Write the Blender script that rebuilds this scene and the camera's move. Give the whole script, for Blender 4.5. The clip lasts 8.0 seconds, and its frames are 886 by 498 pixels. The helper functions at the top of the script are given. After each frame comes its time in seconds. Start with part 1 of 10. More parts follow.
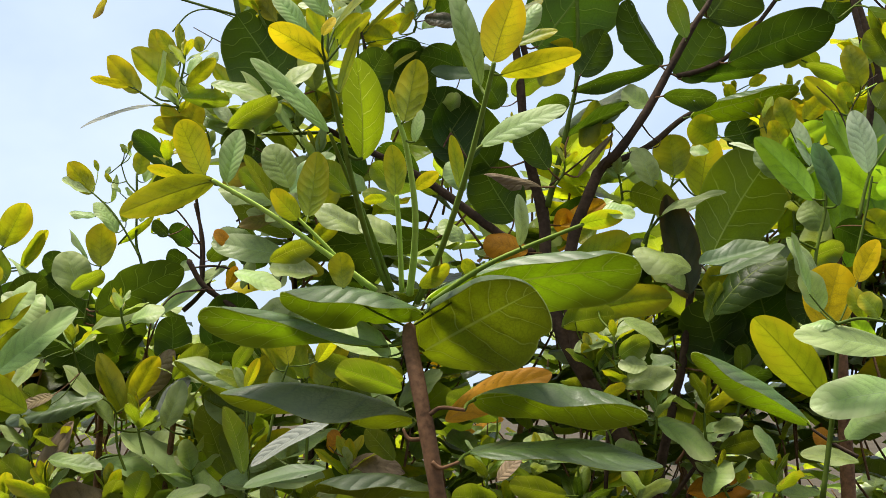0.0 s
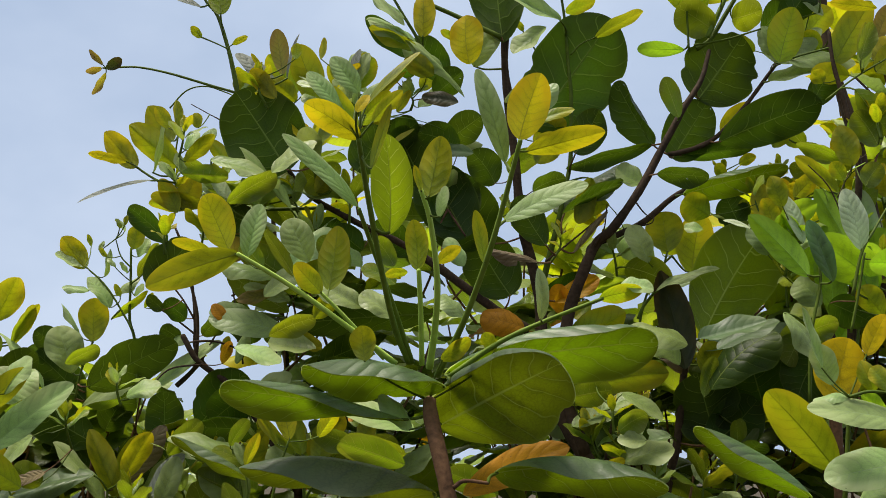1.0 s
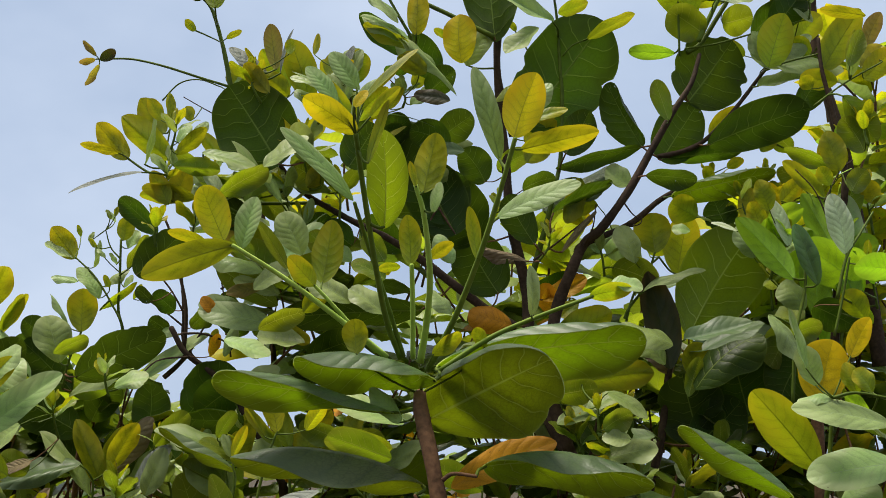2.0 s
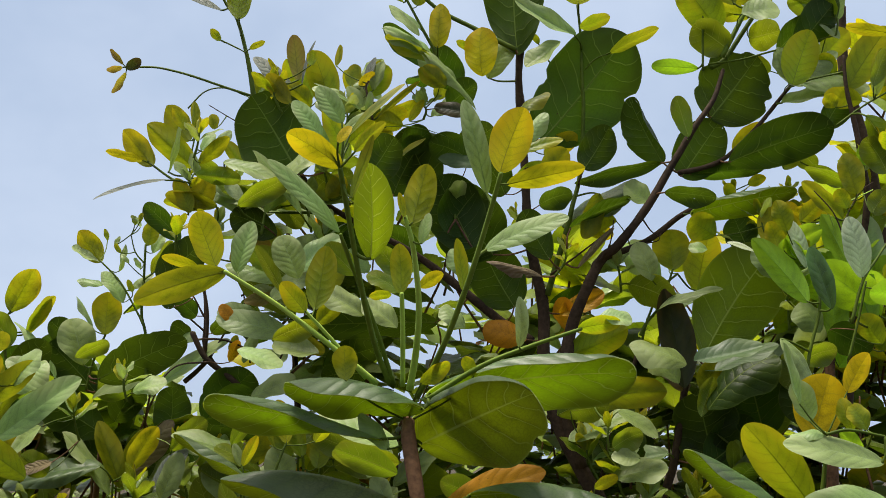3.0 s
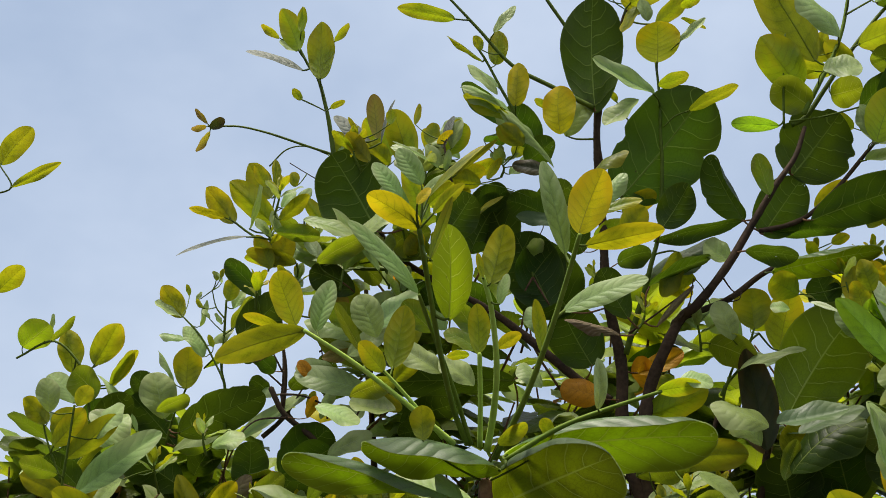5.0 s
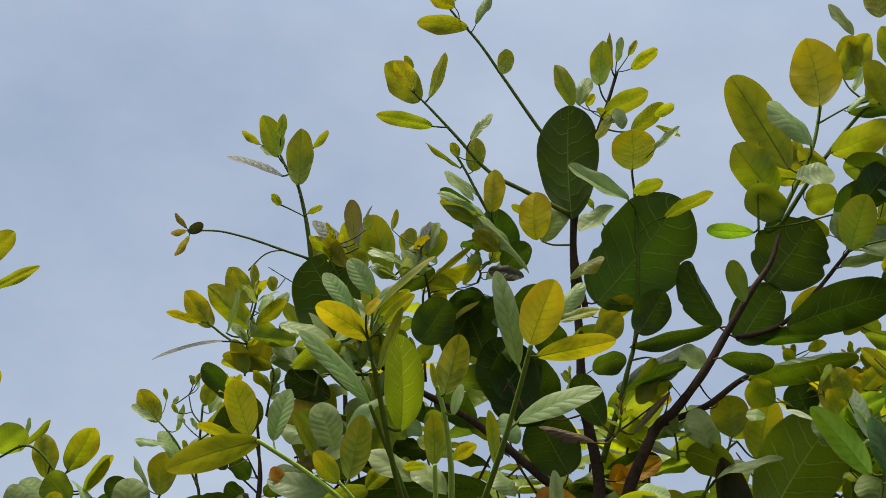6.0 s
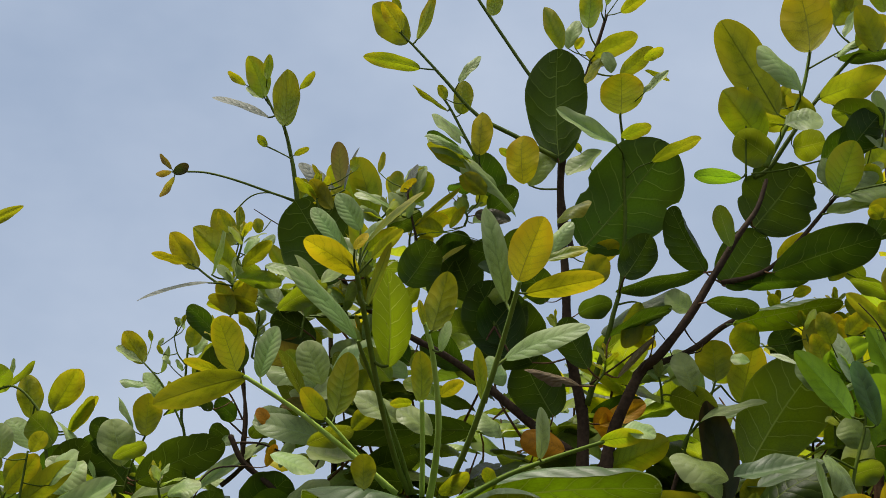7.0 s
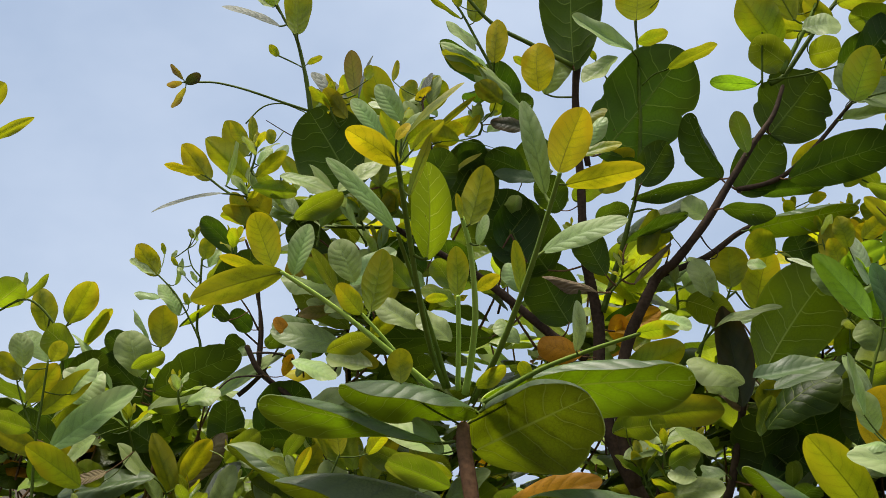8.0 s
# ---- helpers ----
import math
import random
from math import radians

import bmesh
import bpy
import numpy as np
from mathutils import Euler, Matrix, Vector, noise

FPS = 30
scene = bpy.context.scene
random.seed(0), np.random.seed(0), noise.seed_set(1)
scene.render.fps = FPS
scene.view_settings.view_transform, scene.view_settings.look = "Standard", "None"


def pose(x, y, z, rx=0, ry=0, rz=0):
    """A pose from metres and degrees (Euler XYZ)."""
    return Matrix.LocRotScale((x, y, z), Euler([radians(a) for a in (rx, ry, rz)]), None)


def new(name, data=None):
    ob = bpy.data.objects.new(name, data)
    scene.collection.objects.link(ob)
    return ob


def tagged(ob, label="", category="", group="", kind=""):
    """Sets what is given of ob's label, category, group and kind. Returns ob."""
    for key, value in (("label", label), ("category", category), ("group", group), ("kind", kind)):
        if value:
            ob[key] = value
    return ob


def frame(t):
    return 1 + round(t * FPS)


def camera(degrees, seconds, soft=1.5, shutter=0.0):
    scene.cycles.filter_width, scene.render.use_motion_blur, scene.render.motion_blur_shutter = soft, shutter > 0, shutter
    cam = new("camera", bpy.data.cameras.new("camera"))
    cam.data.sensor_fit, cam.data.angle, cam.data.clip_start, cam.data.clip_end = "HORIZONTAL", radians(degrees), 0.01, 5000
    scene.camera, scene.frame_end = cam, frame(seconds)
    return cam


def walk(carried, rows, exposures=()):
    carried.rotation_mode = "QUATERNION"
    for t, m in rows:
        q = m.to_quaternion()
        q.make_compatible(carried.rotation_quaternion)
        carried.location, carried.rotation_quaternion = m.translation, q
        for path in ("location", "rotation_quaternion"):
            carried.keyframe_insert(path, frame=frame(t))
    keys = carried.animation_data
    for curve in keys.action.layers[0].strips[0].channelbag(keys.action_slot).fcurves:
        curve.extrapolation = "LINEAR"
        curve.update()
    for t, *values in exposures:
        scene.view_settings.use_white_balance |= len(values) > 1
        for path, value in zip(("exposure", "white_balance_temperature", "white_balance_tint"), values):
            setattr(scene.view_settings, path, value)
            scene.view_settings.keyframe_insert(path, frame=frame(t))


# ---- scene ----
cam = camera(41.0, 8.0, soft=0.45)
# seconds, x, y, z, pitch, roll, yaw: a hand-held camera that sways and tilts
PATH = [
    (0.0, 0.225, 0.040, 1.501, 7.02, 0.10, 3.30),
    (0.5, 0.187, 0.026, 1.494, 10.20, 0.50, 1.79),
    (1.0, 0.172, 0.025, 1.496, 10.75, 0.25, 1.46),
    (1.5, 0.151, 0.016, 1.482, 10.87, -0.34, 0.58),
    (1.7, 0.151, 0.016, 1.482, 10.87, -0.34, 0.22),
    (2.8, 0.223, 0.002, 1.528, 10.01, -2.22, 2.52),
    (3.0, 0.223, 0.002, 1.528, 10.09, -2.22, 2.93),
    (3.5, 0.203, 0.002, 1.525, 10.73, -2.61, 3.98),
    (4.0, 0.191, 0.003, 1.519, 11.32, -2.99, 4.98),
    (4.2, 0.191, 0.003, 1.519, 11.37, -2.99, 5.44),
    (5.3, 0.228, -0.002, 1.537, 13.73, -3.32, 6.54),
    (5.5, 0.228, -0.002, 1.537, 14.88, -3.32, 6.13),
    (6.0, 0.265, 0.001, 1.545, 17.30, -3.48, 6.63),
    (6.5, 0.241, -0.000, 1.541, 17.60, -3.66, 5.58),
    (7.0, 0.261, 0.009, 1.534, 14.99, -3.72, 5.77),
    (7.5, 0.254, 0.014, 1.520, 12.67, -3.57, 5.69),
    (8.0, 0.219, 0.013, 1.502, 11.55, -3.22, 5.30),
]
EXPOSURES = [(0.0, 0.38), (0.5, -0.12), (1.0, -0.1), (1.5, -0.1), (3.0, -0.06), (4.0, -0.07), (5.5, -0.24), (6.0, -0.42),
             (6.5, -0.54), (7.0, -0.40), (7.5, -0.20), (8.0, -0.1)]
walk(cam, [(t, pose(x, y, z, 90 + pitch, roll, yaw)) for t, x, y, z, pitch, roll, yaw in PATH], EXPOSURES)

# ---------------------------------------------------------------- sky and light
SUN_HEIGHT, SUN_TURN = 75.0, 264.0
world = bpy.data.worlds.new("overcast_sky")
scene.world = world
world.use_nodes = True
wn, wl = world.node_tree.nodes, world.node_tree.links
background = wn["Background"]
sky = wn.new("ShaderNodeTexSky")
sky.sky_type, sky.sun_disc = "NISHITA", False
sky.sun_elevation, sky.sun_rotation = radians(SUN_HEIGHT), radians(SUN_TURN)
sky_dim = wn.new("ShaderNodeVectorMath")
sky_dim.operation = "SCALE"
sky_dim.inputs["Scale"].default_value = 0.10
wl.new(sky.outputs["Color"], sky_dim.inputs[0])
place = wn.new("ShaderNodeTexCoord")
split = wn.new("ShaderNodeSeparateXYZ")
wl.new(place.outputs["Generated"], split.inputs[0])
# overcast cloud: about twice as bright overhead as at the horizon
rise = wn.new("ShaderNodeMapRange")
rise.inputs["From Min"].default_value, rise.inputs["From Max"].default_value = 0.45, 1.0
rise.inputs["To Min"].default_value, rise.inputs["To Max"].default_value = 1.0, 1.9
wl.new(split.outputs["Z"], rise.inputs["Value"])
cloud_noise = wn.new("ShaderNodeTexNoise")
cloud_noise.inputs["Scale"].default_value, cloud_noise.inputs["Detail"].default_value = 2.6, 5.0
cloud_noise.inputs["Roughness"].default_value = 0.55
stretch = wn.new("ShaderNodeMapping")
stretch.inputs["Scale"].default_value = (1.0, 1.0, 1.6)
wl.new(place.outputs["Generated"], stretch.inputs[0])
wl.new(stretch.outputs[0], cloud_noise.inputs["Vector"])
cloud = wn.new("ShaderNodeValToRGB")
cloud.color_ramp.elements[0].position, cloud.color_ramp.elements[1].position = 0.32, 0.68
cloud.color_ramp.elements[0].color = (0.46, 0.58, 0.79, 1)
cloud.color_ramp.elements[1].color = (0.67, 0.78, 0.97, 1)
wl.new(cloud_noise.outputs["Fac"], cloud.inputs[0])
lift = wn.new("ShaderNodeVectorMath")
lift.operation = "SCALE"
white = wn.new("ShaderNodeMix")
white.data_type = "RGBA"
white.inputs["B"].default_value = (0.66, 0.66, 0.63, 1)
high = wn.new("ShaderNodeMapRange")
high.inputs["From Min"].default_value, high.inputs["From Max"].default_value = 0.48, 0.80
wl.new(split.outputs["Z"], high.inputs["Value"])
wl.new(high.outputs[0], white.inputs["Factor"])
wl.new(cloud.outputs[0], white.inputs["A"])
wl.new(white.outputs["Result"], lift.inputs[0])
wl.new(rise.outputs[0], lift.inputs["Scale"])
cover = wn.new("ShaderNodeMix")
cover.data_type = "RGBA"
cover.inputs["Factor"].default_value = 0.94
wl.new(sky_dim.outputs[0], cover.inputs["A"])
wl.new(lift.outputs[0], cover.inputs["B"])
wl.new(cover.outputs["Result"], background.inputs["Color"])
background.inputs["Strength"].default_value = 1.0

sun_data = bpy.data.lights.new("sun", "SUN")
sun_data.energy, sun_data.angle, sun_data.color = 7.2, radians(22), (1.0, 0.93, 0.80)
sun = new("sun", sun_data)
sun.matrix_world = pose(0, 0, 6, 90 - SUN_HEIGHT, 0, 180 - SUN_TURN)


# ---------------------------------------------------------------- materials
def mix_colour(nodes, links, fac, a, b, blend="MIX"):
    m = nodes.new("ShaderNodeMix")
    m.data_type, m.blend_type = "RGBA", blend
    for socket, value in (("Factor", fac), ("A", a), ("B", b)):
        if isinstance(value, (int, float)):
            m.inputs[socket].default_value = value
        elif isinstance(value, tuple):
            m.inputs[socket].default_value = (*value, 1)
        else:
            links.new(value, m.inputs[socket])
    return m.outputs["Result"]


def calc(nodes, links, operation, *values, clamp=False):
    m = nodes.new("ShaderNodeMath")
    m.operation, m.use_clamp = operation, clamp
    for i, value in enumerate(values):
        if isinstance(value, (int, float)):
            m.inputs[i].default_value = value
        else:
            links.new(value, m.inputs[i])
    return m.outputs[0]


def leaf_material(name, face, glow, vein, edge, marks=0.6, through_light=0.4, rough=0.42, quilt=0.3, spots=0.0, gloss=0.4, island=False):
    """A leaf blade: face colour, the colour of light that comes through it, vein colour, pinnate veins along its own length."""
    m = bpy.data.materials.new(name)
    m.use_nodes = True
    n, l = m.node_tree.nodes, m.node_tree.links
    shell = n["Principled BSDF"]
    uv = n.new("ShaderNodeUVMap")
    xyz = n.new("ShaderNodeSeparateXYZ")
    l.new(uv.outputs[0], xyz.inputs[0])
    side = calc(n, l, "ABSOLUTE", calc(n, l, "MULTIPLY_ADD", xyz.outputs["X"], 2.0, -1.0))
    lean = calc(n, l, "MULTIPLY_ADD", calc(n, l, "POWER", side, 1.3), -0.19, xyz.outputs["Y"])
    chance = n.new("ShaderNodeNewGeometry").outputs["Random Per Island"] if island else n.new("ShaderNodeObjectInfo").outputs["Random"]
    wobble = n.new("ShaderNodeTexNoise")
    wobble.inputs["Scale"].default_value = 2.4
    shift = n.new("ShaderNodeCombineXYZ")
    l.new(xyz.outputs["X"], shift.inputs["X"])
    l.new(xyz.outputs["Y"], shift.inputs["Y"])
    l.new(calc(n, l, "MULTIPLY", chance, 37.0), shift.inputs["Z"])
    l.new(shift.outputs[0], wobble.inputs["Vector"])
    rows = calc(n, l, "MULTIPLY_ADD", lean, calc(n, l, "MULTIPLY_ADD", chance, 2.6, 6.0), calc(n, l, "MULTIPLY_ADD", wobble.outputs["Fac"], 1.5, calc(n, l, "MULTIPLY", calc(n, l, "GREATER_THAN", xyz.outputs["X"], 0.5), 0.35)))
    cell = calc(n, l, "FRACT", rows)
    ridge = calc(n, l, "ABSOLUTE", calc(n, l, "MULTIPLY_ADD", cell, 2.0, -1.0))  # 1 on a vein, 0 between two
    line = calc(n, l, "MULTIPLY", calc(n, l, "SUBTRACT", ridge, 0.91), 12.0, clamp=True)
    fade = calc(n, l, "MULTIPLY_ADD", calc(n, l, "POWER", side, 2.0), -0.9, 1.0, clamp=True)
    midrib = calc(n, l, "MULTIPLY", calc(n, l, "SUBTRACT", calc(n, l, "MULTIPLY_ADD", xyz.outputs["Y"], -0.025, 0.042), side), 45.0, clamp=True)
    veins = calc(n, l, "MAXIMUM", midrib, calc(n, l, "MULTIPLY", line, fade))
    # two scales of uneven colour
    broad = n.new("ShaderNodeTexNoise")
    broad.inputs["Scale"].default_value, broad.inputs["Detail"].default_value = 2.2, 3.0
    l.new(shift.outputs[0], broad.inputs["Vector"])
    grain = n.new("ShaderNodeTexNoise")
    grain.inputs["Scale"].default_value, grain.inputs["Detail"].default_value = 60.0, 2.0
    l.new(shift.outputs[0], grain.inputs["Vector"])
    net = n.new("ShaderNodeTexVoronoi")
    net.feature = "DISTANCE_TO_EDGE"
    net.inputs["Scale"].default_value = 26.0
    l.new(shift.outputs[0], net.inputs["Vector"])
    mesh_line = calc(n, l, "MULTIPLY", calc(n, l, "SUBTRACT", 0.10, net.outputs["Distance"]), 8.0, clamp=True)
    tone = calc(n, l, "MULTIPLY_ADD", chance, 0.5, calc(n, l, "MULTIPLY_ADD", broad.outputs["Fac"], 1.5, -0.3))
    tone = calc(n, l, "MULTIPLY_ADD", mesh_line, -0.26, tone)
    tone = calc(n, l, "MULTIPLY_ADD", calc(n, l, "POWER", ridge, 3.0), -0.22, tone)
    tone = calc(n, l, "MULTIPLY_ADD", grain.outputs["Fac"], 0.55, calc(n, l, "SUBTRACT", tone, 0.08))
    hue = n.new("ShaderNodeHueSaturation")
    hue.inputs["Color"].default_value = (*face, 1)
    l.new(calc(n, l, "MULTIPLY_ADD", chance, 0.03, 0.485), hue.inputs["Hue"])
    l.new(calc(n, l, "MULTIPLY_ADD", tone, 0.75, 0.38), hue.inputs["Value"])
    rim = calc(n, l, "MULTIPLY_ADD", calc(n, l, "POWER", side, 1.5), 0.65, calc(n, l, "MULTIPLY_ADD", broad.outputs["Fac"], 2.2, calc(n, l, "MULTIPLY_ADD", xyz.outputs["Y"], 1.1, -1.65)), clamp=True)
    strength = calc(n, l, "MULTIPLY_ADD", veins, marks, calc(n, l, "MULTIPLY", midrib, 0.12), clamp=True)
    margin = calc(n, l, "MULTIPLY", calc(n, l, "SUBTRACT", side, 0.945), 7.0, clamp=True)
    colour = mix_colour(n, l, margin, mix_colour(n, l, strength, mix_colour(n, l, rim, hue.outputs[0], edge), vein), vein)
    hue2 = n.new("ShaderNodeHueSaturation")
    hue2.inputs["Color"].default_value = (*glow, 1)
    l.new(calc(n, l, "MULTIPLY_ADD", chance, 0.03, 0.485), hue2.inputs["Hue"])
    l.new(calc(n, l, "MULTIPLY_ADD", tone, 0.7, 0.42), hue2.inputs["Value"])
    inner = mix_colour(n, l, strength, mix_colour(n, l, calc(n, l, "MULTIPLY", rim, 0.9), hue2.outputs[0], edge), vein)
    if spots:
        fleck = n.new("ShaderNodeTexVoronoi")
        fleck.inputs["Scale"].default_value = 9.0
        l.new(shift.outputs[0], fleck.inputs["Vector"])
        dot = calc(n, l, "MULTIPLY", calc(n, l, "SUBTRACT", 0.11, fleck.outputs["Distance"]), 14.0, clamp=True)
        rare = calc(n, l, "GREATER_THAN", broad.outputs["Fac"], 0.70 - 0.12 * spots)
        stain = calc(n, l, "MULTIPLY", dot, rare)
        colour = mix_colour(n, l, stain, colour, (0.06, 0.03, 0.012))
        inner = mix_colour(n, l, stain, inner, (0.05, 0.02, 0.01))
    l.new(colour, shell.inputs["Base Color"])
    shell.inputs["Specular IOR Level"].default_value = gloss
    l.new(calc(n, l, "MULTIPLY_ADD", broad.outputs["Fac"], 0.3, rough - 0.15), shell.inputs["Roughness"])
    bump = n.new("ShaderNodeBump")
    bump.inputs["Strength"].default_value, bump.inputs["Distance"].default_value = quilt, 0.004
    puff = calc(n, l, "MULTIPLY_ADD", calc(n, l, "POWER", ridge, 2.0), -1.0, calc(n, l, "MULTIPLY_ADD", grain.outputs["Fac"], 0.25, calc(n, l, "MULTIPLY", broad.outputs["Fac"], 1.6)))
    l.new(calc(n, l, "SUBTRACT", puff, midrib), bump.inputs["Height"])
    l.new(bump.outputs[0], shell.inputs["Normal"])
    lit = n.new("ShaderNodeBsdfTranslucent")
    l.new(inner, lit.inputs["Color"])
    both = n.new("ShaderNodeMixShader")
    both.inputs[0].default_value = through_light
    l.new(shell.outputs[0], both.inputs[1])
    l.new(lit.outputs[0], both.inputs[2])
    surface = both.outputs[0]
    if name == "dark_leaf":  # a few small holes chewed through
        chew = n.new("ShaderNodeTexVoronoi")
        chew.inputs["Scale"].default_value = 4.0
        l.new(shift.outputs[0], chew.inputs["Vector"])
        hole = calc(n, l, "MULTIPLY", calc(n, l, "LESS_THAN", chew.outputs["Distance"], 0.055), calc(n, l, "GREATER_THAN", broad.outputs["Fac"], 0.52))
        clear = n.new("ShaderNodeBsdfTransparent")
        gap = n.new("ShaderNodeMixShader")
        l.new(hole, gap.inputs[0])
        l.new(surface, gap.inputs[1])
        l.new(clear.outputs[0], gap.inputs[2])
        surface = gap.outputs[0]
    l.new(surface, n["Material Output"].inputs["Surface"])
    return m


def bark_material(name, dark, light, scale=60.0, rough=0.8, depth=0.5):
    m = bpy.data.materials.new(name)
    m.use_nodes = True
    n, l = m.node_tree.nodes, m.node_tree.links
    shell = n["Principled BSDF"]
    where = n.new("ShaderNodeTexCoord")
    fine = n.new("ShaderNodeTexNoise")
    fine.inputs["Scale"].default_value, fine.inputs["Detail"].default_value = scale * 3, 5.0
    coarse = n.new("ShaderNodeTexNoise")
    coarse.inputs["Scale"].default_value, coarse.inputs["Detail"].default_value = scale * 0.4, 4.0
    for tex in (fine, coarse):
        l.new(where.outputs["Object"], tex.inputs["Vector"])
    f = calc(n, l, "MULTIPLY_ADD", fine.outputs["Fac"], 0.5, calc(n, l, "MULTIPLY", coarse.outputs["Fac"], 0.6), clamp=True)
    ramp = n.new("ShaderNodeValToRGB")
    ramp.color_ramp.elements[0].position, ramp.color_ramp.elements[1].position = 0.32, 0.75
    ramp.color_ramp.elements[0].color, ramp.color_ramp.elements[1].color = (*dark, 1), (*light, 1)
    l.new(f, ramp.inputs[0])
    l.new(ramp.outputs[0], shell.inputs["Base Color"])
    shell.inputs["Roughness"].default_value = rough
    shell.inputs["Specular IOR Level"].default_value = 0.15
    bump = n.new("ShaderNodeBump")
    bump.inputs["Strength"].default_value, bump.inputs["Distance"].default_value = depth, 0.002
    l.new(f, bump.inputs["Height"])
    l.new(bump.outputs[0], shell.inputs["Normal"])
    return m


KINDS = {
    # face, glow, vein, edge, marks, through_light, rough, quilt, spots, gloss
    "young": ((0.165, 0.225, 0.010), (0.36, 0.42, 0.005), (0.12, 0.17, 0.02), (0.42, 0.37, 0.008), 0.26, 0.52, 0.45, 0.12, 0.2, 0.35),
    "gold": ((0.23, 0.26, 0.010), (0.42, 0.42, 0.005), (0.15, 0.18, 0.02), (0.52, 0.40, 0.008), 0.28, 0.50, 0.45, 0.10, 0.3, 0.35),
    "amber": ((0.52, 0.42, 0.010), (0.74, 0.60, 0.006), (0.34, 0.30, 0.03), (0.62, 0.42, 0.01), 0.4, 0.50, 0.5, 0.08, 0.4, 0.25),
    "olive": ((0.145, 0.19, 0.012), (0.33, 0.37, 0.006), (0.20, 0.23, 0.03), (0.34, 0.30, 0.01), 0.35, 0.48, 0.45, 0.12, 0.3, 0.35),
    "bronze": ((0.19, 0.16, 0.04), (0.36, 0.30, 0.018), (0.14, 0.13, 0.04), (0.27, 0.17, 0.04), 0.4, 0.45, 0.5, 0.14, 0.2, 0.3),
    "fresh": ((0.19, 0.37, 0.020), (0.40, 0.65, 0.014), (0.24, 0.42, 0.05), (0.26, 0.42, 0.02), 0.35, 0.50, 0.42, 0.12, 0.2, 0.4),
    "green": ((0.095, 0.158, 0.009), (0.30, 0.38, 0.006), (0.44, 0.48, 0.08), (0.17, 0.20, 0.012), 0.6, 0.46, 0.40, 0.13, 0.4, 0.4),
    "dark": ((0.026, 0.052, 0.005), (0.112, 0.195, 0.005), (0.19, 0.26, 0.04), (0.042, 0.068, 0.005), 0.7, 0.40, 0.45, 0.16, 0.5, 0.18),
    "deep": ((0.11, 0.175, 0.008), (0.33, 0.44, 0.006), (0.47, 0.55, 0.09), (0.15, 0.20, 0.008), 0.75, 0.48, 0.40, 0.14, 0.4, 0.3),
    "upper": ((0.075, 0.130, 0.045), (0.60, 0.70, 0.18), (0.16, 0.21, 0.10), (0.11, 0.155, 0.075), 0.5, 0.46, 0.42, 0.30, 0.3, 0.5),
    "under": ((0.18, 0.25, 0.018), (0.47, 0.58, 0.018), (0.58, 0.64, 0.16), (0.24, 0.27, 0.016), 0.75, 0.58, 0.50, 0.14, 0.4, 0.3),
    "waxy": ((0.055, 0.095, 0.035), (0.14, 0.22, 0.015), (0.10, 0.16, 0.05), (0.07, 0.11, 0.03), 0.5, 0.30, 0.52, 0.10, 0.3, 0.35),
    "teal": ((0.050, 0.125, 0.018), (0.13, 0.28, 0.015), (0.11, 0.22, 0.06), (0.07, 0.16, 0.03), 0.5, 0.34, 0.45, 0.16, 0.2, 0.4),
    "pale": ((0.25, 0.35, 0.12), (0.36, 0.48, 0.06), (0.30, 0.39, 0.17), (0.32, 0.39, 0.16), 0.5, 0.34, 0.45, 0.12, 0.4, 0.4),
    "quilted": ((0.19, 0.29, 0.09), (0.30, 0.41, 0.05), (0.16, 0.25, 0.08), (0.26, 0.33, 0.13), 0.25, 0.36, 0.52, 0.15, 0.2, 0.3),
    "sage": ((0.215, 0.30, 0.085), (0.37, 0.48, 0.04), (0.29, 0.37, 0.14), (0.29, 0.34, 0.13), 0.5, 0.36, 0.48, 0.12, 0.4, 0.4),
    "orange": ((0.52, 0.25, 0.008), (0.66, 0.33, 0.006), (0.40, 0.19, 0.02), (0.46, 0.19, 0.010), 0.4, 0.45, 0.6, 0.15, 2.6, 0.25),
    "ashen": ((0.15, 0.165, 0.14), (0.20, 0.22, 0.14), (0.09, 0.10, 0.08), (0.20, 0.21, 0.18), 0.6, 0.30, 0.55, 0.30, 0.2, 0.3),
    "lime": ((0.25, 0.34, 0.012), (0.50, 0.60, 0.006), (0.15, 0.23, 0.03), (0.46, 0.45, 0.01), 0.35, 0.52, 0.45, 0.12, 0.3, 0.35),
    # Gold lifted in colour to make up for shade on the leaf.
    "honey": ((0.35, 0.35, 0.010), (0.64, 0.60, 0.006), (0.12, 0.18, 0.02), (0.62, 0.46, 0.008), 0.34, 0.54, 0.45, 0.10, 0.3, 0.35),
    # A copy of pale with the missing front light put into its colour.
    "silver": ((0.48, 0.56, 0.34), (0.46, 0.57, 0.18), (0.40, 0.48, 0.28), (0.50, 0.56, 0.38), 0.4, 0.36, 0.50, 0.16, 0.2, 0.4),
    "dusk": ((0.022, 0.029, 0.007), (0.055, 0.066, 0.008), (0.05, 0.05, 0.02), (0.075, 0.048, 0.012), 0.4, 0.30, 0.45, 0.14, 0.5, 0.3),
    "withered": ((0.23, 0.175, 0.09), (0.26, 0.18, 0.07), (0.18, 0.13, 0.09), (0.20, 0.14, 0.09), 0.4, 0.2, 0.7, 0.35, 0.8, 0.3),
}
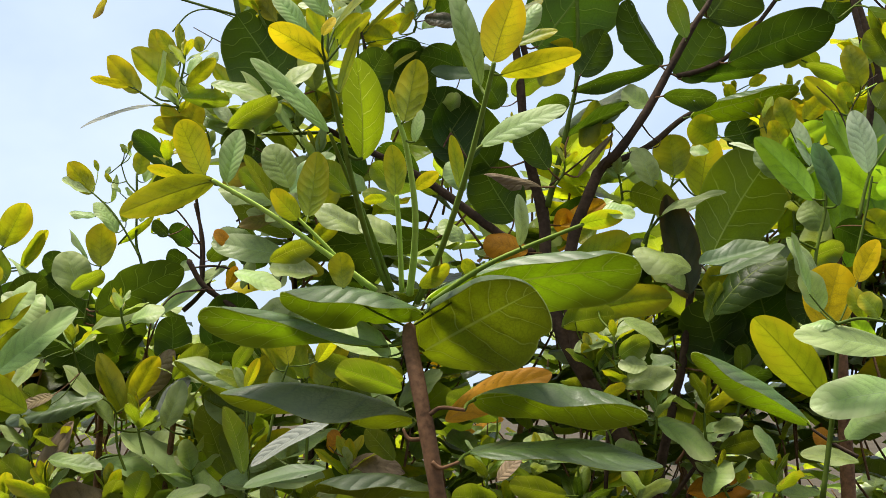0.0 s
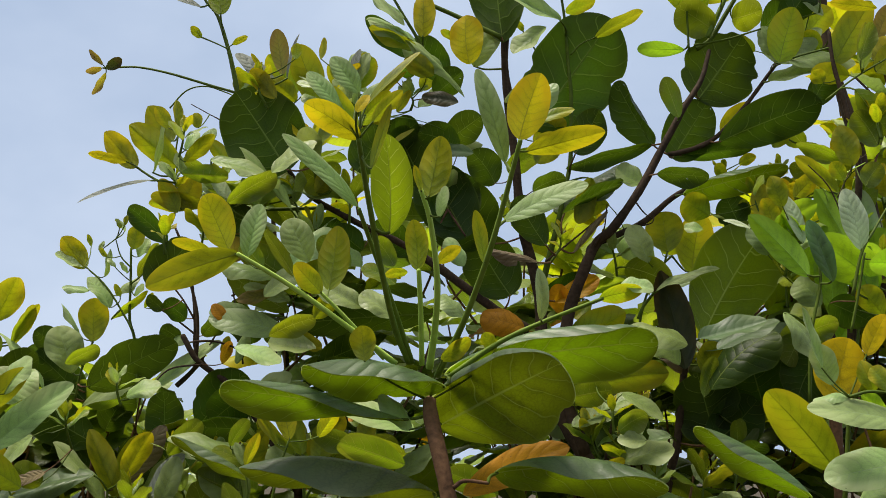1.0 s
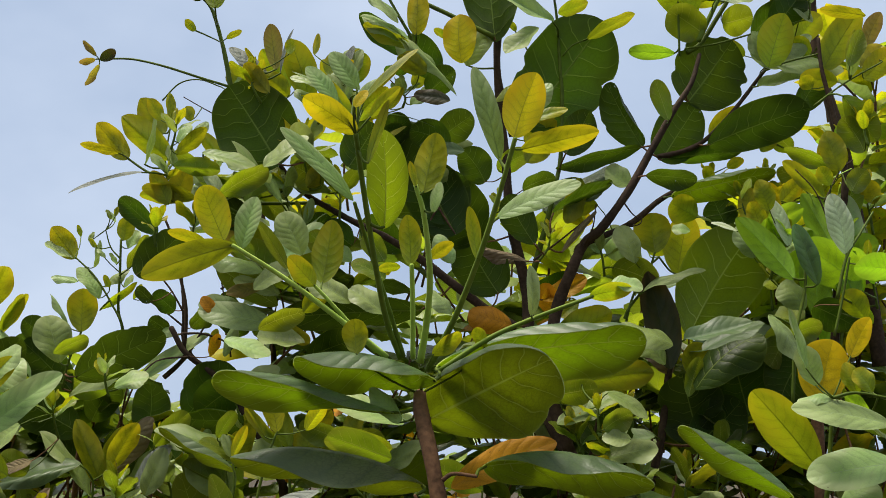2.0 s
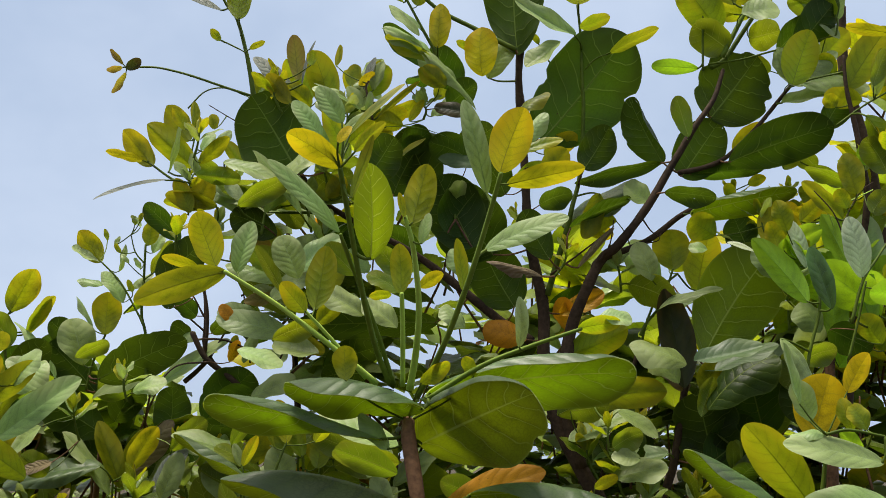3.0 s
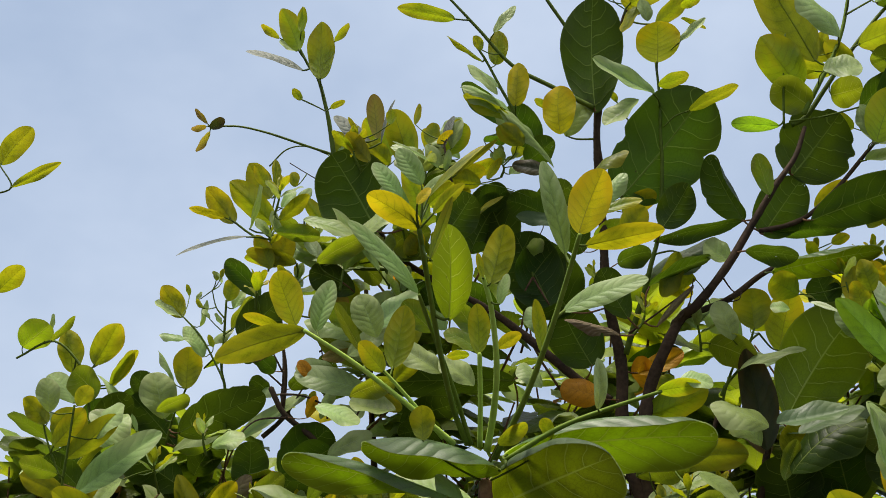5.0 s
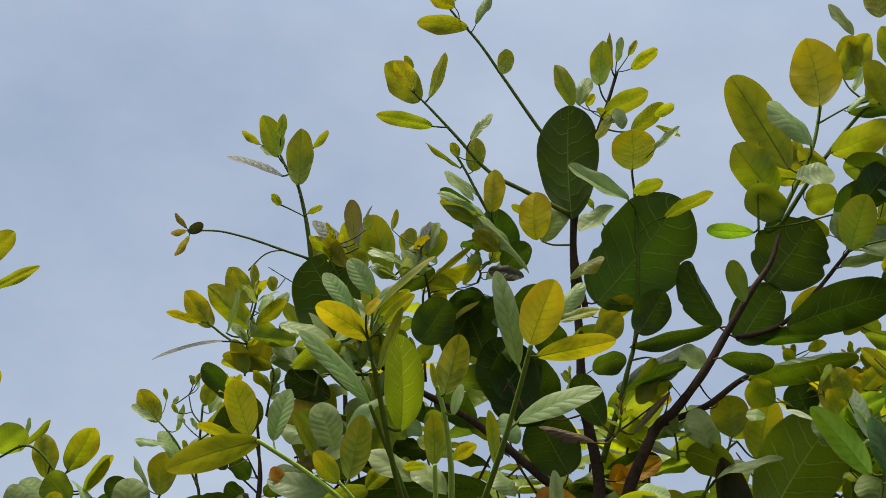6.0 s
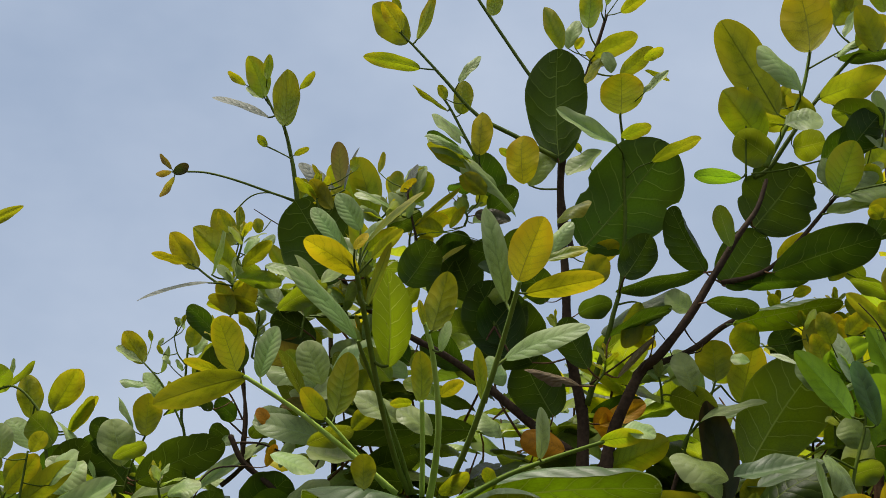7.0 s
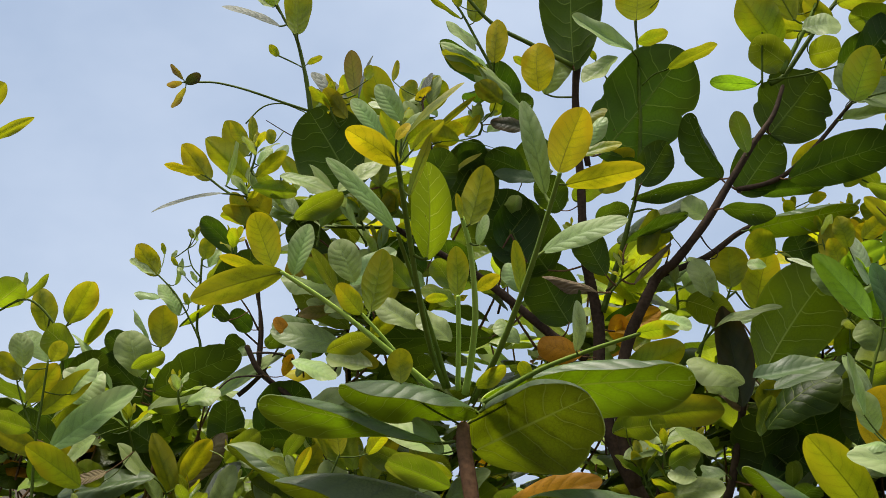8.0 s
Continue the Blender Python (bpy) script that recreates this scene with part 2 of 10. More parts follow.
# Young, green and dark are brighter than above, making up for inner shade.
MASS_KINDS = {
    "young": ((0.26, 0.34, 0.012), (0.46, 0.52, 0.006), (0.20, 0.26, 0.02), (0.60, 0.48, 0.01), 0.4, 0.52, 0.5, 0.1, 0.0, 0.25),
    "green": ((0.19, 0.285, 0.018), (0.50, 0.60, 0.012), (0.40, 0.46, 0.10), (0.18, 0.25, 0.02), 0.6, 0.48, 0.40, 0.14, 0.3, 0.5),
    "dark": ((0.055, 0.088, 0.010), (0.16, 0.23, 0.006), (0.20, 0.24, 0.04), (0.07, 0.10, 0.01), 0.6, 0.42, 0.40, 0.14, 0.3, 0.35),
    "pale": ((0.25, 0.34, 0.11), (0.36, 0.48, 0.07), (0.30, 0.40, 0.18), (0.32, 0.38, 0.16), 0.4, 0.36, 0.38, 0.22, 0.2, 0.6),
    "orange": KINDS["orange"],
}
LEAF = {k: leaf_material(k + "_leaf", *values) for k, values in KINDS.items()}
MASS = {k: leaf_material(k + "_leaf_mass", *values, island=True) for k, values in MASS_KINDS.items()}
BARK = bark_material("brown_bark", (0.036, 0.019, 0.010), (0.225, 0.118, 0.060))
DARK_BARK = bark_material("dark_bark", (0.014, 0.009, 0.006), (0.080, 0.050, 0.032))
SHOOT = bark_material("green_shoot_skin", (0.040, 0.068, 0.006), (0.100, 0.140, 0.014), 40, 0.6, 0.15)
PALE_SHOOT = bark_material("pale_shoot_skin", (0.25, 0.38, 0.05), (0.43, 0.57, 0.11), 40, 0.5, 0.15)
YOUNG_SHOOT = bark_material("young_shoot_skin", (0.08, 0.13, 0.012), (0.16, 0.23, 0.03), 40, 0.6, 0.15)
# Soil colour darkened to keep bounced light off the leaf undersides.
SOIL = bark_material("dark_soil", (0.024, 0.020, 0.013), (0.075, 0.060, 0.040), 6.0, 0.95, 0.8)
WALL_GREEN = bark_material("wall_dark_green", (0.05, 0.09, 0.02), (0.10, 0.16, 0.04), 8.0, 0.6, 0.1)


# ---------------------------------------------------------------- builders
def finish(bm, name, material):
    me = bpy.data.meshes.new(name)
    bm.to_mesh(me)
    bm.free()
    for p in me.polygons:
        p.use_smooth = True
    me.materials.append(material)
    return me


def blade_outline(s, shape):
    """Half width (0 to 0.5) at the fraction s of a leaf's length: rounded ends, a narrower foot."""
    widest, foot, tip = {"round": (0.52, 0.50, 0.46), "obovate": (0.58, 0.74, 0.48), "oval": (0.52, 0.62, 0.55), "spindle": (0.52, 0.66, 0.52), "lance": (0.52, 0.75, 0.72)}[shape]
    a = s / widest if s < widest else (1 - s) / (1 - widest)
    return 0.5 * max(1 - (1 - a) ** 2, 0.0) ** (foot if s < widest else tip)


def blade_points(shape, arch, fold, roll_edge, wave, seed, along=20, across=10, bites=()):
    """Rows of points of a blade 1 long and 1 wide, its face towards +z."""
    rng = random.Random(seed)
    ph, ph2 = rng.uniform(0, 6.3), rng.uniform(0, 6.3)
    sway = rng.uniform(-0.05, 0.05)
    rows = []
    for i in range(along + 1):
        s = i / along
        s = 0.5 - 0.5 * math.cos(math.pi * s) if i else 0.0
        w = max(blade_outline(s, shape), 0.004)
        w *= 1 + 0.022 * math.sin(7 * s + ph) + 0.008 * math.sin(19 * s + ph2)
        row = []
        for j in range(across + 1):
            q = 2 * j / across - 1
            x = q * w
            for at, side, deep in bites:
                if side * q > 0:
                    x *= 1 - deep * math.exp(-((s - at) / 0.05) ** 2)
            z = arch * 4 * s * (1 - s) + fold * abs(x) - roll_edge * x * x * 4 * (0.7 + 0.3 * s)
            z += wave * math.sin(11 * s + ph + (1.6 if q > 0 else 0)) * abs(q) ** 2 * w
            row.append((Vector((x + sway * 4 * s * (1 - s), s, z)), (0.5 + 0.5 * q, s)))
        rows.append(row)
    return rows


def two_skins(name, rows, upper, under, skin=0.006):
    """A thick leaf whose dark waxy upper skin and light veined under skin are separate faces."""
    bm = bmesh.new()
    layer = bm.loops.layers.uv.new("UVMap")
    last, wide = len(rows) - 1, len(rows[0]) - 1
    for level, index in ((0.0, 0), (skin, 1)):
        grid = []
        for i, row in enumerate(rows):
            line = []
            for j, (co, uv) in enumerate(row):
                across = row[min(j + 1, wide)][0] - row[max(j - 1, 0)][0]
                along = rows[min(i + 1, last)][j][0] - rows[max(i - 1, 0)][j][0]
                line.append((bm.verts.new(co - across.cross(along).normalized() * level), uv))
            grid.append(line)
        for a, b in zip(grid, grid[1:]):
            for k in range(len(a) - 1):
                corners = [a[k], a[k + 1], b[k + 1], b[k]]
                if index:
                    corners.reverse()
                face = bm.faces.new([c[0] for c in corners])
                face.material_index = index
                for loop, c in zip(face.loops, corners):
                    loop[layer].uv = c[1]
    me = finish(bm, name, upper)
    me.materials.append(under)
    return me


def blade_mesh(name, rows, material, size=1.0):
    bm = bmesh.new()
    layer = bm.loops.layers.uv.new("UVMap")
    grid = [[(bm.verts.new(co), uv) for co, uv in row] for row in rows]
    for a, b in zip(grid, grid[1:]):
        for k in range(len(a) - 1):
            corners = (a[k], a[k + 1], b[k + 1], b[k])
            face = bm.faces.new([c[0] for c in corners])
            for loop, c in zip(face.loops, corners):
                loop[layer].uv = c[1]
    # raised midrib under the blade
    mid = len(rows[0]) // 2
    spine = [row[mid][0] for row in rows[:-1]]
    for a, b, ra, rb in zip(spine, spine[1:], [size * (0.007 - 0.006 * i / len(spine)) for i in range(len(spine))],
                            [size * (0.007 - 0.006 * (i + 1) / len(spine)) for i in range(len(spine))]):
        quad = [bm.verts.new(a + Vector((-ra, 0, -0.001 * size))), bm.verts.new(a + Vector((0, 0, -ra))),
                bm.verts.new(b + Vector((0, 0, -rb))), bm.verts.new(b + Vector((-rb, 0, -0.001 * size))),
                bm.verts.new(a + Vector((ra, 0, -0.001 * size))), bm.verts.new(b + Vector((rb, 0, -0.001 * size)))]
        for idx in ((0, 1, 2, 3), (1, 4, 5, 2)):
            face = bm.faces.new([quad[i] for i in idx])
            for loop in face.loops:
                loop[layer].uv = (0.5, 0.5)
    return finish(bm, name, material)


BENDS = [(0.05, 0.22, 0.12, 0.07), (0.09, 0.34, 0.20, 0.09), (0.12, 0.16, 0.28, 0.10), (-0.05, 0.40, 0.10, 0.10), (0.06, 0.10, 0.22, 0.08)]
SHAPES = ("round", "obovate", "oval", "lance", "spindle")
BITES = ((0.30, 1, 0.12), (0.62, -1, 0.16), (0.93, 1, 0.32), (0.80, -1, 0.14), (0.55, 1, 0.10))
VARIANTS = 4
BLADES = {(s, i, v): blade_mesh("leaf_blade", blade_points(s, *b, seed=7 * i + 31 * k + 211 * v), LEAF["green"])
          for k, s in enumerate(SHAPES) for i, b in enumerate(BENDS) for v in range(VARIANTS)}


for k, s in enumerate(SHAPES):  # chewed by insects (5), and folded (6)
    for v in range(VARIANTS):
        BLADES[s, 6, v] = blade_mesh("leaf_blade", blade_points(s, 0.08, 0.42, 0.12, 0.14, seed=70 + k + 13 * v), LEAF["green"])  # folded up along the midrib
        BLADES[s, 5, v] = blade_mesh("leaf_blade", blade_points(s, *BENDS[1], seed=90 + k + 13 * v, along=44, bites=BITES), LEAF["green"])


THICK = {(s, i): two_skins("leaf_blade", blade_points(s, *b, seed=11 * i + 5 * k), LEAF["upper"], LEAF["under"])
         for k, s in enumerate(SHAPES) for i, b in enumerate(BENDS + [(0.15, 0.0, 0.26, 0.10), (0.12, 0.42, 0.12, 0.14)])}


def smooth_line(points, steps=6):
    """A Catmull-Rom line through the points."""
    p = [Vector(q) for q in points]
    p = [2 * p[0] - p[1]] + p + [2 * p[-1] - p[-2]]
    out = []
    for a, b, c, d in zip(p, p[1:], p[2:], p[3:]):
        for i in range(steps):
            t = i / steps
            out.append(0.5 * (2 * b + (c - a) * t + (2 * a - 5 * b + 4 * c - d) * t * t + (3 * b - a - 3 * c + d) * t ** 3))
    out.append(p[-2])
    return out


def tube(bm, line, r0, r1, sides=8, knots=0.0):
    rings = []
    last = len(line) - 1
    side = Vector((1, 0.3, 0.1))
    for i, c in enumerate(line):
        way = (line[min(i + 1, last)] - line[max(i - 1, 0)]).normalized()
        side = (side - way * side.dot(way)).normalized()
        up = way.cross(side)
        r = r0 + (r1 - r0) * i / last
        r *= 1 + knots * noise.noise(c * 45)
        rings.append([bm.verts.new(c + (side * math.cos(a) + up * math.sin(a)) * r)
                      for a in (2 * math.pi * k / sides for k in range(sides))])
    for a, b in zip(rings, rings[1:]):
        for k in range(sides):
            bm.faces.new((a[k], a[(k + 1) % sides], b[(k + 1) % sides], b[k]))
    bm.faces.new(list(reversed(rings[0])))
    cap = [bm.verts.new(v.co.lerp(line[last], 0.45) + way * r * 0.6) for v in rings[-1]]  # a rounded end
    for k in range(sides):
        bm.faces.new((rings[-1][k], rings[-1][(k + 1) % sides], cap[(k + 1) % sides], cap[k]))
    bm.faces.new(cap)


STEMS = {}


def shrub(label, x, y):
    base = tagged(new("shrub"), label, "shrub", "shrubs of the thicket")
    base.location = (x, y, 0)
    STEMS[base] = []
    return base


def part(name, me, parent, label=""):
    ob = new(name, me)
    ob.parent = parent
    ob.matrix_parent_inverse = Matrix.Translation(-Vector(parent.location))
    return tagged(ob, label)


def stem(plant, name, material, r0, r1, *points):
    """A branch through the points (metres), r0 thick at its foot and r1 at its end."""
    line = smooth_line(points)
    bm = bmesh.new()
    tube(bm, line, r0, r1, 10 if r0 > 0.004 else 7, 0.16 if material in (BARK, DARK_BARK) else 0.06)
    STEMS[plant] += [(c, r0 + (r1 - r0) * i / len(line)) for i, c in enumerate(line)]
    return part(name, finish(bm, name, material), plant)


LOOKS = {"thick": "thick leaf with a waxy dark top", "orange": "dying orange leaf", "withered": "dry brown leaf", "amber": "golden yellow young leaf",
         "honey": "golden green young leaf", "bronze": "bronze young leaf", "silver": "pale grey-green leaf", "ashen": "ash grey leaf", "dusk": "blackish leaf"}


def leaf(plant, kind, x, y, z, rx, ry, rz, length, width, bend):
    """One leaf: its foot, turn, length and width, with a stalk to the nearest branch."""
    ratio = width / length
    shape = "spindle" if kind == "thick" and ratio < 0.5 else "round" if ratio > 0.68 and kind in ("green", "deep", "dark", "thick") else "obovate" if ratio > 0.68 or ratio > 0.40 and kind in ("green", "deep", "dark", "orange", "thick") else "oval" if ratio > 0.24 else "lance"
    if kind == "thick":
        ob = part("leaf", THICK[shape, bend], plant, LOOKS[kind])
    else:
        ob = part("leaf", BLADES[shape, bend, int(abs(x * 7919 + z * 104729) * 10) % VARIANTS], plant, LOOKS.get(kind, ""))
        ob.material_slots[0].link = "OBJECT"
        ob.material_slots[0].material = LEAF[kind]
    ob.location = Vector((x, y, z))
    ob.rotation_euler = [radians(a) for a in (rx, ry, rz)]
    ob.scale = (width, length, 0.5 * (width + length))
    add_stalk(plant, ob, kind, length)
    return ob


def add_stalk(plant, ob, kind, length):
    foot = Vector(ob.location)
    near, thick = min(STEMS[plant], key=lambda s: (s[0] - foot).length)
    gap = (near - foot).length
    if 0.003 < gap < 0.075:
        way = ob.rotation_euler.to_matrix() @ Vector((0, 1, 0))
        r = 0.0008 if length < 0.07 else 0.0013
        start = foot + way * 0.02 * length
        bm = bmesh.new()
        tube(bm, smooth_line([near, near.lerp(foot, 0.6) - way * gap * 0.06, start], 4), r * 1.3, r, 6)
        stalk = part("leaf_stalk", finish(bm, "leaf_stalk", BARK if kind in ("dark", "withered", "orange") else SHOOT), plant)
        stalk.parent = ob
        stalk.matrix_parent_inverse = ob_inverse(ob, plant)


def curled_rows(shape, length, width, arch, fold, left, right, twist, hem, uneven, chewed, seed, along=34, half=10):
    """Rows of points of a blade in metres; left and right: degrees by which each half turns down towards its margin."""
    rng = random.Random(seed)
    ph, sway = rng.uniform(0, 6.3), rng.uniform(-0.02, 0.02)
    bites = [(rng.uniform(0.25, 0.95), rng.choice((-1, 1)), rng.uniform(0.05, 0.15)) for _ in range(chewed)]
    rows = []
    for i in range(along + 1):
        s = 0.5 - 0.5 * math.cos(math.pi * i / along)
        w = max(blade_outline(s, shape), 0.004) * width
        ragged = {sign: 1 + uneven * (math.sin(6 * s + ph * sign) + 0.45 * math.sin(17 * s + 2.3 * ph * sign)) - sum(depth * math.exp(-((s - at) / 0.045) ** 2) for at, where, depth in bites if where == sign) for sign in (-1, 1)}
        mid = Vector((sway * length * 4 * s * (1 - s), s * length, arch * length * 4 * s * (1 - s)))
        c, d = math.cos(radians((s - 0.5) * twist)), math.sin(radians((s - 0.5) * twist))
        sides = {}
        for sign, turn in ((-1, left), (1, right)):
            x = z = 0.0
            line = [(0.0, 0.0)]
            for j in range(half):
                u = (j + 0.5) / half
                k = u ** 2.2
                if turn > 60:  # the margin is rolled over at the fraction hem of the half width
                    k = min(max((u - hem + 0.15) / 0.3, 0), 1)
                    k = k * k * (3 - 2 * k)
                angle = radians(-fold + turn * (0.35 + 0.65 * math.sin(math.pi * s) ** 0.6) * k)
                x += sign * w * ragged[sign] / half * math.cos(angle)
                z -= w * ragged[sign] / half * math.sin(angle)
                line.append((x, z + 2.5 * uneven * w * u * u * math.sin(10 * s + ph + sign)))
            sides[sign] = line
        row = []
        for j in range(-half, half + 1):
            x, z = sides[1 if j > 0 else -1][abs(j)]
            row.append((mid + Vector((x * c + z * d, 0, z * c - x * d)), (0.5 + 0.5 * j / half, s)))
        rows.append(row)
    return rows


PAIRS = {"thick": ("upper", "under")}


def blade(plant, kind, foot, tip, width, face, shape="oval", arch=0.04, fold=8, left=12, right=12, twist=0, hem=0.6):
    """One leaf from foot to tip. face: 0 turns its upper side to the front, 90 upwards, 180 shows the under side."""
    foot, tip = Vector(foot), Vector(tip)
    axis = (tip - foot).normalized()
    front = Vector((0, -1, 0))
    front = (front - axis * front.dot(axis)).normalized()
    up = axis.cross(front)
    if (up.z if abs(up.z) > 0.2 else up.x) < 0:
        up = -up
    normal = front * math.cos(radians(face)) + up * math.sin(radians(face))
    across = axis.cross(normal)
    length = (tip - foot).length
    rows = curled_rows(shape, length, width, arch, fold, left, right, twist, hem, 0.045 if kind in PAIRS or kind == "dark" else 0.025, 3 if kind == "dark" else 1 if kind in PAIRS else 0, int(abs(foot.x * 9973 + foot.z * 7919) * 10))
    if kind in PAIRS:
        me = two_skins("leaf_blade", rows, LEAF[PAIRS[kind][0]], LEAF[PAIRS[kind][1]], 0.0008)
        ob = part("leaf", me, plant, LOOKS[kind])
    else:
        ob = part("leaf", blade_mesh("leaf_blade", rows, LEAF[kind], length), plant, LOOKS.get(kind, ""))
    ob.location = foot
    ob.rotation_euler = Matrix((across, axis, normal)).transposed().to_euler()
    add_stalk(plant, ob, kind, length)
    return ob


def ob_inverse(ob, plant):
    m = Matrix.LocRotScale(ob.location, ob.rotation_euler, ob.scale)
    return m.inverted()


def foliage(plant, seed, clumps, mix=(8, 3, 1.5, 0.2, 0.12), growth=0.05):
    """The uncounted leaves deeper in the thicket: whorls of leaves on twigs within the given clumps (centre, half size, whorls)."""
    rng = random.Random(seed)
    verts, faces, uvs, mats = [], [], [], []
    # Mixes heavy in dark leaves put the shade between leaves into colour.
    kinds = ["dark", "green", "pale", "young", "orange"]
    patterns = [blade_points(s, *b, seed=5 + i, along=7, across=4) for i, (s, b) in enumerate(zip(("obovate", "round", "oval", "obovate"), BENDS))]
    bm_twigs = bmesh.new()
    for (cx, cy, cz), (sx, sy, sz), count in clumps:
        for _ in range(count):
            while True:
                q = Vector((rng.uniform(-1, 1), rng.uniform(-1, 1), rng.uniform(-1, 1)))
                if q.length < 1:
                    break
            tip = Vector((cx + q.x * sx, cy + q.y * sy, cz + q.z * sz))
            heading = Vector((rng.gauss(0, 0.4), rng.gauss(0, 0.3), 1)).normalized()
            tube(bm_twigs, smooth_line([tip - heading * 0.15 - Vector((rng.gauss(0, 0.02), rng.gauss(0, 0.02), 0)), tip - heading * 0.07, tip], 3), 0.0025, 0.0015, 5)
            turn = rng.uniform(0, 6.3)
            new_growth = rng.random() < growth
            for k in range(rng.randint(4, 7)):
                turn += 2.4 + rng.gauss(0, 0.3)
                lift_up = rng.uniform(0.2, 1.2) if new_growth else rng.uniform(-0.5, 0.7)
                out = Vector((math.cos(turn), math.sin(turn), lift_up)).normalized()
                face = Vector((0, 0, 1)) + Vector((rng.gauss(0, 0.35), rng.gauss(0, 0.35), 0)) - out * 0.2
                across = out.cross(face).normalized()
                up = across.cross(out)
                size = rng.uniform(0.05, 0.08) if new_growth else rng.uniform(0.075, 0.125)
                wide = size * rng.uniform(0.42, 0.66)
                foot = tip - heading * rng.uniform(0.0, 0.10) + out * 0.012
                pattern = patterns[rng.randrange(4)]
                first = len(verts)
                kind = 3 if new_growth else rng.choices(range(5), mix)[0]
                for row in pattern:
                    for co, uv in row:
                        verts.append(foot + across * co.x * wide + out * co.y * size + up * co.z * size)
                        uvs.append(uv)
                m = len(pattern[0])
                for i in range(len(pattern) - 1):
                    for j in range(m - 1):
                        a = first + i * m + j
                        faces.append((a, a + 1, a + m + 1, a + m))
                        mats.append(kind)
    me = bpy.data.meshes.new("foliage")
    me.from_pydata(verts, [], faces)
    layer = me.uv_layers.new(name="UVMap")
    layer.data.foreach_set("uv", [c for lp in me.loops for c in uvs[lp.vertex_index]])
    for k in kinds:
        me.materials.append(MASS[k])
    me.polygons.foreach_set("material_index", mats)
    me.polygons.foreach_set("use_smooth", [True] * len(faces))
    tagged(part("foliage", me, plant, "dense mixed green leaves"), kind="stuff")
    tagged(part("brushwood", finish(bm_twigs, "brushwood", BARK), plant, "thin brown twigs"), kind="stuff")


# ---------------------------------------------------------------- the ground
def ground_sheet():
    bm = bmesh.new()
    lines = [-4000, -800, -150, -40, -15, -8] + [-5 + 0.5 * i for i in range(21)] + [8, 15, 40, 150, 800, 4000]
    grid = [[bm.verts.new((x, y + 1.5, 0.03 * noise.noise(Vector((x * 0.9, y * 0.9, 0))) if abs(x) < 6 and abs(y) < 6 else 0))
             for x in lines] for y in lines]
    for a, b in zip(grid, grid[1:]):
        for k in range(len(a) - 1):
            bm.faces.new((a[k], a[k + 1], b[k + 1], b[k]))
    return tagged(new("ground", finish(bm, "ground", SOIL)), "bare brown soil under the thicket", "ground", kind="structure")


ground_sheet()


def fill_cutting_wall():
    """An unseen dark green wall behind the camera, added to cut front fill light."""
    bm = bmesh.new()
    bmesh.ops.create_grid(bm, x_segments=60, y_segments=24, size=0.5)
    for v in bm.verts:
        x, z = v.co.x * 26, (v.co.y + 0.5) * 3.0
        v.co = (x, -6.5 + 0.35 * noise.noise(Vector((x * 0.9, z * 0.9, 3))), z)
    back = bmesh.ops.extrude_face_region(bm, geom=list(bm.faces))
    for v in (e for e in back["geom"] if isinstance(e, bmesh.types.BMVert)):
        v.co.y -= 0.5
    return tagged(new("unseen_wall_south", finish(bm, "unseen_wall_south", WALL_GREEN)), "unseen plain dark green wall added to cut front light", "wall", kind="structure")


fill_cutting_wall()

# ---------------------------------------------------------------- dark dense thicket of broad leaves behind the shrubs
back_thicket = shrub("dark dense thicket of broad leaves behind the shrubs", 0.1, 2.9)

# The last clump is unseen, added behind to block back light low down.
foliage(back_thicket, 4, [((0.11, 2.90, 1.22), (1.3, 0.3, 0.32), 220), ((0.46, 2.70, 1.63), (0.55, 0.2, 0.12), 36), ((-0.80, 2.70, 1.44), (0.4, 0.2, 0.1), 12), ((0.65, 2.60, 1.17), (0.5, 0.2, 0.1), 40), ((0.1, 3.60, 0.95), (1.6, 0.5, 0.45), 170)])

# ---------------------------------------------------------------- tall shrub with brown branches and broad leaves
tree = shrub("tall shrub with brown branches and broad leaves", 0.17, 1.85)
stem(tree, "branch", SHOOT, 0.0043, 0.0019, (-0.196, 1.819, 2.084), (-0.206, 1.819, 2.132), (-0.215, 1.819, 2.167), (-0.233, 1.819, 2.221), (-0.252, 1.819, 2.246), (-0.271, 1.819, 2.279))
stem(tree, "twig", SHOOT, 0.0014, 0.0010, (-0.257, 1.814, 2.184), (-0.241, 1.814, 2.177), (-0.224, 1.814, 2.169), (-0.215, 1.814, 2.164))
stem(tree, "branch", SHOOT, 0.0026, 0.0014, (-0.130, 1.826, 2.059), (-0.180, 1.826, 2.087), (-0.209, 1.826, 2.097), (-0.248, 1.826, 2.109), (-0.308, 1.826, 2.128), (-0.357, 1.826, 2.139), (-0.391, 1.826, 2.140), (-0.417, 1.826, 2.139))
stem(tree, "branch", SHOOT, 0.0034, 0.0015, (0.210, 1.850, 2.287), (0.171, 1.850, 2.333), (0.105, 1.850, 2.429), (0.055, 1.850, 2.502), (0.011, 1.850, 2.554), (-0.027, 1.850, 2.606), (-0.060, 1.850, 2.662))
stem(tree, "branch", SHOOT, 0.0043, 0.0015, (0.222, 1.813, 2.177), (0.154, 1.813, 2.212), (0.088, 1.813, 2.248), (0.031, 1.813, 2.309), (-0.014, 1.813, 2.357), (-0.053, 1.813, 2.396))
stem(tree, "branch", SHOOT, 0.0034, 0.0017, (0.105, 1.826, 2.144), (0.088, 1.826, 2.182), (0.071, 1.826, 2.212), (0.041, 1.826, 2.265), (0.022, 1.826, 2.291))
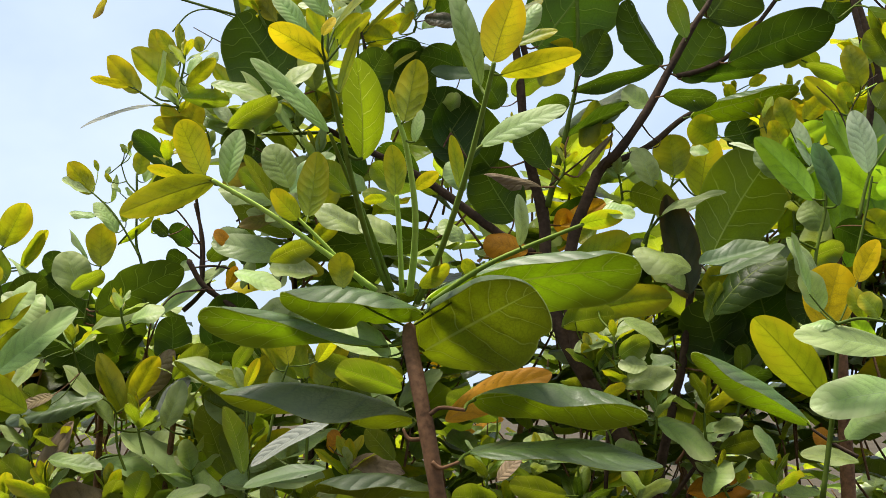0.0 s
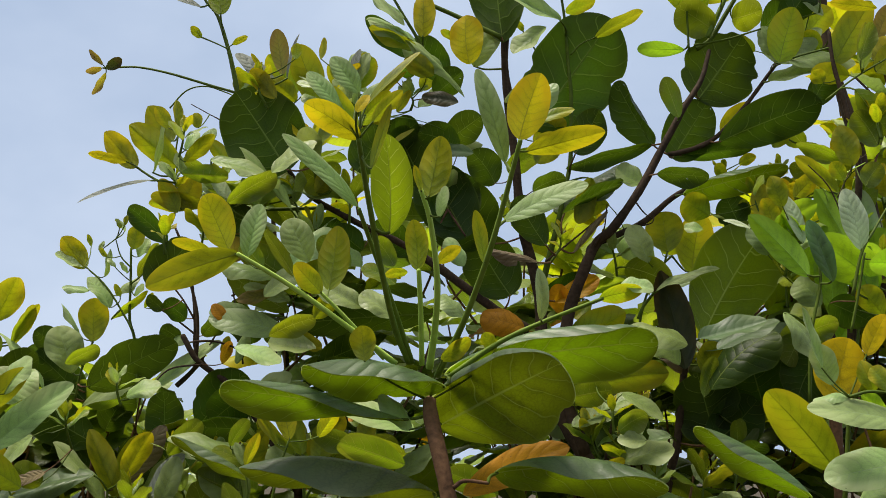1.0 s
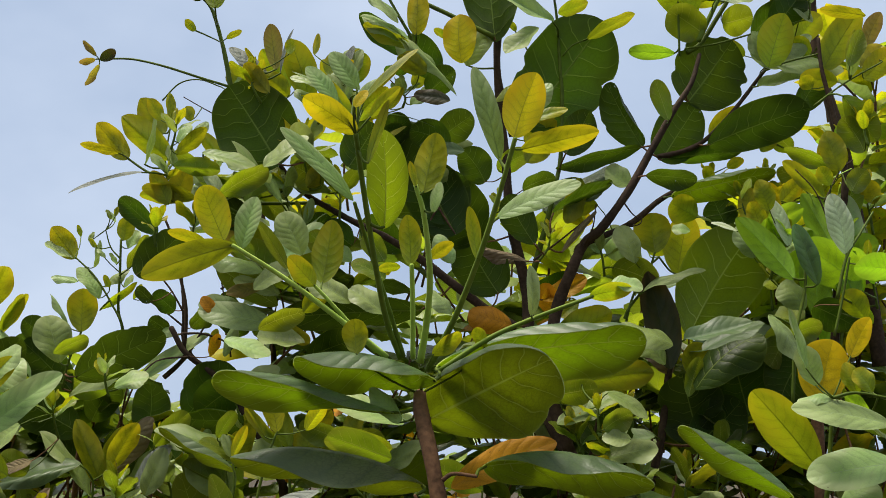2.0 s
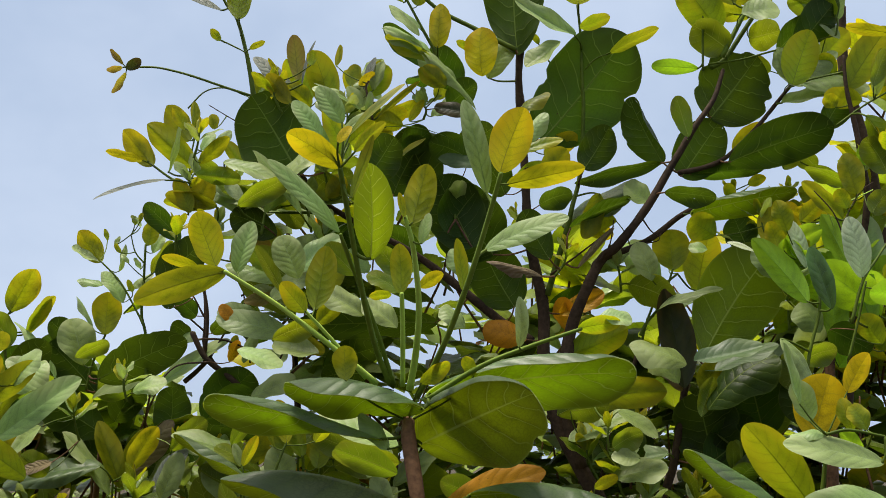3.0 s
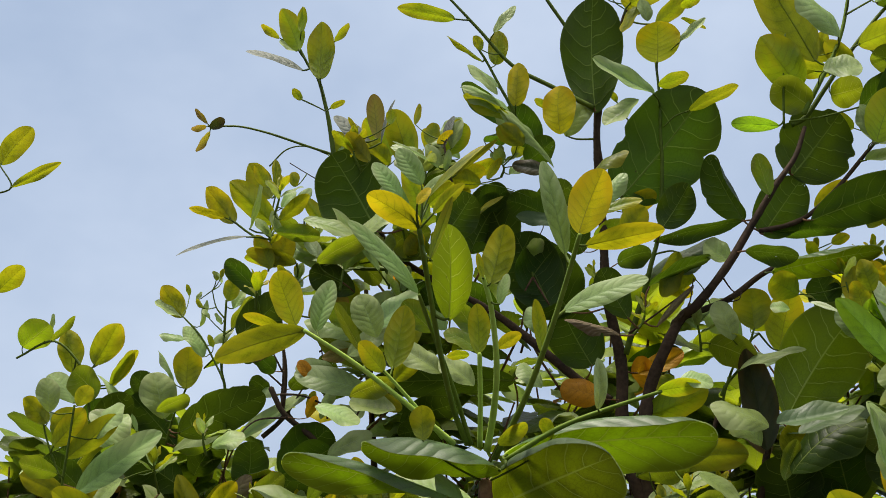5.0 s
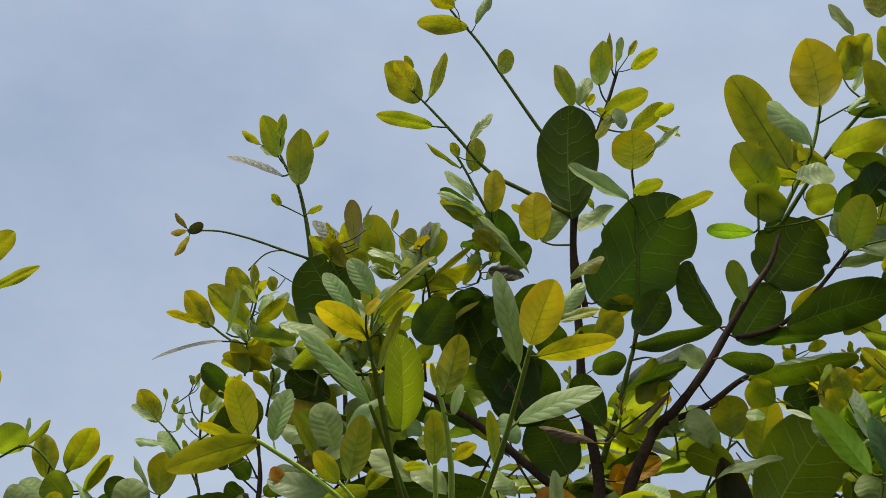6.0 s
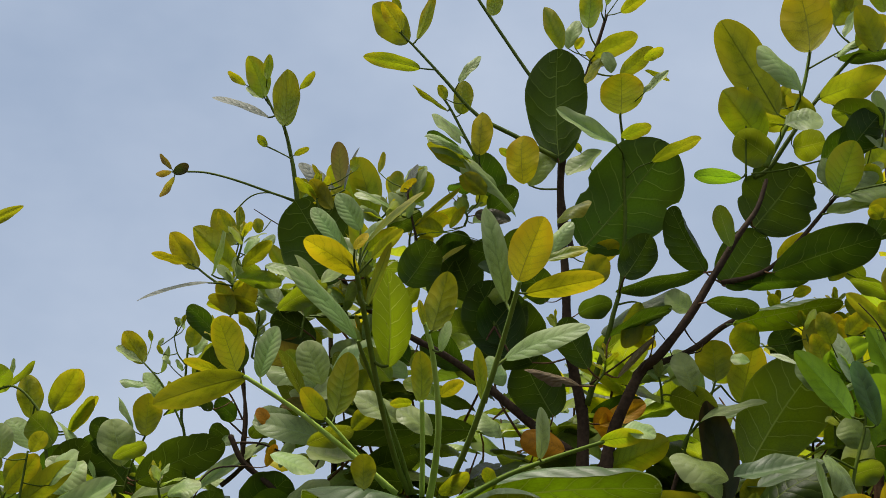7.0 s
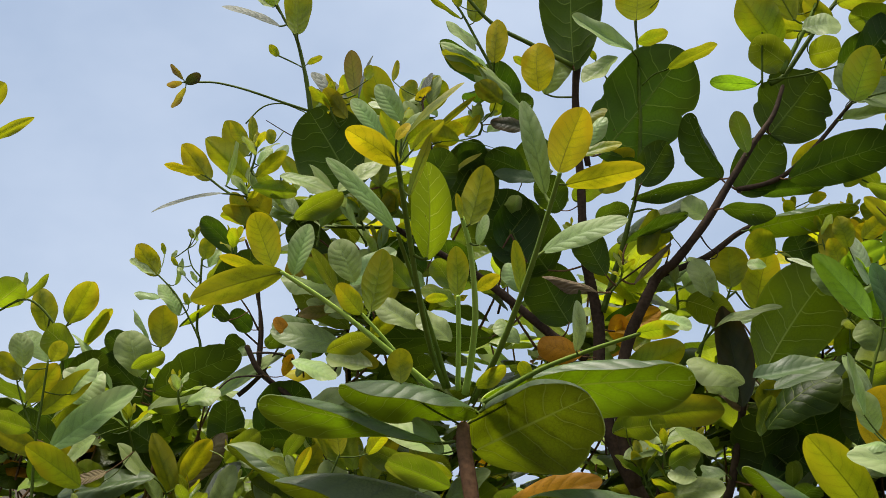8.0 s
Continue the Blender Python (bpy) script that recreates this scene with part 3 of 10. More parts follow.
stem(tree, "stem", SHOOT, 0.0052, 0.0019, (0.282, 1.845, 1.787), (0.297, 1.840, 1.844), (0.309, 1.840, 1.888), (0.318, 1.840, 1.930), (0.330, 1.847, 1.988), (0.333, 1.847, 2.091), (0.330, 1.847, 2.139), (0.326, 1.847, 2.217), (0.320, 1.847, 2.268))
stem(tree, "twig", SHOOT, 0.0013, 0.0010, (0.334, 1.842, 2.157), (0.351, 1.842, 2.175), (0.373, 1.842, 2.185))
stem(tree, "branch", DARK_BARK, 0.0052, 0.0026, (0.252, 1.841, 2.021), (0.229, 1.841, 2.134), (0.239, 1.841, 2.232), (0.256, 1.841, 2.298), (0.263, 1.841, 2.334), (0.278, 1.841, 2.385), (0.293, 1.841, 2.443))
stem(tree, "branch", YOUNG_SHOOT, 0.0043, 0.0026, (0.549, 1.819, 2.175), (0.572, 1.819, 2.223), (0.595, 1.819, 2.272), (0.610, 1.819, 2.317), (0.620, 1.819, 2.373))
stem(tree, "branch", SHOOT, 0.0043, 0.0026, (0.533, 1.831, 2.160), (0.555, 1.831, 2.175), (0.583, 1.831, 2.219), (0.620, 1.831, 2.278), (0.667, 1.831, 2.344), (0.705, 1.831, 2.387))
stem(tree, "twig", SHOOT, 0.0019, 0.0017, (0.519, 1.821, 2.151), (0.519, 1.821, 2.232), (0.522, 1.821, 2.309))
stem(tree, "twig", SHOOT, 0.0017, 0.0013, (0.615, 1.817, 2.341), (0.656, 1.817, 2.367), (0.701, 1.817, 2.393))
stem(tree, "twig", SHOOT, 0.0017, 0.0013, (0.526, 1.814, 2.160), (0.578, 1.814, 2.169), (0.631, 1.814, 2.185), (0.726, 1.814, 2.212))
stem(tree, "branch", DARK_BARK, 0.0060, 0.0034, (0.354, 1.847, 1.833), (0.365, 1.847, 1.847), (0.436, 1.847, 1.879), (0.483, 1.847, 1.917), (0.508, 1.847, 1.933), (0.531, 1.847, 1.947))
stem(tree, "branch", DARK_BARK, 0.0047, 0.0026, (0.484, 1.843, 1.989), (0.527, 1.843, 2.000), (0.562, 1.843, 2.019), (0.605, 1.843, 2.064), (0.651, 1.843, 2.124), (0.671, 1.843, 2.149))
stem(tree, "branch", SHOOT, 0.0026, 0.0017, (0.427, 1.842, 1.729), (0.435, 1.842, 1.747), (0.460, 1.842, 1.782), (0.476, 1.842, 1.834))
stem(tree, "stem", SHOOT, 0.0026, 0.0017, (0.001, 1.842, 2.012), (-0.005, 1.842, 2.068), (-0.016, 1.842, 2.116), (-0.026, 1.842, 2.136))
stem(tree, "branch", DARK_BARK, 0.0079, 0.0035, (0.261, 1.872, 1.716), (0.206, 1.872, 1.751), (0.114, 1.872, 1.821), (0.053, 1.872, 1.860), (-0.011, 1.872, 1.891), (-0.087, 1.872, 1.936), (-0.122, 1.872, 1.978))
stem(tree, "branch", SHOOT, 0.0035, 0.0018, (-0.040, 1.885, 1.913), (-0.068, 1.885, 1.918), (-0.160, 1.885, 1.917), (-0.225, 1.885, 1.924), (-0.290, 1.885, 1.945), (-0.342, 1.885, 1.969), (-0.383, 1.885, 1.997))
stem(tree, "twig", SHOOT, 0.0018, 0.0013, (-0.309, 1.889, 1.908), (-0.308, 1.889, 1.956), (-0.313, 1.889, 1.994), (-0.308, 1.889, 2.042))
stem(tree, "twig", SHOOT, 0.0014, 0.0011, (-0.325, 1.894, 2.092), (-0.298, 1.894, 2.122), (-0.265, 1.894, 2.129), (-0.227, 1.894, 2.116))
stem(tree, "twig", DARK_BARK, 0.0012, 0.0007, (-0.192, 1.895, 2.033), (-0.226, 1.895, 2.062), (-0.264, 1.895, 2.084), (-0.290, 1.895, 2.099))
stem(tree, "branch", SHOOT, 0.0022, 0.0018, (0.427, 1.863, 1.696), (0.438, 1.863, 1.750), (0.460, 1.863, 1.804), (0.486, 1.863, 1.831))
stem(tree, "stem", DARK_BARK, 0.0095, 0.0050, (0.470, 1.890, -0.030), (0.450, 1.888, 0.600), (0.440, 1.884, 1.266), (0.468, 1.884, 1.470), (0.486, 1.884, 1.542), (0.501, 1.884, 1.651), (0.507, 1.884, 1.698))
stem(tree, "stem", DARK_BARK, 0.0035, 0.0035, (0.366, 1.887, 1.350), (0.381, 1.887, 1.548), (0.416, 1.887, 1.664), (0.431, 1.887, 1.717))
stem(tree, "trunk", DARK_BARK, 0.0180, 0.0046, (0.520, 1.900, -0.030), (0.505, 1.880, 0.600), (0.470, 1.860, 1.150), (0.422, 1.850, 1.359), (0.390, 1.850, 1.437), (0.348, 1.850, 1.508), (0.308, 1.850, 1.581), (0.281, 1.850, 1.667), (0.277, 1.850, 1.765), (0.261, 1.845, 1.834), (0.249, 1.840, 1.891), (0.241, 1.840, 1.995), (0.229, 1.840, 2.100), (0.226, 1.840, 2.201))
stem(tree, "branch", DARK_BARK, 0.0120, 0.0034, (0.339, 1.848, 1.524), (0.318, 1.842, 1.598), (0.313, 1.840, 1.676), (0.321, 1.840, 1.740), (0.343, 1.830, 1.800), (0.365, 1.830, 1.845), (0.388, 1.805, 1.864), (0.430, 1.795, 1.922), (0.464, 1.795, 1.983), (0.503, 1.795, 2.052), (0.532, 1.800, 2.098), (0.549, 1.812, 2.150))
stem(tree, "twig", SHOOT, 0.0018, 0.0012, (0.330, 1.859, 2.090), (0.297, 1.859, 2.142), (0.257, 1.859, 2.207))
stem(tree, "twig", DARK_BARK, 0.0029, 0.0014, (0.647, 1.538, 1.425), (0.620, 1.538, 1.440), (0.591, 1.538, 1.460))
stem(tree, "branch", DARK_BARK, 0.0100, 0.0058, (0.579, 1.796, 1.323), (0.490, 1.796, 1.405), (0.475, 1.796, 1.455))
stem(tree, "branch", DARK_BARK, 0.0033, 0.0021, (0.472, 1.798, 1.347), (0.507, 1.798, 1.388), (0.559, 1.798, 1.471))
stem(tree, "shoot", SHOOT, 0.0022, 0.0014, (-0.067, 1.837, 1.928), (-0.075, 1.827, 1.965), (-0.083, 1.817, 2.002))
stem(tree, "shoot", SHOOT, 0.0022, 0.0014, (-0.152, 1.838, 1.991), (-0.144, 1.835, 2.017), (-0.140, 1.837, 2.043))
stem(tree, "shoot", SHOOT, 0.0022, 0.0014, (-0.141, 1.783, 2.053), (-0.154, 1.777, 2.077), (-0.159, 1.782, 2.102))
stem(tree, "shoot", SHOOT, 0.0022, 0.0014, (-0.050, 1.770, 2.017), (-0.038, 1.777, 2.042), (-0.041, 1.779, 2.067))
stem(tree, "shoot", SHOOT, 0.0022, 0.0014, (-0.012, 1.853, 2.021), (-0.014, 1.856, 2.047), (-0.010, 1.858, 2.073))
stem(tree, "shoot", SHOOT, 0.0022, 0.0014, (-0.285, 1.810, 1.985), (-0.279, 1.805, 2.006), (-0.275, 1.798, 2.027))
stem(tree, "shoot", SHOOT, 0.0022, 0.0014, (-0.292, 1.845, 1.920), (-0.298, 1.848, 1.942), (-0.299, 1.847, 1.964))
stem(tree, "shoot", SHOOT, 0.0022, 0.0014, (-0.209, 1.834, 1.905), (-0.214, 1.834, 1.929), (-0.223, 1.829, 1.953))
stem(tree, "shoot", SHOOT, 0.0022, 0.0014, (0.027, 1.861, 1.973), (0.038, 1.865, 1.997), (0.044, 1.869, 2.020))
stem(tree, "shoot", SHOOT, 0.0022, 0.0014, (0.077, 1.830, 2.063), (0.081, 1.828, 2.079), (0.070, 1.829, 2.096))
stem(tree, "shoot", SHOOT, 0.0022, 0.0014, (-0.164, 1.791, 1.862), (-0.163, 1.799, 1.892), (-0.159, 1.801, 1.921))
stem(tree, "shoot", SHOOT, 0.0022, 0.0014, (-0.094, 1.837, 1.876), (-0.101, 1.846, 1.905), (-0.113, 1.845, 1.933))
stem(tree, "shoot", SHOOT, 0.0022, 0.0014, (-0.021, 1.851, 1.883), (-0.020, 1.849, 1.912), (-0.024, 1.860, 1.940))
stem(tree, "shoot", SHOOT, 0.0022, 0.0014, (0.136, 1.803, 1.896), (0.131, 1.821, 1.918), (0.123, 1.832, 1.940))
stem(tree, "shoot", SHOOT, 0.0022, 0.0014, (0.247, 1.810, 1.869), (0.242, 1.816, 1.887), (0.231, 1.815, 1.905))
stem(tree, "shoot", SHOOT, 0.0022, 0.0014, (-0.260, 1.871, 1.841), (-0.255, 1.861, 1.867), (-0.252, 1.861, 1.893))
stem(tree, "shoot", SHOOT, 0.0022, 0.0014, (-0.297, 1.796, 1.827), (-0.298, 1.790, 1.848), (-0.297, 1.794, 1.869))
stem(tree, "shoot", SHOOT, 0.0022, 0.0014, (-0.074, 1.846, 1.817), (-0.075, 1.837, 1.847), (-0.070, 1.833, 1.878))
stem(tree, "shoot", SHOOT, 0.0022, 0.0014, (0.573, 1.861, 1.921), (0.572, 1.863, 1.943), (0.573, 1.862, 1.966))
stem(tree, "shoot", SHOOT, 0.0022, 0.0014, (0.610, 1.786, 1.874), (0.603, 1.786, 1.895), (0.600, 1.789, 1.916))
stem(tree, "shoot", SHOOT, 0.0022, 0.0014, (0.647, 1.867, 1.932), (0.656, 1.869, 1.951), (0.660, 1.866, 1.970))
stem(tree, "shoot", SHOOT, 0.0022, 0.0014, (0.677, 1.781, 1.868), (0.676, 1.802, 1.892), (0.671, 1.812, 1.915))
stem(tree, "shoot", SHOOT, 0.0022, 0.0014, (0.657, 1.851, 2.024), (0.657, 1.849, 2.041), (0.652, 1.852, 2.057))
stem(tree, "shoot", SHOOT, 0.0022, 0.0014, (0.576, 1.859, 1.844), (0.587, 1.859, 1.869), (0.595, 1.852, 1.893))
stem(tree, "shoot", SHOOT, 0.0022, 0.0014, (0.291, 1.789, 1.809), (0.305, 1.788, 1.830), (0.308, 1.786, 1.851))
stem(tree, "shoot", SHOOT, 0.0022, 0.0014, (0.396, 1.835, 1.794), (0.393, 1.830, 1.819), (0.387, 1.825, 1.844))
stem(tree, "shoot", SHOOT, 0.0022, 0.0014, (0.196, 1.742, 1.342), (0.189, 1.738, 1.375), (0.189, 1.738, 1.409))
stem(tree, "shoot", SHOOT, 0.0022, 0.0014, (0.239, 1.794, 1.350), (0.252, 1.775, 1.379), (0.263, 1.761, 1.407))
stem(tree, "shoot", SHOOT, 0.0022, 0.0014, (0.367, 1.782, 1.501), (0.350, 1.782, 1.528), (0.341, 1.776, 1.556))
stem(tree, "shoot", SHOOT, 0.0022, 0.0014, (0.400, 1.774, 1.480), (0.388, 1.757, 1.509), (0.389, 1.756, 1.538))
stem(tree, "shoot", SHOOT, 0.0022, 0.0014, (0.424, 1.737, 1.433), (0.427, 1.730, 1.461), (0.425, 1.725, 1.489))
stem(tree, "shoot", SHOOT, 0.0022, 0.0014, (0.500, 1.758, 1.431), (0.497, 1.754, 1.464), (0.503, 1.756, 1.497))
stem(tree, "shoot", SHOOT, 0.0022, 0.0014, (0.362, 1.714, 1.421), (0.361, 1.715, 1.443), (0.351, 1.715, 1.465))
stem(tree, "shoot", SHOOT, 0.0022, 0.0014, (0.544, 1.775, 1.458), (0.552, 1.778, 1.494), (0.559, 1.790, 1.530))
stem(tree, "shoot", SHOOT, 0.0022, 0.0014, (0.382, 1.705, 1.320), (0.392, 1.716, 1.349), (0.406, 1.725, 1.377))
stem(tree, "shoot", SHOOT, 0.0022, 0.0014, (0.541, 1.745, 1.336), (0.523, 1.746, 1.364), (0.514, 1.747, 1.392))
stem(tree, "shoot", SHOOT, 0.0022, 0.0014, (0.609, 1.715, 1.334), (0.594, 1.723, 1.363), (0.584, 1.736, 1.392))
stem(tree, "shoot", SHOOT, 0.0022, 0.0014, (0.294, 1.753, 1.286), (0.312, 1.753, 1.323), (0.319, 1.750, 1.359))
stem(tree, "shoot", SHOOT, 0.0022, 0.0014, (0.237, 1.782, 1.285), (0.231, 1.773, 1.317), (0.221, 1.772, 1.349))
stem(tree, "shoot", SHOOT, 0.0022, 0.0014, (0.370, 1.713, 1.550), (0.368, 1.711, 1.568), (0.369, 1.714, 1.586))
stem(tree, "shoot", SHOOT, 0.0022, 0.0014, (0.408, 1.795, 1.564), (0.414, 1.792, 1.581), (0.418, 1.786, 1.598))
leaf(tree, "young", -0.261, 1.781, 2.257, 85, 25, 168, 0.082, 0.039, 1)
leaf(tree, "young", -0.256, 1.768, 2.284, 90, 1, 175, 0.045, 0.017, 1)
leaf(tree, "gold", -0.300, 1.799, 2.286, 46, 39, 124, 0.041, 0.015, 4)
leaf(tree, "pale", -0.283, 1.847, 2.282, 50, -43, 51, 0.036, 0.020, 3)
leaf(tree, "olive", -0.214, 1.752, 2.197, 90, 3, 178, 0.099, 0.046, 1)
leaf(tree, "olive", -0.199, 1.768, 2.268, 61, -20, -122, 0.038, 0.015, 4)
leaf(tree, "young", -0.258, 1.817, 2.185, 69, 40, 149, 0.026, 0.015, 1)
leaf(tree, "olive", -0.196, 1.761, 2.151, 35, -32, -110, 0.027, 0.012, 0)
leaf(tree, "bronze", -0.411, 1.806, 2.137, 66, 37, 144, 0.035, 0.011, 4)
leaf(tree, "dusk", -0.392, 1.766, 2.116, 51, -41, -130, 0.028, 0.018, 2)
leaf(tree, "bronze", -0.422, 1.835, 2.142, -16, 37, 80, 0.027, 0.013, 4)
leaf(tree, "bronze", -0.411, 1.823, 2.129, -62, 12, 68, 0.041, 0.015, 4)
leaf(tree, "olive", 0.035, 1.840, 2.527, 8, 47, 96, 0.091, 0.035, 2)
leaf(tree, "sage", 0.049, 1.838, 2.532, 81, 19, -25, 0.067, 0.022, 2)
leaf(tree, "gold", 0.016, 1.792, 2.541, 37, 40, 116, 0.056, 0.031, 1)
leaf(tree, "olive", 0.003, 1.836, 2.573, 91, -8, 171, 0.051, 0.032, 1)
leaf(tree, "olive", 0.109, 1.755, 2.397, 90, -2, 170, 0.045, 0.029, 0)
leaf(tree, "gold", -0.045, 1.787, 2.633, 83, 20, 159, 0.085, 0.041, 0)
leaf(tree, "young", -0.032, 1.768, 2.610, 71, -20, -134, 0.075, 0.036, 3)
leaf(tree, "olive", -0.038, 1.831, 2.383, 63, 36, 139, 0.096, 0.058, 1)
leaf(tree, "honey", -0.046, 1.806, 2.392, 74, 32, 152, 0.064, 0.034, 0)
leaf(tree, "olive", -0.053, 1.822, 2.439, 70, 31, 145, 0.029, 0.014, 0)
leaf(tree, "gold", -0.020, 1.813, 2.380, 93, -14, 169, 0.088, 0.022, 0)
leaf(tree, "olive", -0.006, 1.781, 2.314, 18, 52, 105, 0.098, 0.027, 0)
leaf(tree, "pale", 0.059, 1.777, 2.289, 72, 31, -32, 0.057, 0.022, 0)
leaf(tree, "young", 0.038, 1.829, 2.259, 39, 20, 106, 0.078, 0.011, 4)
leaf(tree, "olive", 0.061, 1.824, 2.253, 90, 0, 173, 0.060, 0.035, 3)
leaf(tree, "young", 0.042, 1.762, 2.253, 75, 27, 150, 0.028, 0.017, 0)
leaf(tree, "honey", 0.099, 1.773, 2.164, 90, -1, 170, 0.073, 0.037, 3)
leaf(tree, "young", 0.097, 1.818, 2.184, 91, -5, 174, 0.058, 0.021, 3)
leaf(tree, "pale", 0.071, 1.753, 2.175, 55, -31, 54, 0.069, 0.026, 0)
leaf(tree, "pale", 0.089, 1.780, 2.153, 40, -37, 63, 0.090, 0.044, 2)
leaf(tree, "olive", 0.092, 1.765, 2.140, 35, 39, 114, 0.085, 0.029, 2)
leaf(tree, "sage", 0.130, 1.766, 2.104, 58, -39, 45, 0.078, 0.024, 1)
leaf(tree, "olive", 0.116, 1.753, 2.094, 59, 40, 137, 0.049, 0.028, 3)
leaf(tree, "amber", 0.171, 1.786, 2.123, 89, 3, 169, 0.081, 0.056, 3)
leaf(tree, "sage", 0.178, 1.827, 2.133, 85, 31, -11, 0.075, 0.039, 0)
leaf(tree, "olive", 0.148, 1.839, 2.184, 43, 36, 119, 0.028, 0.015, 0)
leaf(tree, "dark", 0.225, 1.815, 2.169, 90, 3, 175, 0.201, 0.102, 0)
leaf(tree, "pale", 0.315, 1.782, 2.191, 59, -53, 37, 0.114, 0.032, 3)
leaf(tree, "honey", 0.320, 1.810, 2.254, 90, 1, 167, 0.071, 0.074, 0)
leaf(tree, "pale", 0.355, 1.795, 2.284, 63, 36, -40, 0.057, 0.018, 3)
leaf(tree, "olive", 0.320, 1.759, 2.196, 28, -38, -108, 0.050, 0.027, 0)
leaf(tree, "olive", 0.372, 1.825, 2.179, 34, -30, -109, 0.089, 0.028, 0)
leaf(tree, "sage", 0.291, 1.776, 2.179, -52, -36, 127, 0.068, 0.047, 3)
leaf(tree, "young", 0.263, 1.771, 2.385, 91, -3, 165, 0.081, 0.038, 1)
leaf(tree, "olive", 0.222, 1.773, 2.349, 80, 21, 153, 0.080, 0.031, 3)
leaf(tree, "pale", 0.231, 1.831, 2.376, 84, 15, -24, 0.053, 0.030, 1)
leaf(tree, "gold", 0.243, 1.814, 2.369, 69, -28, -141, 0.024, 0.016, 3)
leaf(tree, "young", 0.316, 1.819, 2.438, 50, -33, -123, 0.057, 0.026, 0)
leaf(tree, "sage", 0.291, 1.790, 2.436, 96, 7, 43, 0.047, 0.017, 0)
leaf(tree, "olive", 0.312, 1.838, 2.473, 76, -22, -147, 0.031, 0.012, 3)
leaf(tree, "olive", 0.284, 1.822, 2.437, 88, 4, 146, 0.071, 0.011, 4)
leaf(tree, "olive", 0.274, 1.784, 2.344, 36, -38, -114, 0.078, 0.039, 0)
leaf(tree, "olive", 0.318, 1.827, 2.327, 60, -35, -135, 0.074, 0.031, 0)
leaf(tree, "young", 0.353, 1.773, 2.334, 40, -38, -117, 0.036, 0.020, 4)
leaf(tree, "olive", 0.296, 1.812, 2.340, 42, 40, 120, 0.042, 0.017, 1)
leaf(tree, "pale", 0.302, 1.778, 2.311, 84, -16, 21, 0.038, 0.025, 1)
leaf(tree, "olive", 0.357, 1.820, 2.335, -26, -24, -79, 0.044, 0.012, 0)
leaf(tree, "olive", 0.292, 1.794, 2.349, -67, -19, 127, 0.058, 0.034, 0)
leaf(tree, "honey", 0.607, 1.757, 2.344, 86, 8, 154, 0.120, 0.080, 1)
leaf(tree, "young", 0.659, 1.830, 2.427, 80, -28, -160, 0.094, 0.052, 1)
leaf(tree, "sage", 0.671, 1.794, 2.487, 78, -31, 22, 0.068, 0.025, 0)
leaf(tree, "olive", 0.722, 1.820, 2.534, 88, 3, 148, 0.080, 0.056, 0)
leaf(tree, "young", 0.685, 1.782, 2.365, 70, -39, -151, 0.072, 0.048, 0)
leaf(tree, "pale", 0.593, 1.762, 2.280, 72, -37, 28, 0.098, 0.045, 2)
leaf(tree, "young", 0.543, 1.818, 2.215, 70, 29, 143, 0.107, 0.069, 3)
leaf(tree, "olive", 0.629, 1.795, 2.282, 32, -39, -112, 0.113, 0.057, 0)
leaf(tree, "green", 0.727, 1.813, 2.245, 24, 33, 103, 0.080, 0.060, 0)
leaf(tree, "dark", 0.663, 1.805, 2.183, 75, -34, -154, 0.109, 0.060, 3)
leaf(tree, "pale", 0.570, 1.770, 2.228, 15, 54, -78, 0.058, 0.061, 0)
leaf(tree, "olive", 0.625, 1.818, 2.244, 64, 30, 135, 0.068, 0.036, 1)
leaf(tree, "olive", 0.713, 1.763, 2.349, 75, 16, 135, 0.084, 0.045, 0)
leaf(tree, "young", 0.745, 1.843, 2.457, 82, 11, 143, 0.075, 0.040, 1)
leaf(tree, "pale", 0.689, 1.813, 2.442, -77, -13, 134, 0.048, 0.018, 3)
leaf(tree, "pale", 0.653, 1.804, 2.134, 90, -26, 1, 0.051, 0.029, 2)
leaf(tree, "pale", 0.648, 1.805, 2.126, 16, 50, -78, 0.065, 0.036, 3)
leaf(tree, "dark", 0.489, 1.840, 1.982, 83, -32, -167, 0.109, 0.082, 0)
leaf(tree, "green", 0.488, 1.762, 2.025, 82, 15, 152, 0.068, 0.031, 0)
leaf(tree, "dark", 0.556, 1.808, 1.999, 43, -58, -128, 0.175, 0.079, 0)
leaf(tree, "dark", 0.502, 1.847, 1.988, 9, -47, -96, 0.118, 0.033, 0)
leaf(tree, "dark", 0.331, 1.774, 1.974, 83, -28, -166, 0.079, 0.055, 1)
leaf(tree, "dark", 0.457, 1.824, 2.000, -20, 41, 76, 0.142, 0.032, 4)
leaf(tree, "thick", 0.301, 1.848, 1.900, 39, 31, -67, 0.137, 0.068, 4)
leaf(tree, "sage", 0.436, 1.804, 1.932, 57, -48, 41, 0.048, 0.045, 3)
leaf(tree, "dark", 0.312, 1.795, 1.885, 28, -10, -95, 0.106, 0.065, 0)
leaf(tree, "dark", 0.453, 1.774, 1.941, -7, -46, -85, 0.079, 0.037, 4)
leaf(tree, "green", 0.713, 1.808, 1.928, 43, 33, 117, 0.060, 0.032, 2)
leaf(tree, "withered", 0.271, 1.764, 1.804, 24, -56, 70, 0.087, 0.015, 2)
leaf(tree, "dark", 0.164, 1.801, 1.851, 84, 27, 168, 0.127, 0.097, 1)
leaf(tree, "dark", 0.096, 1.837, 1.940, 82, 24, 162, 0.121, 0.082, 0)
leaf(tree, "olive", 0.478, 1.847, 1.834, 88, 6, 159, 0.065, 0.060, 1)
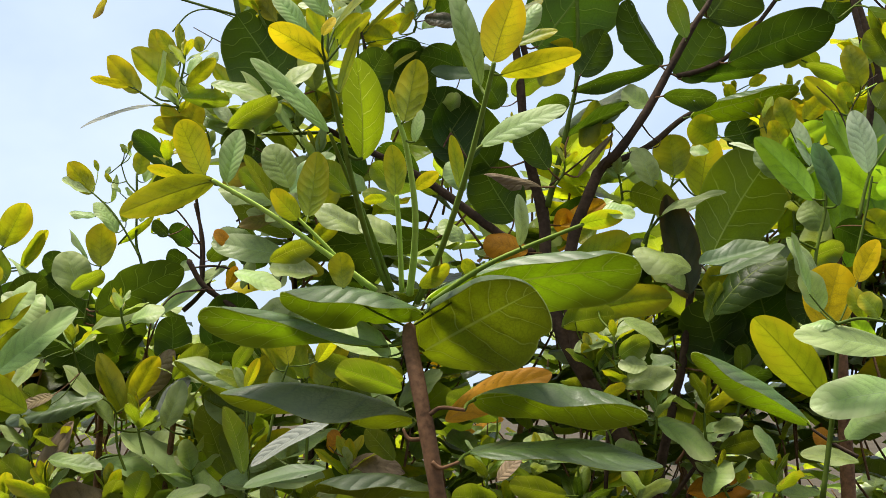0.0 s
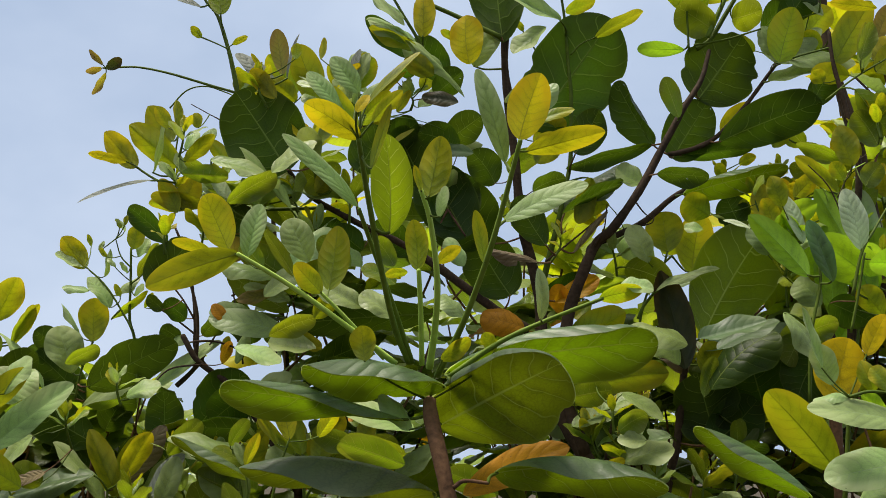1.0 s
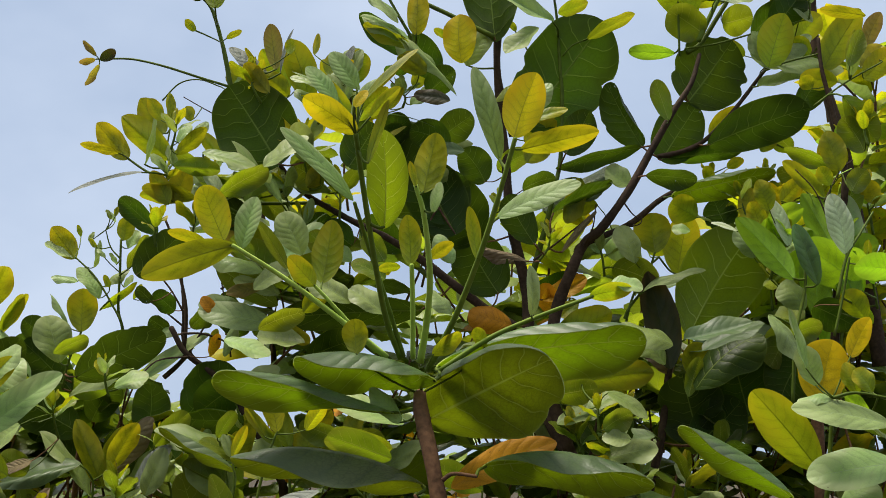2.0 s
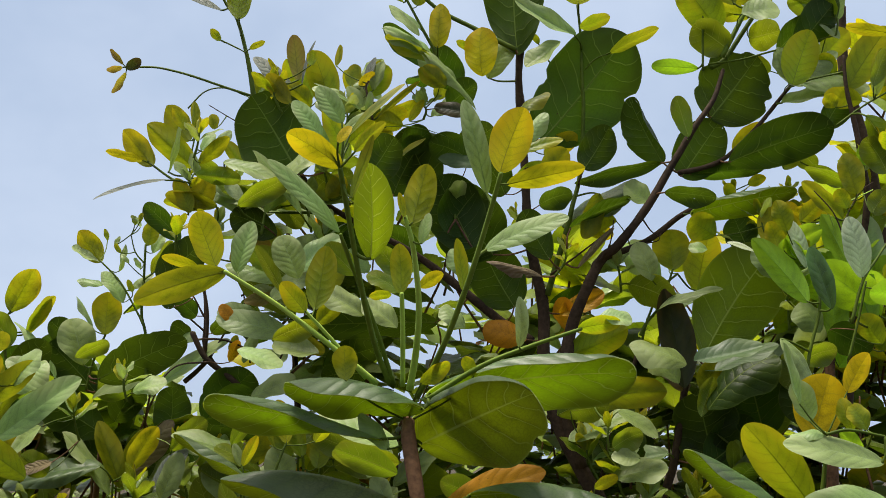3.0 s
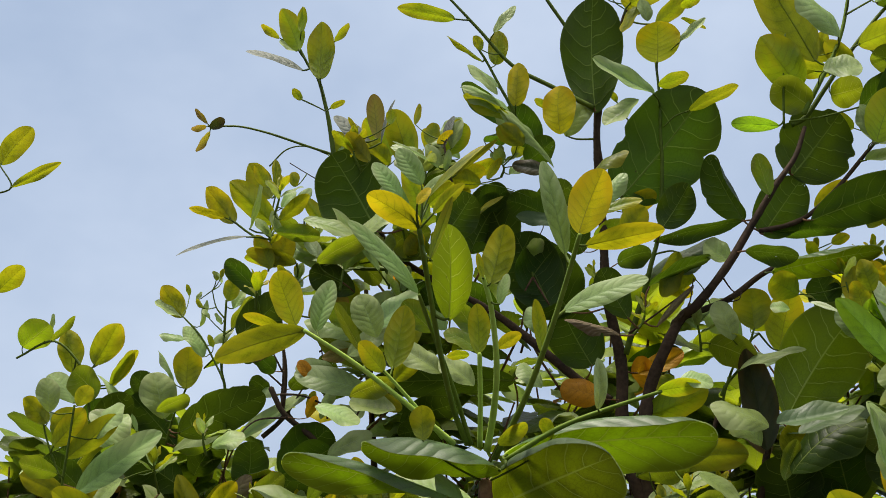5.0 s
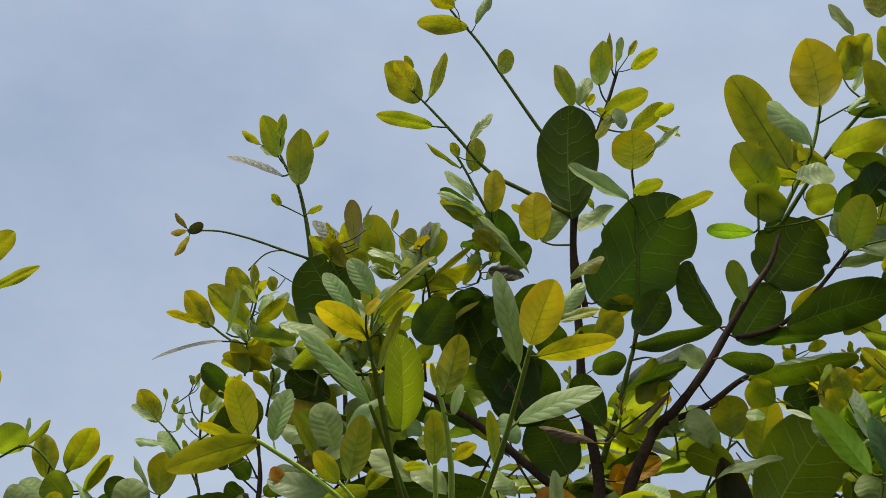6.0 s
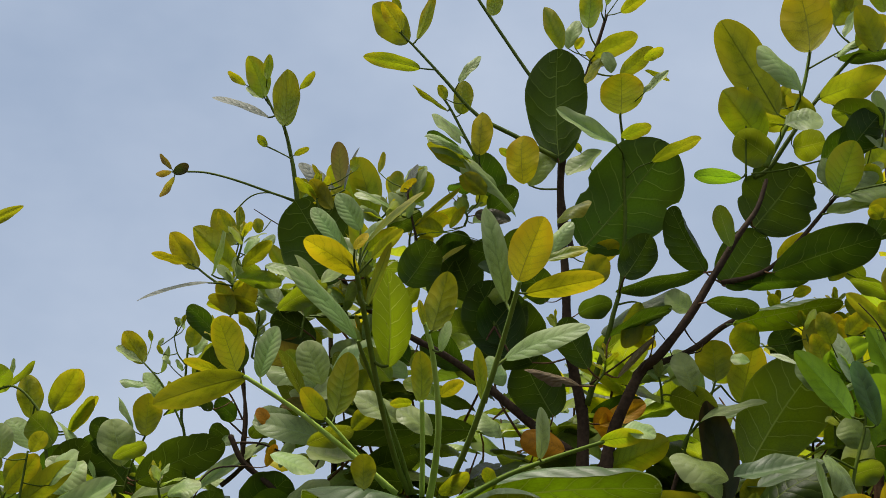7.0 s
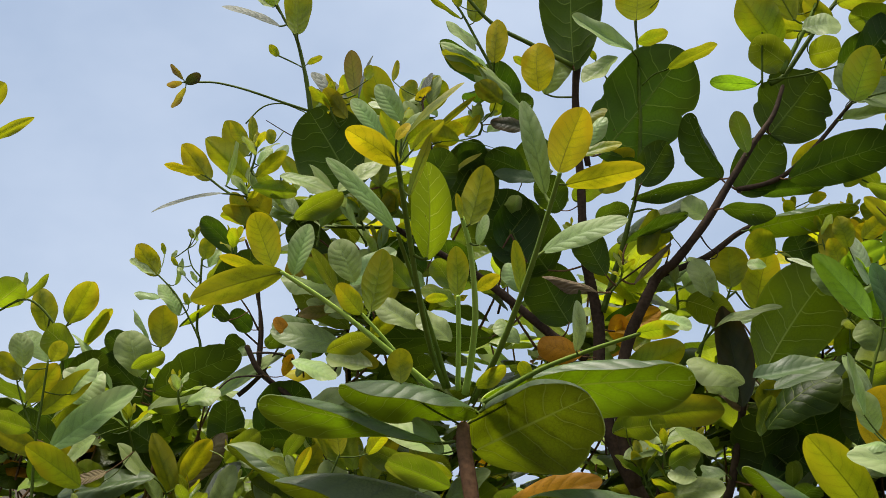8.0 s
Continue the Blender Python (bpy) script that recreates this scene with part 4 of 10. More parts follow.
leaf(tree, "young", 0.534, 1.794, 1.880, 46, 46, 127, 0.047, 0.050, 1)
leaf(tree, "sage", 0.514, 1.750, 1.850, 4, -55, 87, 0.028, 0.024, 1)
leaf(tree, "sage", 0.438, 1.790, 1.807, 81, -22, 22, 0.063, 0.043, 0)
leaf(tree, "dark", 0.033, 1.840, 1.938, 78, -23, -152, 0.110, 0.073, 0)
leaf(tree, "young", 0.015, 1.842, 2.069, 29, -39, -109, 0.066, 0.030, 0)
leaf(tree, "young", 0.049, 1.790, 2.041, 18, 59, 106, 0.048, 0.035, 3)
leaf(tree, "dark", 0.046, 1.827, 2.123, 12, -1, -90, 0.056, 0.050, 2)
leaf(tree, "pale", -0.024, 1.823, 2.130, 59, 35, -47, 0.040, 0.030, 3)
leaf(tree, "pale", -0.044, 1.795, 2.082, 23, -41, 74, 0.059, 0.027, 1)
leaf(tree, "young", -0.096, 1.752, 2.123, 91, -5, 172, 0.026, 0.018, 1)
leaf(tree, "young", 0.388, 1.839, 1.908, -5, 59, 86, 0.052, 0.037, 1)
leaf(tree, "olive", 0.271, 1.764, 1.957, 75, -33, -154, 0.056, 0.044, 1)
leaf(tree, "gold", 0.272, 1.850, 2.015, 56, -48, -138, 0.063, 0.037, 0)
leaf(tree, "olive", 0.359, 1.810, 1.945, -80, 16, 32, 0.076, 0.040, 4)
leaf(tree, "dark", 0.264, 1.751, 1.911, 31, -45, -113, 0.053, 0.039, 2)
leaf(tree, "olive", 0.226, 1.805, 2.066, 45, 34, -61, 0.064, 0.038, 2)
leaf(tree, "dark", 0.282, 1.754, 1.828, 78, 28, 156, 0.086, 0.052, 0)
leaf(tree, "dark", 0.532, 1.832, 2.076, 84, -35, -170, 0.129, 0.122, 5)
leaf(tree, "dark", -0.113, 1.804, 1.959, 87, 33, 174, 0.155, 0.131, 0)
leaf(tree, "gold", -0.372, 1.880, 1.988, 78, 41, 162, 0.082, 0.041, 1)
leaf(tree, "gold", -0.370, 1.823, 1.982, 16, 38, 100, 0.065, 0.020, 0)
leaf(tree, "young", -0.299, 1.856, 1.982, 71, 46, 155, 0.107, 0.048, 3)
leaf(tree, "pale", -0.335, 1.844, 1.968, 98, 4, 67, 0.089, 0.015, 0)
leaf(tree, "gold", -0.306, 1.823, 2.036, 79, 31, 160, 0.043, 0.024, 0)
leaf(tree, "young", -0.295, 1.844, 2.042, 89, 8, 171, 0.048, 0.017, 3)
leaf(tree, "young", -0.276, 1.815, 1.978, 57, -33, -131, 0.063, 0.026, 1)
leaf(tree, "young", -0.272, 1.877, 2.052, 86, 17, 167, 0.027, 0.021, 3)
leaf(tree, "pale", -0.286, 1.855, 2.009, 66, 30, -42, 0.036, 0.028, 1)
leaf(tree, "pale", -0.301, 1.831, 1.956, 60, -17, 63, 0.034, 0.027, 0)
leaf(tree, "young", -0.271, 1.884, 1.923, 6, 48, 94, 0.080, 0.031, 0)
leaf(tree, "sage", -0.292, 1.892, 1.939, -5, 42, -93, 0.130, 0.054, 2)
leaf(tree, "green", -0.233, 1.832, 1.941, -25, 26, -101, 0.088, 0.075, 3)
leaf(tree, "pale", -0.098, 1.897, 1.816, 83, -14, 25, 0.068, 0.060, 0)
leaf(tree, "pale", -0.106, 1.817, 1.756, 24, -38, 75, 0.077, 0.042, 0)
leaf(tree, "green", -0.117, 1.871, 1.748, 51, 47, 132, 0.119, 0.053, 0)
leaf(tree, "sage", -0.034, 1.891, 1.734, 92, 5, 26, 0.054, 0.029, 3)
leaf(tree, "young", -0.110, 1.847, 2.096, 80, 32, 162, 0.083, 0.056, 1)
leaf(tree, "gold", -0.083, 1.819, 2.102, 81, 22, 157, 0.035, 0.024, 0)
leaf(tree, "sage", -0.210, 1.882, 2.107, 81, 20, -25, 0.047, 0.026, 1)
leaf(tree, "olive", -0.006, 1.815, 2.110, 82, -13, -149, 0.047, 0.022, 2)
leaf(tree, "dark", 0.044, 1.865, 2.057, -12, -4, -89, 0.084, 0.029, 4)
leaf(tree, "dark", 0.046, 1.818, 2.004, 57, -44, -137, 0.041, 0.031, 0)
leaf(tree, "bronze", -0.226, 1.855, 1.827, 40, -38, -117, 0.072, 0.051, 0)
leaf(tree, "dark", -0.001, 1.862, 1.844, 62, 44, 143, 0.059, 0.042, 3)
leaf(tree, "green", -0.194, 1.865, 1.949, 10, 44, -83, 0.083, 0.053, 3)
leaf(tree, "sage", -0.206, 1.835, 1.910, 36, 40, -65, 0.090, 0.060, 1)
leaf(tree, "sage", -0.037, 1.856, 1.927, 19, -39, 77, 0.095, 0.050, 3)
leaf(tree, "green", -0.079, 1.861, 1.947, 58, -37, -134, 0.055, 0.038, 2)
leaf(tree, "gold", -0.071, 1.827, 1.930, 71, -31, -146, 0.045, 0.032, 3)
leaf(tree, "dark", 0.197, 1.834, 1.846, 80, 36, 163, 0.116, 0.114, 2)
leaf(tree, "dark", 0.232, 1.847, 1.767, 82, 29, 164, 0.105, 0.089, 1)
leaf(tree, "withered", 0.269, 1.855, 1.820, 17, -59, 75, 0.063, 0.021, 2)
leaf(tree, "orange", 0.251, 1.819, 1.714, 48, -71, 44, 0.069, 0.046, 2)
leaf(tree, "orange", 0.302, 1.892, 1.764, 64, 59, -30, 0.081, 0.036, 3)
leaf(tree, "orange", 0.324, 1.892, 1.736, 77, 17, 141, 0.059, 0.042, 0)
leaf(tree, "deep", 0.520, 1.816, 1.697, 90, -32, 179, 0.203, 0.127, 0)
leaf(tree, "pale", 0.470, 1.867, 1.773, 21, 33, -78, 0.117, 0.028, 1)
leaf(tree, "green", 0.405, 1.807, 1.804, -31, -44, -68, 0.074, 0.060, 0)
leaf(tree, "waxy", 0.516, 1.805, 1.675, 14, 32, -82, 0.143, 0.072, 3)
leaf(tree, "thick", 0.536, 1.840, 1.658, 23, -28, -101, 0.131, 0.085, 4)
leaf(tree, "deep", 0.549, 1.880, 1.590, 83, -59, -172, 0.138, 0.100, 1)
leaf(tree, "dark", 0.533, 1.856, 1.537, 89, -47, -179, 0.100, 0.080, 0)
leaf(tree, "withered", 0.505, 1.885, 1.647, 76, -25, 32, 0.074, 0.049, 2)
leaf(tree, "young", 0.318, 1.838, 1.694, 52, -55, -137, 0.100, 0.056, 3)
leaf(tree, "young", 0.358, 1.867, 1.760, -64, -39, 142, 0.038, 0.031, 3)
leaf(tree, "young", 0.519, 1.804, 1.637, 82, -19, -158, 0.055, 0.044, 0)
leaf(tree, "green", 0.300, 1.813, 1.601, 54, -57, -139, 0.106, 0.059, 0)
leaf(tree, "sage", 0.300, 1.877, 1.614, 5, 38, -87, 0.062, 0.056, 1)
leaf(tree, "pale", 0.475, 1.867, 1.551, -17, -33, 100, 0.084, 0.065, 3)
leaf(tree, "green", 0.544, 1.897, 1.429, 30, 33, 108, 0.103, 0.079, 0)
leaf(tree, "pale", 0.506, 1.833, 1.432, 32, 24, -76, 0.060, 0.063, 2)
leaf(tree, "sage", -0.146, 1.890, 1.917, 16, -38, 80, 0.118, 0.050, 0)
leaf(tree, "olive", -0.252, 1.850, 1.917, 16, 50, 102, 0.088, 0.035, 4)
leaf(tree, "sage", -0.225, 1.875, 1.933, 52, -31, 56, 0.067, 0.048, 2)
leaf(tree, "olive", -0.326, 1.922, 2.043, 83, 35, 167, 0.076, 0.044, 1)
leaf(tree, "olive", -0.167, 1.892, 1.818, 88, 15, 174, 0.085, 0.064, 3)
leaf(tree, "pale", -0.058, 1.915, 1.827, 48, -36, 57, 0.086, 0.067, 1)
leaf(tree, "pale", -0.103, 1.928, 1.893, 50, -25, 64, 0.085, 0.058, 3)
leaf(tree, "sage", -0.109, 1.833, 1.929, 44, -30, 65, 0.079, 0.049, 2)
leaf(tree, "pale", -0.144, 1.911, 1.964, 36, -30, 70, 0.088, 0.058, 2)
leaf(tree, "olive", -0.217, 1.882, 1.983, 78, 35, 159, 0.064, 0.026, 3)
leaf(tree, "dark", -0.090, 1.869, 1.829, 68, -30, -141, 0.083, 0.057, 2)
leaf(tree, "green", -0.179, 1.895, 1.941, -54, -43, -47, 0.075, 0.042, 0)
leaf(tree, "young", -0.087, 1.870, 2.016, 66, -34, -141, 0.053, 0.033, 0)
leaf(tree, "green", -0.047, 1.832, 1.933, 52, 42, 130, 0.060, 0.050, 2)
leaf(tree, "dark", 0.077, 1.927, 1.846, 67, 48, 150, 0.087, 0.057, 2)
leaf(tree, "dark", 0.136, 1.868, 2.024, 58, -45, -138, 0.067, 0.055, 0)
leaf(tree, "dark", 0.116, 1.833, 2.089, 58, -37, -134, 0.059, 0.047, 3)
leaf(tree, "sage", 0.088, 1.857, 2.076, 44, 36, -60, 0.054, 0.043, 3)
leaf(tree, "olive", 0.094, 1.881, 2.113, 80, -20, -153, 0.044, 0.028, 1)
leaf(tree, "dark", 0.211, 1.900, 1.959, 75, 32, 154, 0.068, 0.056, 1)
leaf(tree, "green", 0.229, 1.841, 1.965, 40, -41, -119, 0.060, 0.041, 0)
leaf(tree, "young", 0.222, 1.893, 1.902, 42, -52, -126, 0.049, 0.035, 1)
leaf(tree, "sage", -0.105, 1.808, 1.790, 51, -40, 52, 0.075, 0.047, 1)
leaf(tree, "green", -0.068, 1.761, 1.793, 71, 35, 149, 0.055, 0.031, 3)
leaf(tree, "olive", -0.099, 1.767, 1.699, -36, -51, -61, 0.052, 0.029, 0)
leaf(tree, "sage", 0.001, 1.833, 1.812, 57, -32, 51, 0.051, 0.042, 2)
leaf(tree, "green", 0.059, 1.754, 1.772, 33, -32, 71, 0.057, 0.050, 0)
leaf(tree, "dark", 0.078, 1.871, 2.166, 61, 39, 139, 0.106, 0.040, 2)
leaf(tree, "dark", 0.135, 1.847, 2.116, 75, 31, 153, 0.092, 0.057, 1)
leaf(tree, "young", 0.259, 1.851, 2.202, 73, 26, 145, 0.019, 0.011, 1)
leaf(tree, "pale", 0.005, 1.855, 2.100, 53, -29, 57, 0.060, 0.042, 2)
leaf(tree, "young", -0.012, 1.848, 2.087, 76, 34, 157, 0.076, 0.042, 1)
leaf(tree, "sage", -0.016, 1.883, 2.138, 80, 18, -28, 0.047, 0.027, 0)
leaf(tree, "dark", -0.042, 1.800, 2.036, 51, -39, -128, 0.065, 0.037, 1)
leaf(tree, "pale", -0.053, 1.805, 2.056, 44, -34, 62, 0.047, 0.036, 2)
leaf(tree, "young", -0.104, 1.823, 2.079, 69, 44, 151, 0.055, 0.032, 3)
leaf(tree, "olive", -0.162, 1.889, 2.077, 77, 32, 157, 0.059, 0.038, 1)
leaf(tree, "olive", -0.190, 1.871, 2.100, 86, 21, 170, 0.053, 0.033, 1)
leaf(tree, "pale", -0.261, 1.848, 2.003, 78, 29, -23, 0.046, 0.025, 0)
leaf(tree, "green", -0.257, 1.885, 1.974, 51, 44, 130, 0.050, 0.031, 4)
leaf(tree, "sage", -0.279, 1.825, 1.959, 77, -15, 42, 0.040, 0.018, 2)
leaf(tree, "young", 0.604, 1.883, 2.008, 85, -26, -168, 0.042, 0.033, 0)
leaf(tree, "olive", 0.647, 1.840, 1.999, 72, -40, -153, 0.039, 0.028, 1)
leaf(tree, "green", 0.710, 1.887, 2.013, 55, 26, 122, 0.049, 0.037, 4)
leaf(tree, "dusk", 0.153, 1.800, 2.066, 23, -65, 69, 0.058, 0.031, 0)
leaf(tree, "waxy", 0.176, 1.790, 1.981, 16, -64, 76, 0.070, 0.029, 0)
leaf(tree, "orange", 0.475, 1.791, 1.361, 13, 54, -79, 0.096, 0.051, 3)
leaf(tree, "young", 0.540, 1.734, 1.378, 95, -8, 148, 0.024, 0.021, 0)
leaf(tree, "sage", 0.426, 1.739, 1.465, -37, 27, -109, 0.096, 0.073, 0)
leaf(tree, "sage", 0.483, 1.743, 1.678, 23, -41, 74, 0.087, 0.058, 2)
leaf(tree, "sage", 0.377, 1.729, 1.512, 16, 33, -81, 0.080, 0.063, 0)
leaf(tree, "sage", 0.316, 1.782, 1.563, 25, 28, -78, 0.073, 0.058, 0)
leaf(tree, "green", 0.375, 1.701, 1.553, 62, -55, -146, 0.047, 0.035, 2)
leaf(tree, "sage", 0.355, 1.741, 1.583, 28, 32, -74, 0.054, 0.038, 0)
leaf(tree, "green", 0.316, 1.759, 1.605, 23, -65, -111, 0.059, 0.045, 0)
leaf(tree, "olive", 0.349, 1.762, 1.622, 21, -65, -109, 0.110, 0.054, 1)
leaf(tree, "green", 0.506, 1.755, 1.604, 86, -17, -168, 0.061, 0.027, 1)
leaf(tree, "gold", 0.350, 1.706, 1.497, 49, -51, -132, 0.037, 0.021, 0)
leaf(tree, "sage", 0.506, 1.734, 1.448, 26, 27, -77, 0.044, 0.040, 0)
leaf(tree, "green", 0.516, 1.750, 1.424, 30, -62, -117, 0.067, 0.035, 0)
leaf(tree, "sage", 0.415, 1.798, 1.405, 37, -30, 69, 0.048, 0.045, 1)
leaf(tree, "green", 0.206, 1.714, 1.466, 43, 53, 126, 0.080, 0.047, 0)
leaf(tree, "sage", 0.314, 1.790, 1.406, 22, -31, 78, 0.079, 0.068, 0)
leaf(tree, "pale", 0.053, 1.796, 1.456, 71, -25, 39, 0.050, 0.036, 1)
leaf(tree, "green", 0.007, 1.748, 1.532, 38, 55, 123, 0.072, 0.039, 4)
leaf(tree, "green", 0.300, 1.704, 1.363, 24, 62, 112, 0.081, 0.041, 0)
leaf(tree, "sage", 0.494, 1.730, 1.359, 58, 13, -69, 0.059, 0.062, 1)
leaf(tree, "sage", 0.664, 1.770, 1.358, 8, -27, 86, 0.122, 0.044, 3)
leaf(tree, "sage", 0.590, 1.726, 1.409, 66, -22, 51, 0.057, 0.032, 0)
leaf(tree, "orange", 0.682, 1.796, 1.430, 60, -49, 37, 0.029, 0.030, 1)
leaf(tree, "sage", 0.694, 1.700, 1.410, 8, -34, 85, 0.078, 0.042, 0)
leaf(tree, "green", 0.205, 1.702, 1.347, 30, 62, 117, 0.066, 0.056, 4)
leaf(tree, "green", 0.028, 1.708, 1.331, 59, 52, 142, 0.057, 0.041, 4)
leaf(tree, "green", -0.094, 1.780, 1.777, 61, 50, 144, 0.099, 0.056, 1)
leaf(tree, "pale", -0.097, 1.742, 1.797, 61, 43, -39, 0.085, 0.050, 1)
leaf(tree, "olive", -0.062, 1.751, 1.761, 81, -18, -153, 0.084, 0.050, 3)
leaf(tree, "sage", 0.449, 1.793, 1.764, 23, 32, -77, 0.102, 0.026, 1)
leaf(tree, "bronze", -0.129, 1.795, 1.765, -26, -67, 114, 0.057, 0.024, 1)
leaf(tree, "waxy", 0.519, 1.714, 1.668, 27, 27, -77, 0.099, 0.049, 0)
leaf(tree, "dark", 0.516, 1.756, 1.614, 50, 33, -57, 0.130, 0.081, 2)
leaf(tree, "sage", 0.480, 1.796, 1.654, 46, -30, 63, 0.068, 0.069, 1)
leaf(tree, "green", -0.193, 1.743, 1.894, 41, -37, -118, 0.086, 0.041, 2)
leaf(tree, "sage", -0.123, 1.721, 1.935, 46, 37, -59, 0.081, 0.049, 0)
leaf(tree, "green", 0.403, 2.030, 1.822, 61, -48, -143, 0.072, 0.052, 2)
leaf(tree, "gold", 0.312, 2.003, 1.755, 67, -32, -142, 0.079, 0.024, 0)
leaf(tree, "green", 0.294, 2.006, 1.892, 65, -47, -147, 0.071, 0.050, 1)
leaf(tree, "gold", 0.346, 1.954, 1.923, -39, -56, -56, 0.050, 0.029, 3)
leaf(tree, "young", 0.344, 2.027, 1.878, 59, 47, 140, 0.048, 0.034, 1)
leaf(tree, "young", 0.482, 1.935, 1.849, 76, -41, -160, 0.053, 0.048, 0)
leaf(tree, "dark", 0.286, 1.983, 1.782, 44, -62, -130, 0.098, 0.049, 1)
leaf(tree, "sage", 0.399, 2.007, 1.906, -50, 35, -124, 0.096, 0.057, 2)
leaf(tree, "green", 0.558, 1.816, 2.185, 48, 38, 124, 0.069, 0.061, 2)
leaf(tree, "olive", 0.579, 1.870, 2.266, -5, 39, 87, 0.075, 0.014, 4)
leaf(tree, "olive", 0.600, 1.865, 2.284, 48, 40, 126, 0.064, 0.039, 1)
leaf(tree, "olive", 0.574, 1.851, 2.286, 81, -22, -158, 0.046, 0.028, 1)
leaf(tree, "olive", 0.605, 1.888, 2.267, 20, 45, 104, 0.070, 0.036, 1)
leaf(tree, "green", 0.604, 1.884, 2.230, 26, -50, -111, 0.053, 0.056, 1)
leaf(tree, "dark", 0.639, 1.837, 2.191, 58, -35, -133, 0.077, 0.051, 0)
leaf(tree, "sage", 0.672, 1.818, 2.269, -63, 37, -140, 0.086, 0.033, 0)
leaf(tree, "pale", 0.666, 1.870, 2.149, 86, -18, 13, 0.063, 0.031, 3)
leaf(tree, "pale", 0.665, 1.808, 2.129, 55, 35, -51, 0.080, 0.041, 2)
leaf(tree, "pale", 0.644, 1.834, 2.105, 22, 47, -74, 0.109, 0.040, 3)
leaf(tree, "dark", 0.679, 1.833, 2.154, -9, -40, -85, 0.071, 0.026, 2)
leaf(tree, "young", 0.610, 1.846, 2.046, 65, -48, -148, 0.029, 0.029, 3)
leaf(tree, "young", 0.578, 1.861, 2.023, 59, -46, -140, 0.033, 0.019, 3)
leaf(tree, "green", 0.689, 1.856, 2.010, -32, -37, -69, 0.067, 0.029, 2)
leaf(tree, "gold", 0.592, 1.837, 1.972, 42, -54, -126, 0.030, 0.019, 0)
leaf(tree, "sage", 0.659, 1.807, 2.358, 51, 34, -56, 0.056, 0.021, 2)
leaf(tree, "dark", 0.666, 1.830, 2.366, 11, -37, -96, 0.092, 0.026, 4)
leaf(tree, "gold", 0.688, 1.833, 2.453, 72, 21, 138, 0.057, 0.045, 0)
leaf(tree, "olive", 0.711, 1.848, 2.183, 70, -38, -150, 0.067, 0.047, 1)
leaf(tree, "dark", 0.714, 1.838, 2.068, 80, -31, -160, 0.067, 0.047, 2)
leaf(tree, "sage", 0.737, 1.838, 2.248, 86, -9, 22, 0.069, 0.034, 3)
leaf(tree, "olive", 0.639, 1.883, 2.174, 38, 42, 117, 0.040, 0.034, 3)
leaf(tree, "sage", -0.014, 1.827, 2.070, 77, -28, 27, 0.050, 0.042, 0)
leaf(tree, "sage", -0.031, 1.837, 2.074, 45, -34, 61, 0.081, 0.017, 3)
leaf(tree, "sage", -0.000, 1.786, 2.096, 85, 15, -18, 0.050, 0.022, 1)
leaf(tree, "dark", -0.000, 1.755, 1.945, 76, -27, -151, 0.079, 0.067, 1)
leaf(tree, "dark", 0.048, 1.824, 2.016, 51, -46, -132, 0.048, 0.050, 0)
leaf(tree, "pale", 0.068, 1.804, 2.206, 48, -37, 56, 0.065, 0.024, 2)
leaf(tree, "sage", 0.078, 1.758, 2.156, 37, -44, 62, 0.074, 0.018, 1)
leaf(tree, "sage", 0.102, 1.825, 2.127, 64, -30, 44, 0.061, 0.037, 1)
leaf(tree, "olive", 0.106, 1.768, 2.099, 49, 37, 124, 0.045, 0.029, 0)
leaf(tree, "sage", 0.163, 1.758, 2.060, 54, -26, 59, 0.129, 0.017, 2)
leaf(tree, "green", -0.144, 1.843, 1.916, 23, 51, 108, 0.105, 0.034, 3)
leaf(tree, "sage", -0.105, 1.795, 1.896, 54, -18, 67, 0.130, 0.034, 0)
leaf(tree, "sage", -0.127, 1.774, 1.785, 20, -38, 77, 0.089, 0.044, 2)
leaf(tree, "quilted", -0.166, 1.815, 1.733, 18, -63, 74, 0.065, 0.042, 1)
leaf(tree, "amber", -0.026, 1.848, 1.760, -5, -53, -86, 0.067, 0.014, 4)
leaf(tree, "dark", 0.154, 1.792, 1.990, 41, 56, 126, 0.068, 0.053, 1)
leaf(tree, "dark", 0.124, 1.802, 1.873, 78, -31, -157, 0.089, 0.079, 2)
leaf(tree, "dark", -0.148, 1.832, 1.867, 52, 60, 138, 0.084, 0.054, 2)
leaf(tree, "sage", -0.226, 1.767, 1.969, -22, 42, -105, 0.087, 0.038, 0)
leaf(tree, "green", -0.274, 1.782, 1.952, -9, -58, -82, 0.074, 0.031, 3)
leaf(tree, "sage", 0.015, 1.690, 1.728, 42, -46, 57, 0.079, 0.044, 1)
leaf(tree, "green", -0.004, 1.713, 1.790, 71, 44, 154, 0.065, 0.039, 0)
leaf(tree, "sage", -0.135, 1.749, 1.755, 53, 43, -48, 0.075, 0.042, 0)
leaf(tree, "sage", 0.063, 1.695, 1.712, 48, -38, 56, 0.063, 0.046, 1)
leaf(tree, "green", -0.118, 1.700, 1.690, 31, -46, -114, 0.071, 0.036, 4)
leaf(tree, "sage", -0.056, 1.743, 1.676, 10, -34, 84, 0.071, 0.057, 3)
leaf(tree, "pale", -0.157, 1.650, 1.669, -22, 30, -102, 0.069, 0.047, 0)
leaf(tree, "green", 0.064, 1.652, 1.781, 78, 33, 158, 0.050, 0.033, 2)
leaf(tree, "young", -0.053, 1.697, 1.715, 67, -40, -147, 0.046, 0.030, 1)
leaf(tree, "pale", 0.160, 1.709, 1.790, 76, -27, 28, 0.049, 0.032, 2)
leaf(tree, "green", -0.127, 1.692, 1.789, 75, 43, 159, 0.048, 0.030, 0)
